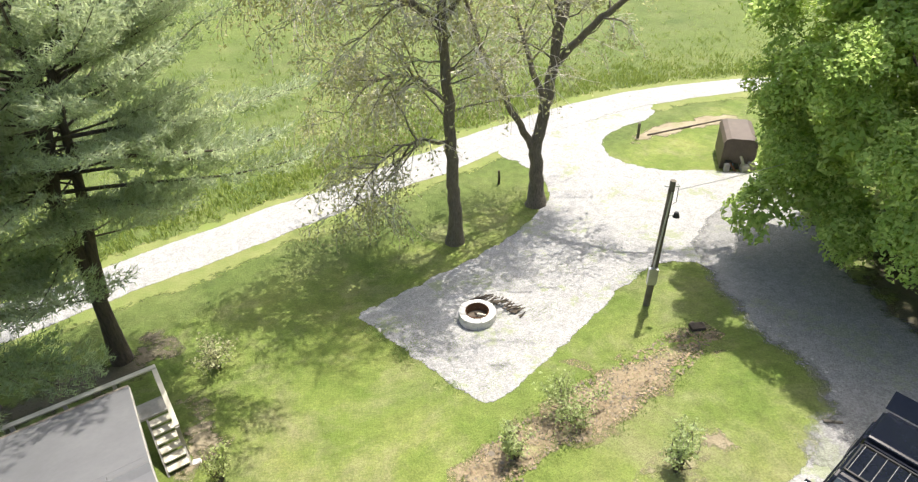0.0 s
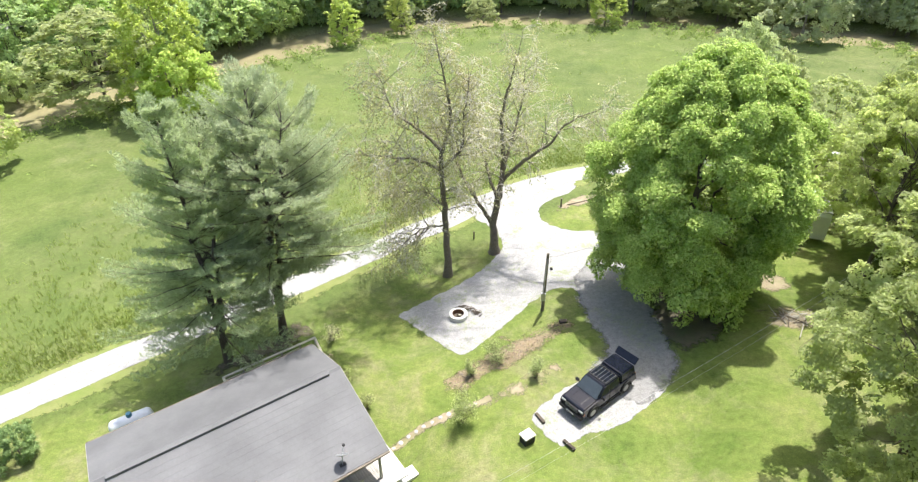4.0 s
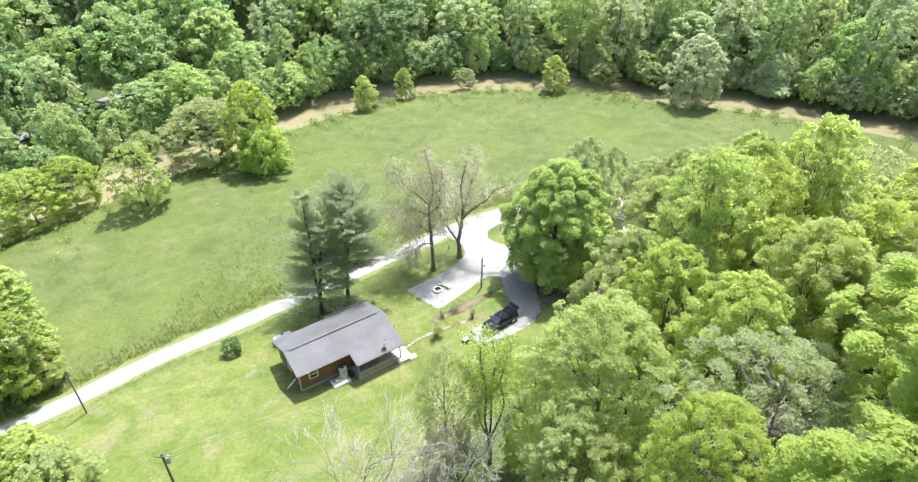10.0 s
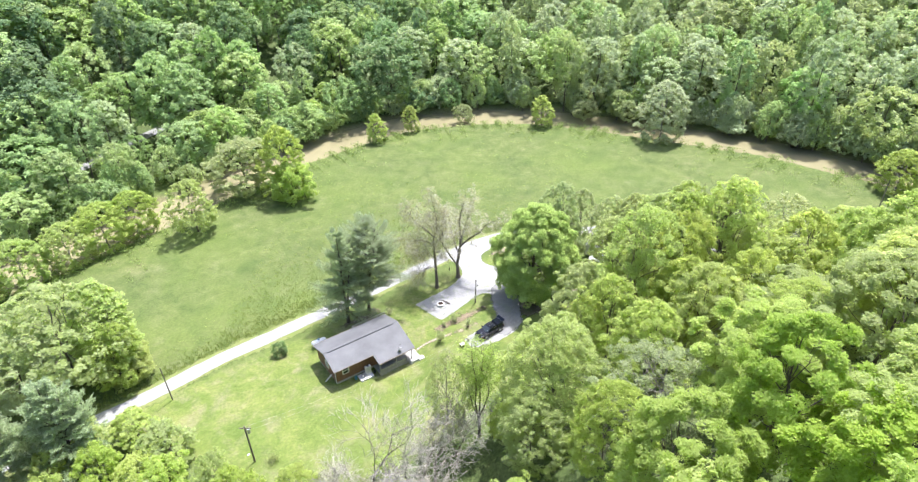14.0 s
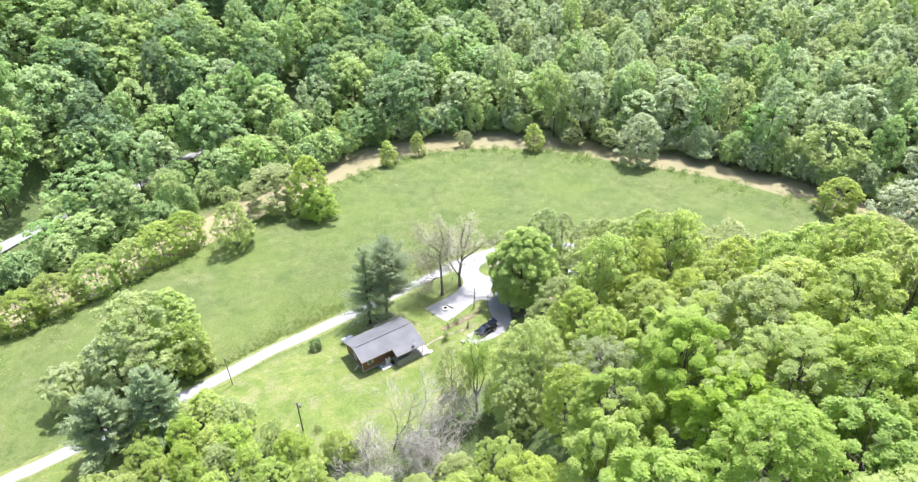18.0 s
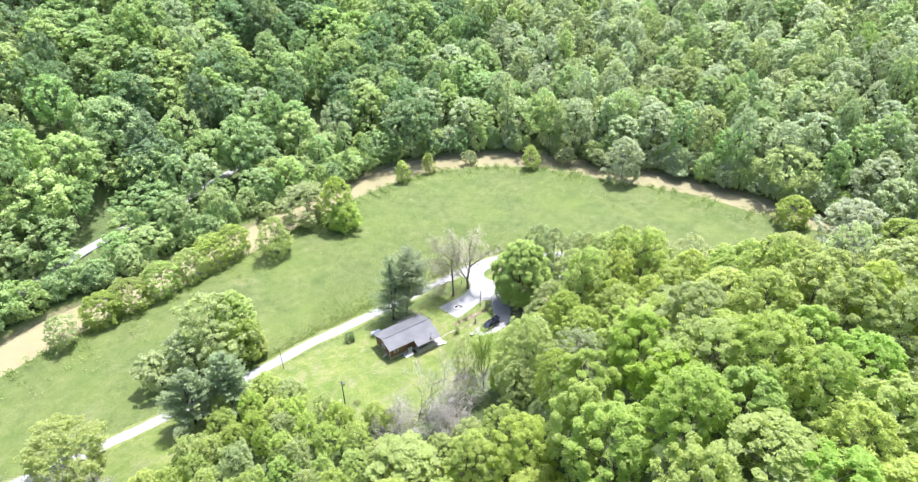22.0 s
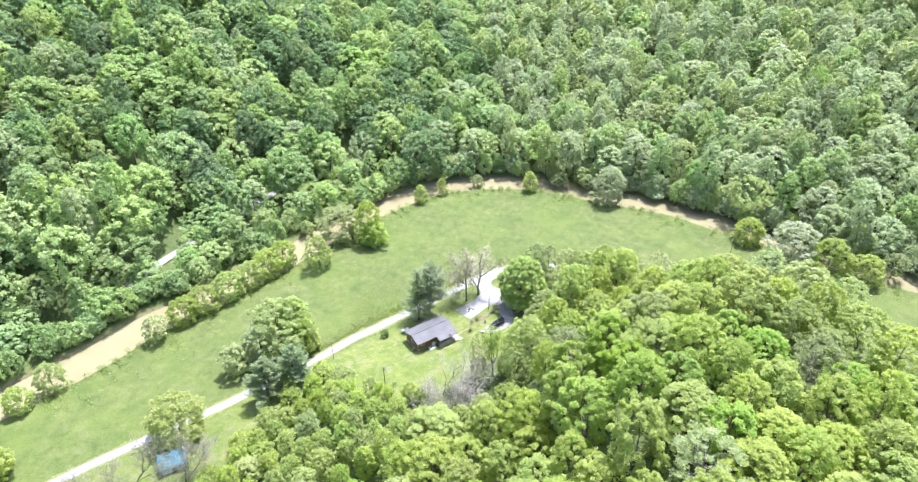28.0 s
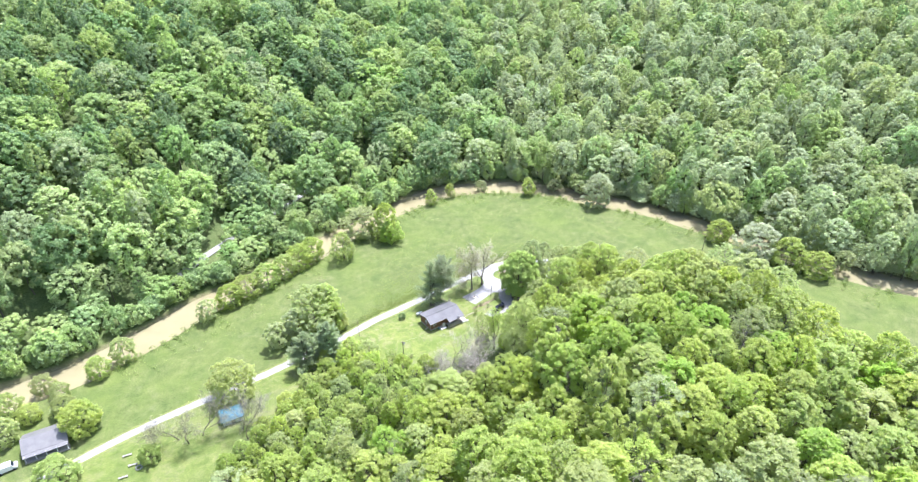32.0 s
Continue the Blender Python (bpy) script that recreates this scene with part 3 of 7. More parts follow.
strip("water", RIVER_LINE, RIVER_HALF + 1.0, -1.3, M_WATER, "muddy brown river water in a bend round the meadow", "water", height=lambda x, y: 0 * x, wobble=0.0)
strip("road_verge", ROAD_LINE, 2.1, 0.035, M_VERGE, "dry short grass verge along the gravel lane", "verge", wobble=0.2, seed=4, fade=1.2)
strip("road", ROAD_LINE, 1.3, 0.07, M_ROAD, "pale gravel country lane along the meadow", "road", wobble=0.08, seed=5)
strip("far_road", spline(FAR_ROAD, 2.0), 1.1, 0.4, M_ROAD, "pale gravel lane under the wooded hillside", "road", wobble=0.1, seed=6)
patch("gravel_yard", [(-4.3, 17.0), (-3.2, 15.9), (-1.3, 13.9), (-0.4, 12.9), (0.3, 12.5), (0.9, 12.7), (1.8, 13.7), (3.6, 15.8), (5.1, 17.7), (6.9, 19.3), (8.2, 19.2), (8.6, 17.8),
                      (8.9, 15.6), (9.2, 14.3), (9.5, 12.9), (9.3, 11.4), (7.8, 10.0), (5.4, 8.1), (4.1, 6.6), (5.4, 4.7), (7.0, 5.4), (9.0, 6.2), (11.7, 8.4), (12.6, 10.5), (12.7, 14.6), (12.6, 18), (13.4, 22),
                      (14.5, 26.2), (12, 27.6), (9.6, 28.1), (7.6, 29.4), (7.0, 31.2), (8.0, 33.1), (10.8, 35.4), (10.5, 38.0), (4.0, 34.6), (1.0, 30.9), (2.4, 29.0), (3.3, 27.2), (3.2, 25.2), (1.9, 22.9), (-0.3, 20.5), (-2.4, 18.7)],
      0.035, M_GRAVEL, "pale gravel yard and drive with weeds pushing through", "gravel", seed=7, wobble=0.05, rim_width=0.28)
BED = [(-0.3, 10.0), (0.1, 10.75), (0.85, 11.4), (1.9, 12.3), (2.9, 13.1), (3.9, 13.6), (4.9, 14.35), (6.7, 15.5), (7.3, 14.8), (6.4, 13.5), (5.0, 12.1), (3.7, 11.1), (2.4, 10.6), (1.7, 10.4), (0.8, 9.3), (-0.1, 9.1)]
patch("garden_bed", BED, 0.03, M_MULCH, "planting bed with reddish-brown bark mulch and grass creeping in", "garden bed", wobble=0.3, rim_width=0.9, seed=8)
patch("soil_patch", [(4.0, 9.2), (4.6, 10.2), (5.6, 11.0), (6.1, 10.3), (5.0, 9.0)], 0.03, M_SOIL, "bare soil round a young tree", "soil", wobble=0.25, rim_width=0.8, seed=9)
# a darker sheet over the yard gravel, painted where the maple shades the drive
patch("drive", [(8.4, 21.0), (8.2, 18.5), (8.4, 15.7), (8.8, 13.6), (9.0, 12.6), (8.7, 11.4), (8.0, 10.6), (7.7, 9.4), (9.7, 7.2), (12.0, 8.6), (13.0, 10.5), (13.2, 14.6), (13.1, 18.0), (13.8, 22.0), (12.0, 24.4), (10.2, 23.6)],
      0.045, M_DRIVE_SHADE, "greyer gravel of the drive, darkened further for the maple's shade", "drive", wobble=0.1, rim_width=0.8, seed=17)
patch("garden_path", [(-0.6, 7.0), (0.8, 7.9), (2.2, 8.4), (3.8, 9.4), (4.0, 8.8), (2.4, 7.8), (1.0, 7.3), (-0.3, 6.6)], 0.028, M_SOIL, "worn bare-earth path in the lawn", "path", wobble=0.15, rim_width=1.3, seed=10)
patch("soil_strip", [(8.2, 31.3), (9.6, 33.2), (12.0, 34.3), (15.0, 35.4), (15.2, 34.0), (12.4, 33.2), (10.0, 32.2)], 0.03, M_SOIL, "strip of bare soil in the grass island", "soil", wobble=0.15, rim_width=0.5, seed=11)
# pine litter in the tone that is darkened for tree shade
patch("shade_soil", [(-16.2, 12.0), (-13.5, 14.0), (-10.8, 16.4), (-9.6, 15.2), (-11.5, 13.6), (-14.5, 11.4)], 0.03, M_SHADE_LITTER, "needle litter and bare soil under the pines, coloured dark for shade", "soil", wobble=0.25, rim_width=1.3, seed=12)
patch("stair_soil", [(-9.0, 13.4), (-8.0, 13.2), (-7.2, 12.0), (-6.9, 10.6), (-7.6, 10.0), (-8.2, 11.4)], 0.03, M_SOIL, "trodden bare soil beside the deck stairs", "soil", wobble=0.2, rim_width=1.3, seed=13)
# the maple's deep shade is painted into this soil's colour
patch("maple_shade_soil", [(12.9, 17.6), (12.4, 14.6), (12.5, 11.9), (14.4, 11.4), (16.6, 12.8), (18.6, 15.4), (18.2, 18.4), (15.4, 20.2)], 0.03, M_SHADE_LITTER, "bare soil and litter under the maple, coloured dark for its shade", "soil", wobble=0.25, rim_width=1.5, seed=14)
patch("brush_soil", [(19.0, 13.4), (20.2, 14.8), (22.2, 14.8), (22.6, 13.6), (21.0, 12.8)], 0.03, M_SOIL, "bare ashy soil round a pile of sticks", "soil", wobble=0.2, rim_width=1.1, seed=15)
patch("tank_soil", [(20.2, 17.6), (20.8, 19.4), (22.0, 20.0), (22.8, 18.4), (21.8, 17.0)], 0.03, M_SOIL, "trodden bare soil beside the maple", "soil", wobble=0.2, rim_width=1.1, seed=16)
strip("stone_path", spline([(-4.0, 4.9), (-3.25, 5.5), (-2.1, 6.42), (-0.8, 7.12), (0.6, 7.72), (2.0, 8.2)], 0.4), 0.3, 0.03, M_SOIL, "narrow worn path with flat stones in the lawn", "path", wobble=0.06, seed=21, fade=0.7)


# ---- trees ----
def unit(a):
    return a / (np.linalg.norm(a, axis=-1, keepdims=True) + 1e-9)


def leaves_at(rng, pos, nrm, size, narrow=0.62, droop=0.15):
    """A pointed leaf clump at each place, facing roughly along its normal."""
    n = len(pos)
    a = unit(np.cross(nrm, rng.normal(size=(n, 3))))
    b = np.cross(nrm, a)
    s = (size * rng.uniform(0.6, 1.45, n))[:, None]
    tip = np.array([[0, 0, -1.0]]) * s * droop
    v = np.stack([pos + a * s * 1.15 + tip, pos - a * s * 0.6 + b * s * narrow, pos - a * s * 0.6 - b * s * narrow], 1).reshape(-1, 3)
    return v, np.arange(3 * n).reshape(-1, 3)


def crown(rng, r, z0, z1, limbs, sprays, leaves, size, widest=0.42, base=0.6, lump=0.44, even=0.8, spray=0.5, stray=0.5, up=0.7, deep=0.5, flat=0.13, rough=0.12):
    """Leaves in flat sprays, sprays round lumps, lumps round an egg-shaped crown; also the lumps' places."""
    h = (np.arange(limbs) + rng.uniform(0.1, 0.9, limbs)) / limbs
    az = np.arange(limbs) * 2.399 + rng.normal(0, 0.4, limbs)
    below, above = h / widest, (h - widest) / (1 - widest)
    prof = np.where(h < widest, base + (1 - base) * np.sin(0.5 * np.pi * np.clip(below, 0, 1)), np.sqrt(np.clip(1 - np.clip(above, 0, 1) ** 2, 0, 1)))
    one, two, three = rng.uniform(0, 6.3, 3)
    wide = 1 + (1 - even) * np.sin(az + one + 2.5 * h) + rough * np.sin(3 * az + two + 6 * h) + 0.7 * rough * np.sin(5 * az + three - 9 * h) + rng.normal(0, 0.05, limbs)
    lr = r * lump * rng.uniform(0.7, 1.2, limbs) * (1 - 0.25 * h)
    rho = np.maximum(prof * wide * r - 0.85 * lr, 0) * rng.uniform(0.85, 1.04, limbs)
    c = np.stack([np.cos(az) * rho, np.sin(az) * rho, z0 + lr * 0.6 + (z1 - z0 - 1.5 * lr) * h], 1)
    out = np.stack([np.cos(az), np.sin(az), 0.1 + 0.9 * h], 1)
    n = limbs * sprays
    q = np.repeat(np.arange(limbs), sprays)
    e = unit(rng.normal(size=(n, 3)) + 0.75 * out[q] + np.array([0, 0, 0.35]))
    tc = c[q] + e * (lr[q] * rng.uniform(deep, 1.08, n))[:, None] * np.array([1, 1, 1.08])
    sn = unit(0.6 * e + 0.2 * rng.normal(size=(n, 3)) + np.array([0, 0, up]))
    tr = spray * rng.uniform(0.55, 1.45, n)
    w = rng.choice(n, leaves, p=tr ** 2 / (tr ** 2).sum())
    a = unit(np.cross(sn, rng.normal(size=(n, 3))))[w]
    b = np.cross(sn[w], a)
    turn = rng.uniform(0, 2 * np.pi, leaves)
    rad = np.sqrt(rng.random(leaves)) * tr[w]
    off = flat * tr[w] * rng.normal(size=leaves) - 0.4 * rad ** 2 / tr[w]
    pos = tc[w] + a * (np.cos(turn) * rad)[:, None] + b * (np.sin(turn) * rad)[:, None] + sn[w] * off[:, None]
    v, f = leaves_at(rng, pos, unit(sn[w] + stray * rng.normal(size=(leaves, 3))), size)
    return (v, f), c


def bent(rng, a, b, n=5, sway=0.06):
    a, b = np.asarray(a, float), np.asarray(b, float)
    t = np.linspace(0, 1, n)[:, None]
    w = np.linalg.norm(b - a) * sway
    return a + (b - a) * t + rng.normal(0, w, (n, 3)) * (np.sin(np.pi * t))


def limbed(rng, height, radius, targets, fork=0.35, sides=7, lean=0.3, twigs=0):
    """A tapered trunk with limbs that reach into the crown, and side branches on them."""
    top = np.array([rng.normal(0, lean), rng.normal(0, lean), height])
    t = np.linspace(0, 1, 8)
    trunk = bent(rng, (0, 0, -0.4), top, 8, 0.015)
    flare = 1 + 0.7 * np.exp(-t * 18)
    out = [tube(trunk, radius * flare * (1 - 0.88 * t), sides)]
    for c in targets:
        q = rng.uniform(fork, 0.85)
        base = np.array([np.interp(q, t, trunk[:, k]) for k in range(3)])
        base[2] = min(base[2], c[2] - 0.3)
        line = bent(rng, base, c, 5, 0.07)
        thick = radius * 0.42 * (1 - q * 0.5)
        out.append(tube(line, thick * np.linspace(1, 0.25, 5), 5))
        for _ in range(twigs):
            k = rng.integers(2, 5)
            end = line[k] + unit(rng.normal(size=3) + (c - base) / np.linalg.norm(c - base) + np.array([0, 0, 0.3])) * rng.uniform(0.7, 1.6)
            out.append(tube(bent(rng, line[k], end, 4, 0.06), thick * 0.3 * np.linspace(1, 0.3, 4), 3))
    return joined(out)


TREE_KINDS = {}


def tree_kind(name, seed, r, z0, z1, limbs, sprays, leaves, size, trunk_r, bark, twigs=0, boughs=18, **more):
    rng = np.random.default_rng(seed)
    (cv, cf), lumps = crown(rng, r, z0, z1, limbs, sprays, leaves, size, **more)
    tv, tf = limbed(rng, z1 * 0.84, trunk_r, lumps[rng.choice(len(lumps), min(boughs, len(lumps)), replace=False)], twigs=twigs)
    TREE_KINDS[name] = (mesh_np("trunk", tv, tf, [bark], True), mesh_np("crown", cv, cf, [L_MID]), 2 * r, z1)


for fine, count, leaf_size, twigs in (("", 6400, 0.235, 0), ("_fine", 13000, 0.165, 1), ("_finer", 27000, 0.115, 4), ("_finest", 56000, 0.080, 5)):
    tree_kind("round" + fine, 11, 4.2, 1.2, 12.6, 260, 3, int(count * 1.15), leaf_size, 0.14, M_BARK, twigs, spray=0.38, lump=0.13, deep=-0.6, stray=0.32, base=0.74)
    tree_kind("broad" + fine, 12, 4.9, 1.4, 12.0, 320, 3, int(count * 1.35), leaf_size, 0.16, M_BARK, twigs, spray=0.39, lump=0.12, deep=-0.6, stray=0.32, widest=0.38, even=0.78, base=0.74)
    tree_kind("tall" + fine, 13, 3.5, 1.0, 14.4, 280, 3, int(count * 1.1), leaf_size, 0.13, M_BARK, twigs, spray=0.36, lump=0.14, deep=-0.6, stray=0.32, widest=0.34, base=0.74)
    tree_kind("open" + fine, 14, 4.4, 1.4, 13.0, 210, 3, int(count * 0.95), leaf_size * 0.94, 0.14, M_BARK, twigs, spray=0.37, lump=0.15, deep=-0.5, stray=0.4, even=0.78, base=0.7, rough=0.17)
    tree_kind("lumpy" + fine, 15, 4.4, 1.0, 12.2, 80, 10, int(count * 1.25), leaf_size, 0.15, M_BARK, twigs, spray=0.40, lump=0.24, deep=0.0, stray=0.3, even=0.78, base=0.74)
    tree_kind("sparse" + fine, 19, 4.2, 2.4, 12.4, 170, 3, int(count * 0.42), leaf_size * 0.9, 0.13, M_GREYBARK, 3 * twigs, 46, spray=0.32, lump=0.17, deep=-0.4, stray=0.6, even=0.8, base=0.7, rough=0.17)
    tree_kind("airy" + fine, 20, 3.6, 3.0, 13.0, 170, 3, int(count * 0.6), leaf_size * 0.95, 0.13, M_BARK, 2 * twigs, 30, spray=0.34, lump=0.17, deep=-0.4, stray=0.55, even=0.8, base=0.6, rough=0.15)
    tree_kind("leafy" + fine, 21, 4.4, 1.0, 13.4, 430, 4, int(count * 1.3), leaf_size * 0.85, 0.10, M_BARK, 2 * twigs, 26, spray=0.27, lump=0.14, deep=-0.6, stray=0.55, even=0.85, base=0.8)
tree_kind("egg_fine", 18, 4.2, 0.2, 11.0, 260, 4, 15000, 0.15, 0.14, M_GREYBARK, 1, spray=0.36, lump=0.13, deep=-0.4, stray=0.45, widest=0.40, base=0.82, even=0.93)
tree_kind("bush", 16, 2.3, 0.1, 4.0, 150, 4, 9000, 0.10, 0.06, M_BARK, 1, widest=0.42, base=0.85, spray=0.26, lump=0.16, deep=-0.4, stray=0.45)
tree_kind("cone", 17, 2.1, 0.2, 7.8, 150, 4, 8500, 0.11, 0.09, M_BARK, 1, widest=0.25, base=0.8, spray=0.28, lump=0.18, deep=-0.4, stray=0.45)


def plant(kind, x, y, height, width, leaf, label, group="", name="tree", category="tree", turn=None, z=None, rng=random):
    trunk, leafage, w, h = TREE_KINDS[kind]
    m = pose(x, y, gz(x, y) if z is None else z, 0, 0, rng.uniform(0, 360) if turn is None else turn) @ Matrix.Diagonal((width / w, width / w * rng.uniform(0.92, 1.08), height / h, 1))
    ob = thing(name, m, label, category, group)
    part("trunk", trunk, None, ob)
    c = part("crown", leafage, None, ob)
    c.material_slots[0].link = "OBJECT"
    c.material_slots[0].material = leaf
    return ob


# trees and bushes that stand singly about the meadow and along the bank
BANK = "trees along the river bank"
def plant_rows(rows):
    for kind, x, y, h, w, leaf, label in rows:
        low = kind in ("bush", "cone")
        word = "bush" if "bush" in label or "shrub" in label or "scrub" in label else "tree"
        plant(kind if low else kind + "_fine", x, y, h, w, leaf, label, BANK if "bank" in label or "water" in label or "river" in label else "", word, word)


plant_rows([
    ("cone", -19.0, 83.6, 7.7, 4.9, L_BRIGHT, "small bright green tree on the grassy river bank"),
    ("cone", -10.4, 90.5, 7.0, 4.3, L_BRIGHT, "slim young green tree on the grassy river bank"),
    ("cone", 24.3, 93.6, 8.4, 5.8, L_BRIGHT, "yellow-green young tree at the edge of the meadow"),
    ("egg", 53.2, 84.0, 15.0, 12.2, L_SILVER, "large pale silvery tree with an egg-shaped crown"),
    ("round", -36.2, 91.5, 8.6, 6.6, L_BRIGHT, "yellow-green round tree beyond the river"),
    ("egg", -34.8, 55.6, 16.0, 9.6, L_BRIGHT, "tall bright green tree beside the river"),
    ("bush", -33.0, 53.0, 9.0, 9.0, L_MID, "dense dark green bush at a tree's foot"),
    ("open", -44.3, 57.8, 12.0, 15.0, L_TAN, "spreading tree with thin olive leaves by the river"),
    ("open", -49.0, 40.6, 11.5, 8.4, L_MID, "open-crowned green tree at the meadow's edge"),
    ("egg", -82.6, 11.8, 8.0, 8.8, L_MID, "round green bush in a row along the bank"),
    ("egg", -78.6, 17.3, 8.2, 9.0, L_MID, "round green bush in a row along the bank"),
    ("egg", -73.2, 23.3, 8.8, 9.4, L_MID, "round green bush in a row along the bank"),
    ("egg", -68.4, 29.6, 8.6, 9.0, L_MID, "round green bush in a row along the bank"),
    ("egg", -64.6, 35.4, 9.4, 9.6, L_MID, "taller green bush in a row along the bank"),
])
plant_rows([
    ("egg", -61.0, 40.6, 9.0, 8.8, L_MID, "dark green bush ending a row along the bank"),
    ("open", -87.0, 3.0, 8.5, 6.5, L_PALE, "thin pale young tree leaning over the water"),
    ("egg", -106.0, -15.0, 8.0, 7.0, L_PALEGREEN, "thin pale sapling on the river bank"),
    ("egg", -110.0, -22.5, 7.0, 7.0, L_BRIGHT, "light green bush on the river bank"),
    ("egg", 95.8, 55.0, 9.3, 9.8, L_BRIGHT, "round green tree on the meadow beside the river"),
    ("egg", 105.5, 43.0, 14.5, 15.0, L_SILVER, "large pale silvery-green tree beside the river"),
    ("egg", 114.8, 37.2, 12.0, 12.5, L_MID, "rounded green tree beside the river"),
    ("egg", 123.2, 31.4, 9.9, 9.8, L_MID, "small rounded green tree beside the river"),
    ("open", 133.0, 34.0, 9.0, 7.0, L_PALE, "small greyish tree beside the water"),
    ("open", 47.0, 95.0, 6.0, 6.5, L_PALE, "low pale willow scrub at the water"),
    ("bush", 36.0, 98.5, 5.0, 7.0, L_PALE, "low pale willow scrub at the water"),
    ("bush", 3.5, 98.5, 4.2, 5.5, L_TAN, "low olive scrub at the water"),
    ("bush", -58.0, 61.0, 5.0, 5.0, L_PALE, "low pale scrub at the water"),
    ("tall", -46.8, 3.2, 15.0, 9.0, L_BRIGHT, "tall light green tree beside the gravel lane"),
])
plant_rows([
    ("open", -51.5, 0.2, 16.5, 15.0, L_PALEGREEN, "tall open-crowned light green tree beside the gravel lane"),
    ("open", -44.5, -0.5, 11.0, 7.5, L_MID, "slender light green tree beside the gravel lane"),
    ("round", -55.0, -4.5, 11.5, 10.0, L_PALE, "pale green tree beside the gravel lane"),
    ("lumpy", -60.5, -8.5, 9.0, 8.0, L_PALE, "pale green tree beside the gravel lane"),
    ("bush", -43.5, 0.8, 5.0, 6.5, L_BRIGHT, "yellow-green bush beside the gravel lane"),
    ("bush", -23.5, 5.4, 2.3, 2.3, L_DARK, "neat round dark green shrub on the lawn"),
    ("egg", -67.5, -30.0, 12.5, 13.0, L_PALEGREEN, "broad light green tree beside a blue-roofed shed"),
    ("bush", -81.0, -53.2, 5.5, 5.6, L_MID, "round green shrub in a grassy yard"),
    ("round", -100.2, -59.5, 8.5, 9.5, L_MID, "round green tree beside the gravel lane"),
    ("egg", -104.5, -42.5, 9.5, 10.0, L_BRIGHT, "light green tree beside a grey-roofed house"),
    ("egg", -122.5, -29.0, 6.0, 6.0, L_PALEGREEN, "light green tree on the river bank"),
    ("egg", -116.5, -31.0, 5.0, 5.0, L_PALEGREEN, "light green bush on the river bank"),
    ("egg", -112.0, -37.0, 6.5, 6.0, L_PALEGREEN, "light green tree on the river bank"),
    ("egg", -127.0, -37.5, 7.0, 7.0, L_BRIGHT, "green tree on the river bank"),
    ("egg", -120.0, -39.5, 5.5, 6.0, L_BRIGHT, "yellow-green bush near the river"),
    ("egg", -104.0, -40.5, 8.5, 6.5, L_BRIGHT, "yellow-green tree behind a grey-roofed house"),
    ("egg", -122.0, -47.0, 8.0, 7.5, L_PALEGREEN, "light green tree beside a grey-roofed house"),
])


# the wood on the slope above the lawn, tree by tree
LEAF_WORDS = {"leaf_mid": "green", "leaf_bright": "bright yellow-green", "leaf_pale": "pale silvery-green", "leaf_dark": "dark green", "leaf_tan": "olive-brown budding", "leaf_lush": "lush bright green", "leaf_palegreen": "light sage-green", "leaf_fresh": "fresh pale yellow-green"}
KIND_WORDS = {"round": "round-crowned", "broad": "broad-crowned", "tall": "tall slender", "open": "open-branched", "lumpy": "billowing", "bush": "bushy", "sparse": "thin-leaved twiggy", "airy": "airy slender", "leafy": "small-leaved"}


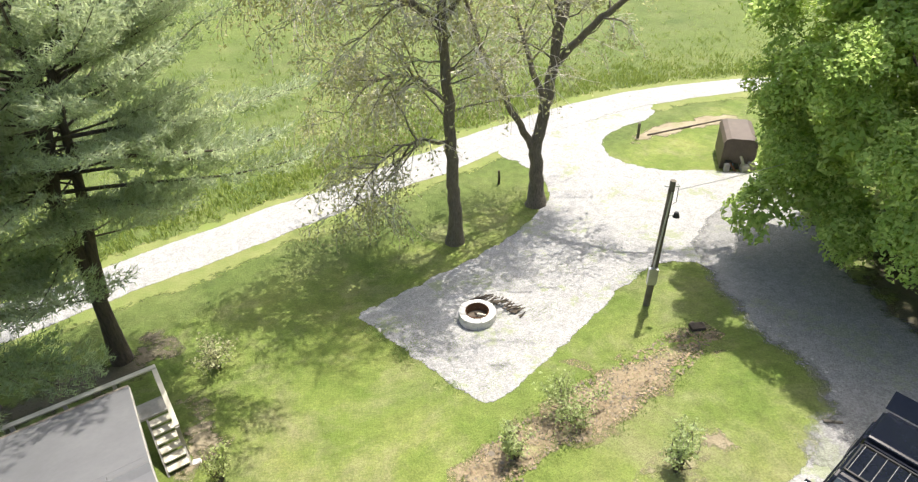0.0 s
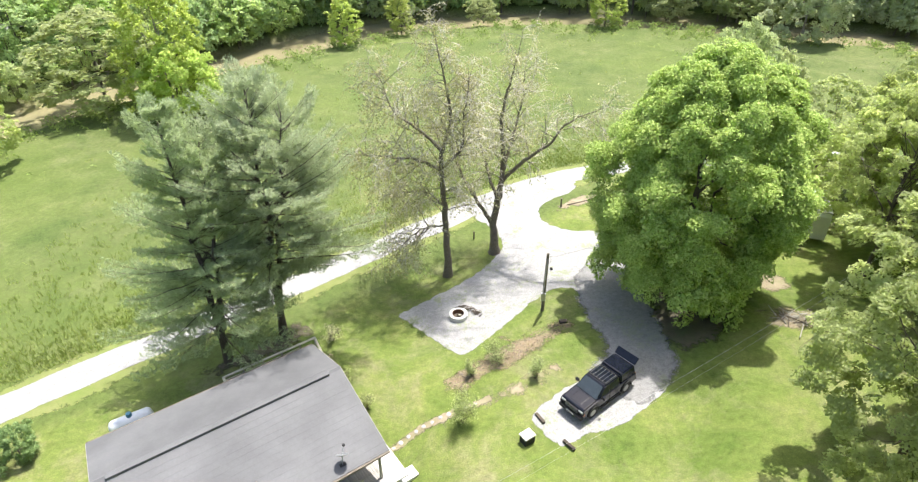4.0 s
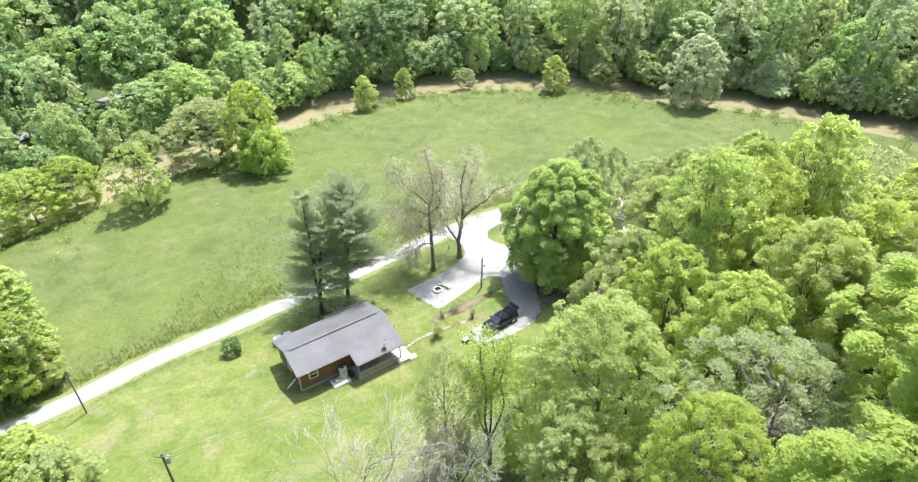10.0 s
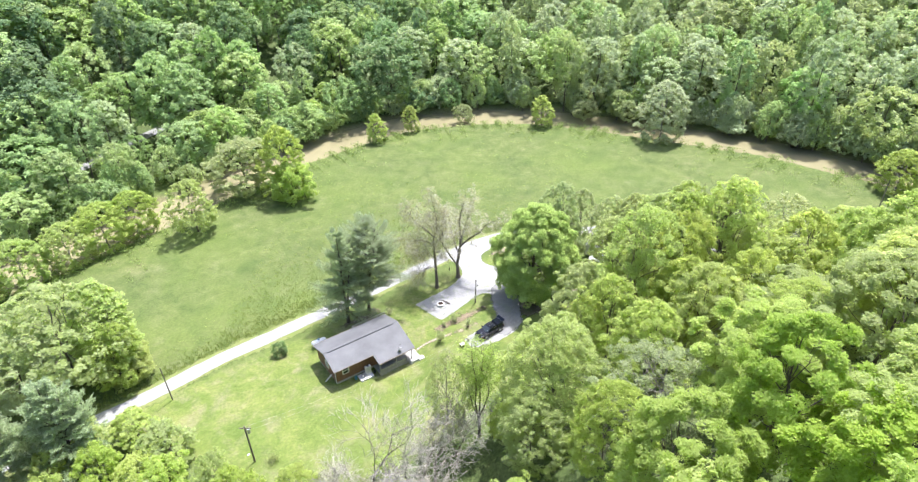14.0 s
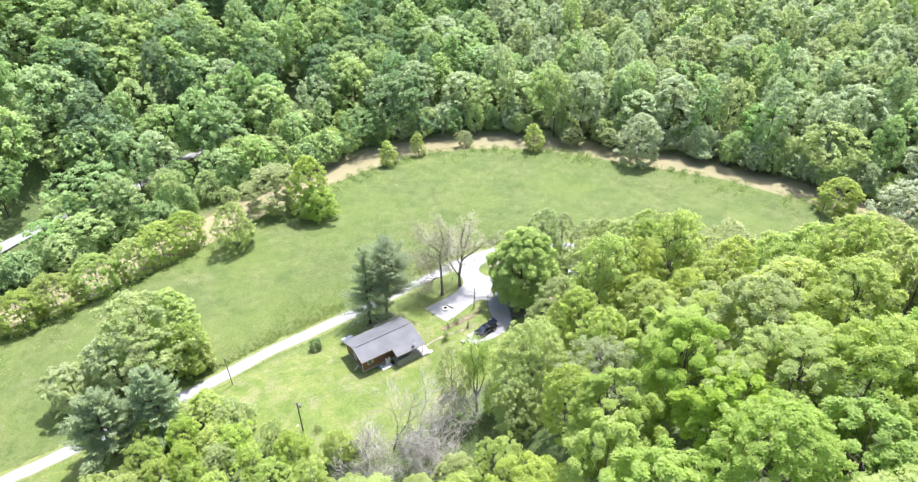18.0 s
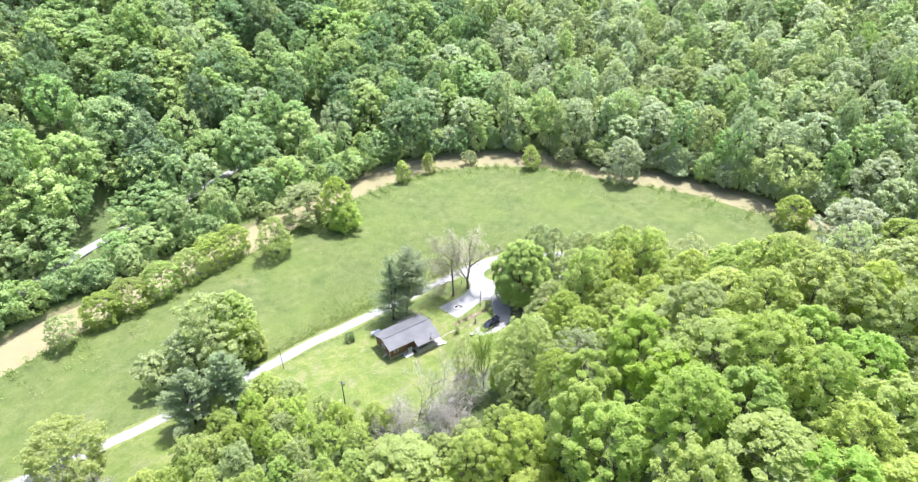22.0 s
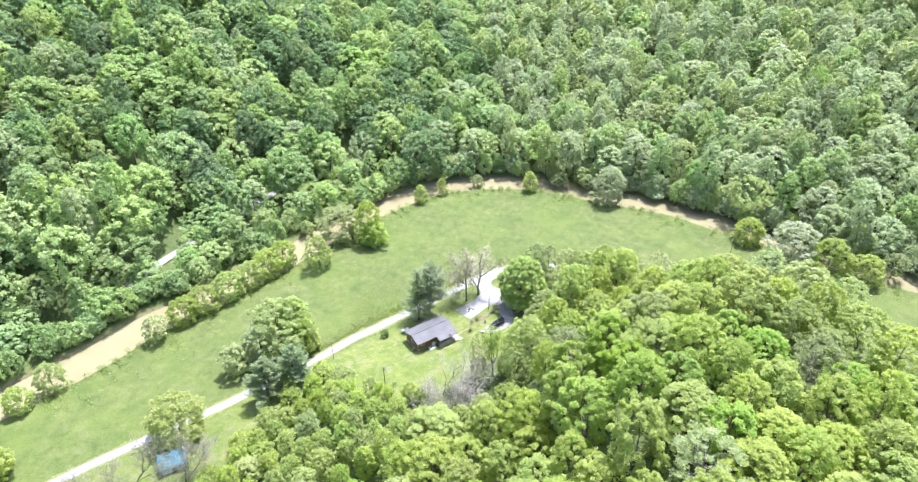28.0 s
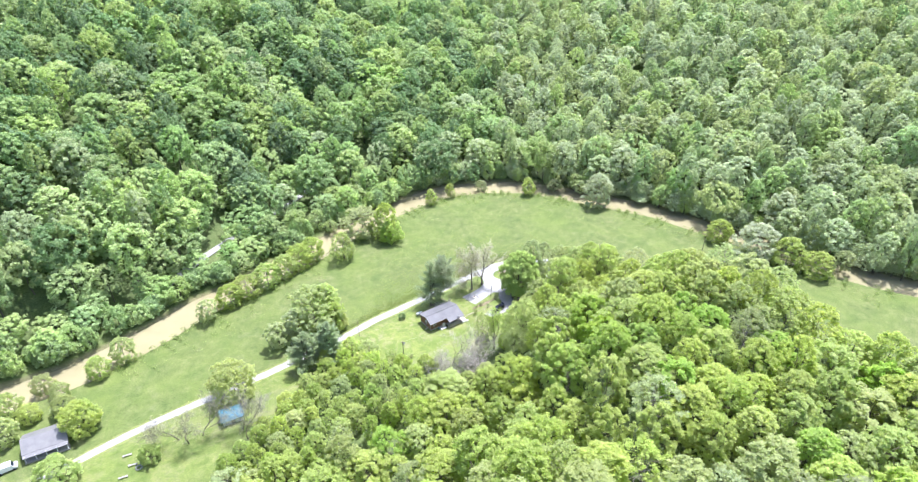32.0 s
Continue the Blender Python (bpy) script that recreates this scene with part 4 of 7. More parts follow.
def plant_wood():
    rng = random.Random(5)
    placed = [(15.6, 17.4, 8.5), (8.0, 7.5, 7.0), (6.0, -13.0, 4.0), (-6.9, -19.5, 5.5), (-3.0, -22.0, 5.5), (1.0, -19.5, 5.0), (-10.0, -24.5, 4.5), (3.0, -15.5, 4.0)]
    # single trees by their place, the height of their tops, width, kind and leaf
    firm = [(26.9, 2.2, 26.6, 11.0, "airy", L_BRIGHT), (40.5, 9.8, 26.6, 10.5, "airy", L_BRIGHT), (13.8, -15.8, 23.8, 11.6, "leafy", L_FRESH), (22.9, -22.5, 25.9, 9.6, "sparse", L_PALE), (17.0, -26.8, 26.7, 7.6, "leafy", L_MID),
            (24.0, -14.6, 25.0, 8.5, "round", L_MID), (31.0, -9.7, 26.5, 9.5, "round", L_BRIGHT), (28.6, -30.7, 37.0, 11.0, "lumpy", L_LUSH), (30.0, -38.8, 37.0, 9.0, "lumpy", L_LUSH), (30.5, -47.0, 41.0, 10.0, "broad", L_LUSH),
            (22.0, -4.6, 21.5, 8.5, "open", L_BRIGHT), (37.0, -6.3, 26.1, 8.5, "round", L_BRIGHT), (48.0, -12.1, 31.6, 9.0, "open", L_PALEGREEN), (48.6, -24.8, 40.0, 9.5, "round", L_BRIGHT), (54.7, -40.4, 41.3, 10.0, "broad", L_LUSH),
            (27.8, -58.8, 43.0, 9.5, "lumpy", L_BRIGHT), (42.2, -58.9, 41.9, 10.0, "lumpy", L_LUSH), (67.0, -48.6, 40.1, 10.0, "broad", L_LUSH), (19.0, -41.2, 33.4, 8.5, "lumpy", L_BRIGHT), (2.2, -13.4, 17.6, 5.6, "sparse", L_FRESH), (8.9, -14.2, 10.2, 4.4, "leafy", L_BRIGHT), (11.4, -20.4, 18.0, 6.6, "leafy", L_PALEGREEN),
            (27.6, 18.4, 15.6, 8.0, "airy", L_PALEGREEN), (29.5, 12.0, 16.5, 7.5, "round", L_PALEGREEN), (31.5, 22.5, 17.5, 8.5, "round", L_PALEGREEN), (37.0, 15.5, 21.5, 9.0, "round", L_BRIGHT), (39.0, 22.0, 20.0, 9.0, "open", L_PALEGREEN), (27.5, 6.8, 17.5, 7.0, "round", L_MID), (44.0, 18.0, 20.5, 9.0, "round", L_MID), (24.6, 31.0, 14.0, 7.0, "open", L_PALE), (20.4, 27.4, 17.0, 8.0, "open", L_PALE), (33.0, 17.0, 20.5, 9.5, "open", L_PALEGREEN), (33.5, 4.5, 24.5, 9.5, "open", L_BRIGHT), (47.0, 13.0, 19.5, 9.5, "open", L_PALEGREEN), (48.0, 3.0, 25.5, 9.5, "round", L_BRIGHT),
            (14.8, -8.6, 17.0, 7.0, "leafy", L_FRESH), (20.5, 2.6, 18.0, 8.5, "round", L_PALEGREEN), (19.4, -3.4, 17.5, 6.4, "open", L_BRIGHT), (10.5, -6.2, 10.5, 4.2, "open", L_BRIGHT), (38.5, -46.0, 40.0, 9.0, "lumpy", L_LUSH), (35.5, -19.0, 31.0, 9.0, "open", L_MID), (40.0, -31.0, 37.0, 9.0, "round", L_BRIGHT)]
    spots = [(x, y, top - gz(x, y), w, kind, leaf) for x, y, top, w, kind, leaf in firm]
    tries = 0
    while tries < 9000:
        tries += 1
        x, y = rng.uniform(-64, 118), rng.uniform(-98, 30)
        if not bool(inside(x, y, NEAR_WOOD)):
            continue
        u, v = 0.809 * x + 0.588 * y, 0.588 * x - 0.809 * y
        scrub = u < -16 and v < 24
        gap = 3.9 if scrub else 6.4
        if -13 < x < 6.5 and -34 < y < -14:
            continue
        if all(math.hypot(x - a, y - b) > gap for a, b, *_ in spots) and all(math.hypot(x - a, y - b) > c for a, b, c in placed):
            edge = 5.5 + 5.5 * min(1.0, max(0.0, (v - 4) / 24)) if scrub else 12 + 3.0 * rng.random()
            if x > 8 and v < 24:
                edge = 12 + 5.0 * rng.random()
            spots.append((x, y, edge * rng.uniform(0.85, 1.15), (5.2 if scrub else 10.2) * rng.uniform(0.8, 1.2), "", None))
    for x, y, h, w, known, tone in spots:
        kind = rng.choice(("round", "broad", "tall", "open", "lumpy", "round", "lumpy", "open"))
        pick = rng.random()
        if pick >= 0.92:
            kind = "sparse"
        if h < 7.5:
            kind = "open" if x > 6 else rng.choice(("bush", "round", "bush", "open"))
        leaf = L_MID if pick < 0.26 else L_BRIGHT if pick < 0.66 else L_PALEGREEN if pick < 0.86 else L_LUSH if pick < 0.92 else L_PALE if pick < 0.96 else L_TAN
        if -4 < x < 26 and -38 < y < -5:
            leaf = L_MID if rng.random() < 0.6 else leaf
        elif x < 45 and y < 6 and rng.random() < 0.25:
            leaf = L_BRIGHT
        if -1 < x < 14 and -17 < y < -3 and y < x - 3:
            kind, h, w, leaf = "open", min(h, 9.5), min(w, 5.4), L_BRIGHT if pick < 0.7 else L_PALE
        if known:
            kind, leaf, h, w = known, tone, *[q[2:4] for q in spots if q[:2] == (x, y)][0]
        fine = "" if kind == "bush" else "_finest" if y > -38 and 0 < x < 40 else "_finer" if y > -52 and -14 < x < 52 else "_fine" if y > -76 and -30 < x < 70 else ""
        plant(kind + fine, x, y, h, w, leaf, "%s %s tree in the wood on the slope" % (KIND_WORDS[kind], LEAF_WORDS[leaf.name]), "trees of the wood above the lawn", rng=rng)


plant_wood()


# paler trees behind the maple, round the white trailer
for kind, x, y, h, w, leaf in (("open_fine", 31.0, 33.0, 10.5, 7.5, L_PALE), ("open_fine", 29.8, 24.0, 11.0, 7.5, L_PALEGREEN), ("open_fine", 41.0, 33.0, 11.0, 7.5, L_MID), ("open_fine", 36.5, 27.0, 13.0, 8.5, L_PALEGREEN)):
    plant(kind, x, y, h, w, leaf, "light open-crowned tree near a white trailer", "trees behind the maple")


def far_woods():
    """The wooded hillsides beyond the river: a closed canopy of domed crowns, slimmer ones towards the east."""
    rng = np.random.default_rng(21)
    domes, slim, scrub = [], [], []
    for shapes, rows in ((domes, ((7.0, 5.0, 19.0, 0.50, 0.86), (7.8, 5.5, 18.5, 0.52, 0.82), (6.4, 4.0, 20.5, 0.46, 0.86), (7.4, 5.0, 20.0, 0.5, 0.80), (6.0, 3.5, 21.0, 0.45, 0.88))),
                         (slim, ((5.8, 2.5, 21.5, 0.38, 0.88), (5.2, 2.0, 23.0, 0.35, 0.88), (6.8, 3.0, 20.5, 0.46, 0.84), (6.2, 2.5, 21.0, 0.42, 0.86))),
                         (scrub, ((4.8, 0.4, 8.5, 0.35, 0.82), (4.2, 0.3, 7.2, 0.35, 0.80), (5.2, 0.4, 9.5, 0.4, 0.78)))):
        for r, z0, hh, widest, even in rows:
            pair = []
            for leaves, size in ((6200, 0.30), (3000, 0.43)):
                (v, f), lumps = crown(rng, r, z0, hh, 150, 4, leaves if hh > 12 else leaves // 2, size, widest=widest, even=even, lump=0.16, spray=0.66, stray=0.4, deep=-0.2)
                tv, tf = tube(bent(rng, (0, 0, -1.5), (0.3, 0.2, hh * 0.8), 4, 0.02), (0.3, 0.22, 0.15, 0.06), 4)
                tf = np.concatenate([tf[:, :3], tf[:, [0, 2, 3]]])
                me = mesh_np("far_tree", np.concatenate([v, tv]), np.concatenate([f, tf + len(v)]), [L_FAR, M_BARK])
                me.polygons.foreach_set("material_index", np.concatenate([np.zeros(len(f), np.int32), np.ones(len(tf), np.int32)]))
                pair.append(me)
            shapes.append(pair)
    step = 8.6
    gx, gy = np.meshgrid(np.arange(-260, 340, step), np.arange(-75, 330, step), indexing="ij")
    x = gx.ravel() + rng.uniform(-0.42, 0.42, gx.size) * step
    y = gy.ravel() + rng.uniform(-0.42, 0.42, gx.size) * step
    fan = np.degrees(np.arctan2(x - 2, y + 178))
    river, lane = line_distance(x, y, RIVER_LINE), line_distance(x, y, FAR_ROAD)
    keep = (beyond_river(x, y) > 0) & (river > RIVER_HALF + np.where(x > 20, -2.2, np.where(x < -55, 4.5, 1.4))) & (lane > np.where((y > 33) & (y < 66), 3.4, 0.3)) & (np.abs(fan) < np.where(y < 90, 49, 40.5)) & (np.hypot(x, y + 170) < 500)
    keep &= (rng.random(x.size) < 0.90) | (river < RIVER_HALF + 9)
    x, y = x[keep], y[keep]
    low = np.zeros(x.size, bool)
    # a belt of low growth along the far bank
    d = unit(np.gradient(RIVER_LINE, axis=0))
    i = rng.integers(6, len(RIVER_LINE) - 3, 520)
    out = rng.uniform(RIVER_HALF - 2.0, RIVER_HALF + 5.0, 520)
    belt = RIVER_LINE[i] + np.stack([-d[i, 1], d[i, 0]], 1) * out[:, None] + rng.normal(0, 1.2, (520, 2))
    ok = (beyond_river(belt[:, 0], belt[:, 1]) > 0) & (np.abs(belt[:, 0]) < 175) & (line_distance(belt[:, 0], belt[:, 1], RIVER_LINE) > RIVER_HALF - np.where(belt[:, 0] > 20, 2.5, np.where(belt[:, 0] < -55, -2.8, 0)))
    x, y = np.concatenate([x, belt[ok, 0]]), np.concatenate([y, belt[ok, 1]])
    low = np.concatenate([low, np.ones(int(ok.sum()), bool)])
    z = land(x, y)
    river_gap = line_distance(x, y, RIVER_LINE)
    patchy = np.sin(x * 0.05 + 1.0) * np.sin(y * 0.06) + 0.6 * np.sin(x * 0.021 - y * 0.033)
    woods = thing("far_woods", pose(0, 150, 0), "dense spring woodland on the hillsides beyond the river", "woods", kind="stuff")
    for k in range(len(x)):
        east = x[k] > 8 + 12 * patchy[k]
        shapes = scrub if low[k] else slim if rng.random() < (0.6 if east else 0.12) else domes
        me = shapes[rng.integers(len(shapes))][int(np.hypot(x[k], y[k] + 160) > 330)]
        size, tall = rng.uniform(0.62, 1.25) * (0.93 if east else 1.0), rng.uniform(0.78, 1.18)
        if river_gap[k] < 22 and x[k] < -25 and not low[k]:
            size, tall = size * 0.68, tall * 0.60
        if low[k]:
            size, tall = size * rng.uniform(0.55, 0.85), tall * rng.uniform(0.6, 1.1)
        pick = rng.random() + 0.10 * patchy[k] + (0.20 if 12 < x[k] <= 55 else 0.30 if x[k] > 55 else 0) - (0.25 if x[k] > 60 and river_gap[k] > 150 else 0)
        if river_gap[k] < 22 and x[k] < -25:
            pick = 0.38 + 0.45 * pick
        grey = 0.26 if x[k] > 12 else 0.04
        leaf = L_FARDARK if pick < (0.36 if x[k] < 5 else 0.10) else (L_FARSAGE if east and rng.random() < 0.7 else L_FAR) if pick < 0.66 else L_FARBRIGHT if pick < 1.0 - grey else L_FARPALE
        ob = part("far_tree", me, None, woods)
        ob.matrix_local = pose(x[k], y[k] - 150, z[k], 0, 0, rng.uniform(0, 360)) @ Matrix.Diagonal((size, size * rng.uniform(0.9, 1.1), tall, 1))
        ob.material_slots[0].link = "OBJECT"
        ob.material_slots[0].material = leaf


# these far leaf tones also hold some blue haze in their base colours
L_FARBRIGHT = leaf_material("leaf_far_bright", (0.406, 0.536, 0.174), (0.441, 0.572, 0.195), (0.475, 0.601, 0.216), 0.5, spread=0.13)
L_FARSAGE = leaf_material("leaf_far_sage", (0.435, 0.52, 0.215), (0.47, 0.56, 0.235), (0.51, 0.595, 0.26), 0.55, spread=0.13)
L_FARPALE = leaf_material("leaf_far_pale", (0.446, 0.537, 0.281), (0.483, 0.574, 0.31), (0.518, 0.611, 0.337), 0.5, spread=0.10)
L_FARDARK = leaf_material("leaf_far_dark", (0.217, 0.346, 0.138), (0.242, 0.376, 0.153), (0.272, 0.407, 0.17), 0.5, spread=0.18)
far_woods()


# ---- the single trees of the yard ----
def maple():
    rng = np.random.default_rng(31)
    ob = thing("maple_tree", pose(15.4, 18.2, gz(15.4, 18.2)), "huge dense green maple tree with a rounded crown to the ground", "tree")
    (cv, cf), lumps = crown(rng, 6.8, 0.8, 16.9, 130, 25, 330000, 0.074, widest=0.38, base=0.58, lump=0.20, even=0.95, spray=0.50, up=0.75, stray=0.5, deep=0.3, flat=0.13, rough=0.045)
    (iv, jf), deep = crown(rng, 5.8, 0.6, 15.4, 60, 14, 60000, 0.12, widest=0.46, base=0.85, lump=0.27, even=0.95, spray=0.55)
    cv, cf = np.concatenate([cv, iv]), np.concatenate([cf, jf + len(cv)])
    side = np.array([0.57, -0.82, 0.0])
    cv, lumps = cv - 0.04 * (cv @ side)[:, None] * side, lumps - 0.04 * (lumps @ side)[:, None] * side
    part("crown", mesh_np("crown", cv, cf, [L_MAPLE]), None, ob)
    tv, tf = limbed(rng, 12, 0.42, lumps[::12] * np.array([0.7, 0.7, 0.92]), 0.15, 10)
    part("trunk", mesh_np("trunk", tv, tf, [M_BARK], True), None, ob)


maple()


def pine(x, y, height, seed, second=False, reach=5.4, clear=4.0, dense=1.0, lean=(0.0, 0.0), oval=False, needles=6, long_bough=0.0):
    """A white pine: straight trunk, whorls of level boughs that rise towards the top, flat sprays of soft needle brushes."""
    rng = np.random.default_rng(seed)
    ob = thing("pine_tree", pose(x, y, gz(x, y)), "tall feathery grey-green white pine with a bare lower trunk", "tree", "pines behind the cabin")
    wood, tufts_p, tufts_d = [], [], []
    stems = [(np.array([0, 0, -0.3]), np.array([lean[0], lean[1], height]), 0.24)]
    if second:
        stems.append((np.array([0.12, 0.08, 2.6]), np.array([lean[0] + 1.5, lean[1] + 0.6, height * 0.88]), 0.17))

    def bough(base, az, size, q):
        out = np.array([np.cos(az), np.sin(az), 0])
        s = np.linspace(0, 1, 7)[:, None]
        rise = size * ((0.10 + 0.6 * q) * s + (0.5 * q - 0.14) * s ** 2 + 0.10 * s ** 4)
        line = base + out * size * s + np.array([0, 0, 1.0]) * rise + rng.normal(0, 0.05, (7, 3)) * s
        wood.append(tube(line, 0.045 * (size / reach + 0.15) * np.linspace(1, 0.2, 7), 4))
        side = np.array([-out[1], out[0], 0])
        for w in np.arange(0.26, 1.0, min(0.062, 0.26 / size)):
            p = np.array([np.interp(w, s[:, 0], line[:, c]) for c in range(3)])
            for sg in (-1, 1):
                twig = size * 0.30 * (1.08 - w) * rng.uniform(0.5, 1.25) + 0.26
                dirn = unit(out * 0.9 + side * sg * rng.uniform(0.5, 1.1) + np.array([0, 0, rng.uniform(0.05, 0.4)]))
                for e in np.linspace(0.3, 1, max(2, int(twig / 0.19))):
                    tufts_p.append(p + dirn * twig * e + np.array([0, 0, 0.12 * twig * e * e]))
                    tufts_d.append(dirn)

    for k, (a, b, r) in enumerate(stems):
        line = bent(rng, a, b, 10, 0.01)
        t = np.linspace(0, 1, 10)
        wood.append(tube(line, r * (1 + 0.5 * np.exp(-20 * t)) * (1 - 0.93 * t) + 0.012, 9))
        z = clear + 1.0 * k
        while z < line[-1, 2] - 0.2:
            q = (z - clear) / (height - clear)
            q = min(q, 1.0)
            width = (0.62 + 0.38 * math.sin(math.pi * min(1.0, q * 1.5))) * (1 - q ** 4) if oval else (1 - q ** 1.6) ** 0.9 * (1 - 0.25 * q)
            for _ in range(rng.integers(5, 8)):
                zz = z + rng.uniform(-0.3, 0.3)
                f = (zz - line[0, 2]) / (line[-1, 2] - line[0, 2])
                base = np.array([np.interp(f, t, line[:, c]) for c in range(3)])
                bough(base, rng.uniform(0, 2 * np.pi), reach * width * rng.uniform(0.55, 1.12) * (0.8 if k else 1.0) + 0.45, q)
            z += rng.uniform(0.55, 0.85) / dense
    for k in range(4 if long_bough else 0):
        bough(np.array([0.3, 0.1, 6.2 + 0.5 * k]), rng.uniform(-0.35, 0.25), long_bough * rng.uniform(0.8, 1.05), 0.1)
    p, d = np.array(tufts_p), np.array(tufts_d)
    p, d = np.repeat(p, needles, 0), np.repeat(d, needles, 0)
    p = p + rng.normal(0, 0.05, p.shape)
    d = unit(d * 0.7 + rng.normal(0, 0.5, d.shape) + np.array([0, 0, 0.45]))
    near = needles > 8
    length = rng.uniform(0.13, 0.25, (len(p), 1)) if near else rng.uniform(0.24, 0.46, (len(p), 1))
    w = unit(np.cross(d, rng.normal(size=d.shape))) * (0.017 if near else 0.05)
    v = np.stack([p - w, p + w, p + d * length], 1).reshape(-1, 3)
    part("foliage", mesh_np("foliage", v, np.arange(len(v)).reshape(-1, 3), [L_NEEDLE if near else L_SOFTNEEDLE]), None, ob)
    wv, wf = joined(wood)
    part("trunk", mesh_np("trunk", wv, wf, [M_PINEBARK], True), None, ob)
    return ob


pine(-11.6, 15.1, 17.6, 41, True, 5.0, 4.8, 1.05, lean=(0.75, 0.3), oval=True, needles=12, long_bough=7.6)
pine(-14.6, 12.9, 16.9, 42, True, 5.2, 2.5, 0.85, needles=11)
pine(-43.9, -14.4, 13.2, 43, True, 5.4, 1.8, 0.8)["label"] = "bushy grey-green pine beside the gravel lane"
pine(-49.8, -18.6, 12.6, 44, True, 5.4, 2.0, 0.8)["label"] = "bushy grey-green pine beside the gravel lane"


def forked_tree(x, y):
    """A slim tree whose dark stems part low down like a lyre, with a light, gappy crown."""
    rng = np.random.default_rng(91)
    ob = thing("forked_tree", pose(x, y, gz(x, y)), "slim airy tree with dark stems forking low like a lyre", "tree")
    stems = [([(0, 0, -0.4), (0, 0, 1.8), (-0.1, 0, 3.6)], 0.2, 0.17), ([(-0.1, 0, 3.5), (-0.75, 0.1, 5.2), (-1.05, 0.1, 7.0), (-1.35, 0, 9.3), (-1.9, -0.2, 12.0)], 0.1, 0.02),
             ([(-0.1, 0, 3.5), (-0.45, -0.2, 6.0), (-0.35, -0.1, 9.2), (-0.75, 0.1, 12.0), (-0.85, 0.1, 14.9)], 0.12, 0.02), ([(-0.05, 0, 3.5), (0.1, 0.4, 6.2), (0.05, 0.5, 9.0), (0.4, 0.4, 12.0), (0.2, 0.3, 13.8)], 0.1, 0.02),
             ([(-0.05, 0, 3.5), (0.5, 0, 5.0), (1.1, 0, 7.6), (0.75, 0.1, 9.8), (1.1, 0, 12.0), (1.5, 0, 13.6)], 0.1, 0.02)]
    wood, ends = [], []
    for points, r0, r1 in stems:
        line = spline(points, 0.4)
        wood.append(tube(line, np.linspace(r0, r1, len(line)), 7))
        for p in line[line[:, 2] > 5.6]:
            for _ in range(3 if p[2] > 8 else 1):
                e = p + unit(rng.normal(size=3) * np.array([1, 1, 0.5]) + np.array([0, 0, 0.3])) * rng.uniform(0.3, 1.5 if p[2] > 8 else 0.6)
                wood.append(tube(bent(rng, p, e, 4, 0.08), np.linspace(0.022, 0.006, 4), 3))
                ends.append(e)
    wv, wf = joined(wood)
    part("trunk", mesh_np("trunk", wv, wf, [M_BARK], True), None, ob, "dark forked stems")
    t = np.repeat(np.array(ends), 40, 0)
    t = t + rng.normal(0, 0.27, t.shape) * np.array([1, 1, 0.7])
    lv, lf = leaves_at(rng, t, unit(rng.normal(size=t.shape) * 0.8 + np.array([0, 0, 0.8])), 0.085)
    part("crown", mesh_np("crown", lv, lf, [L_MID]), None, ob)


forked_tree(6.0, -13.0)


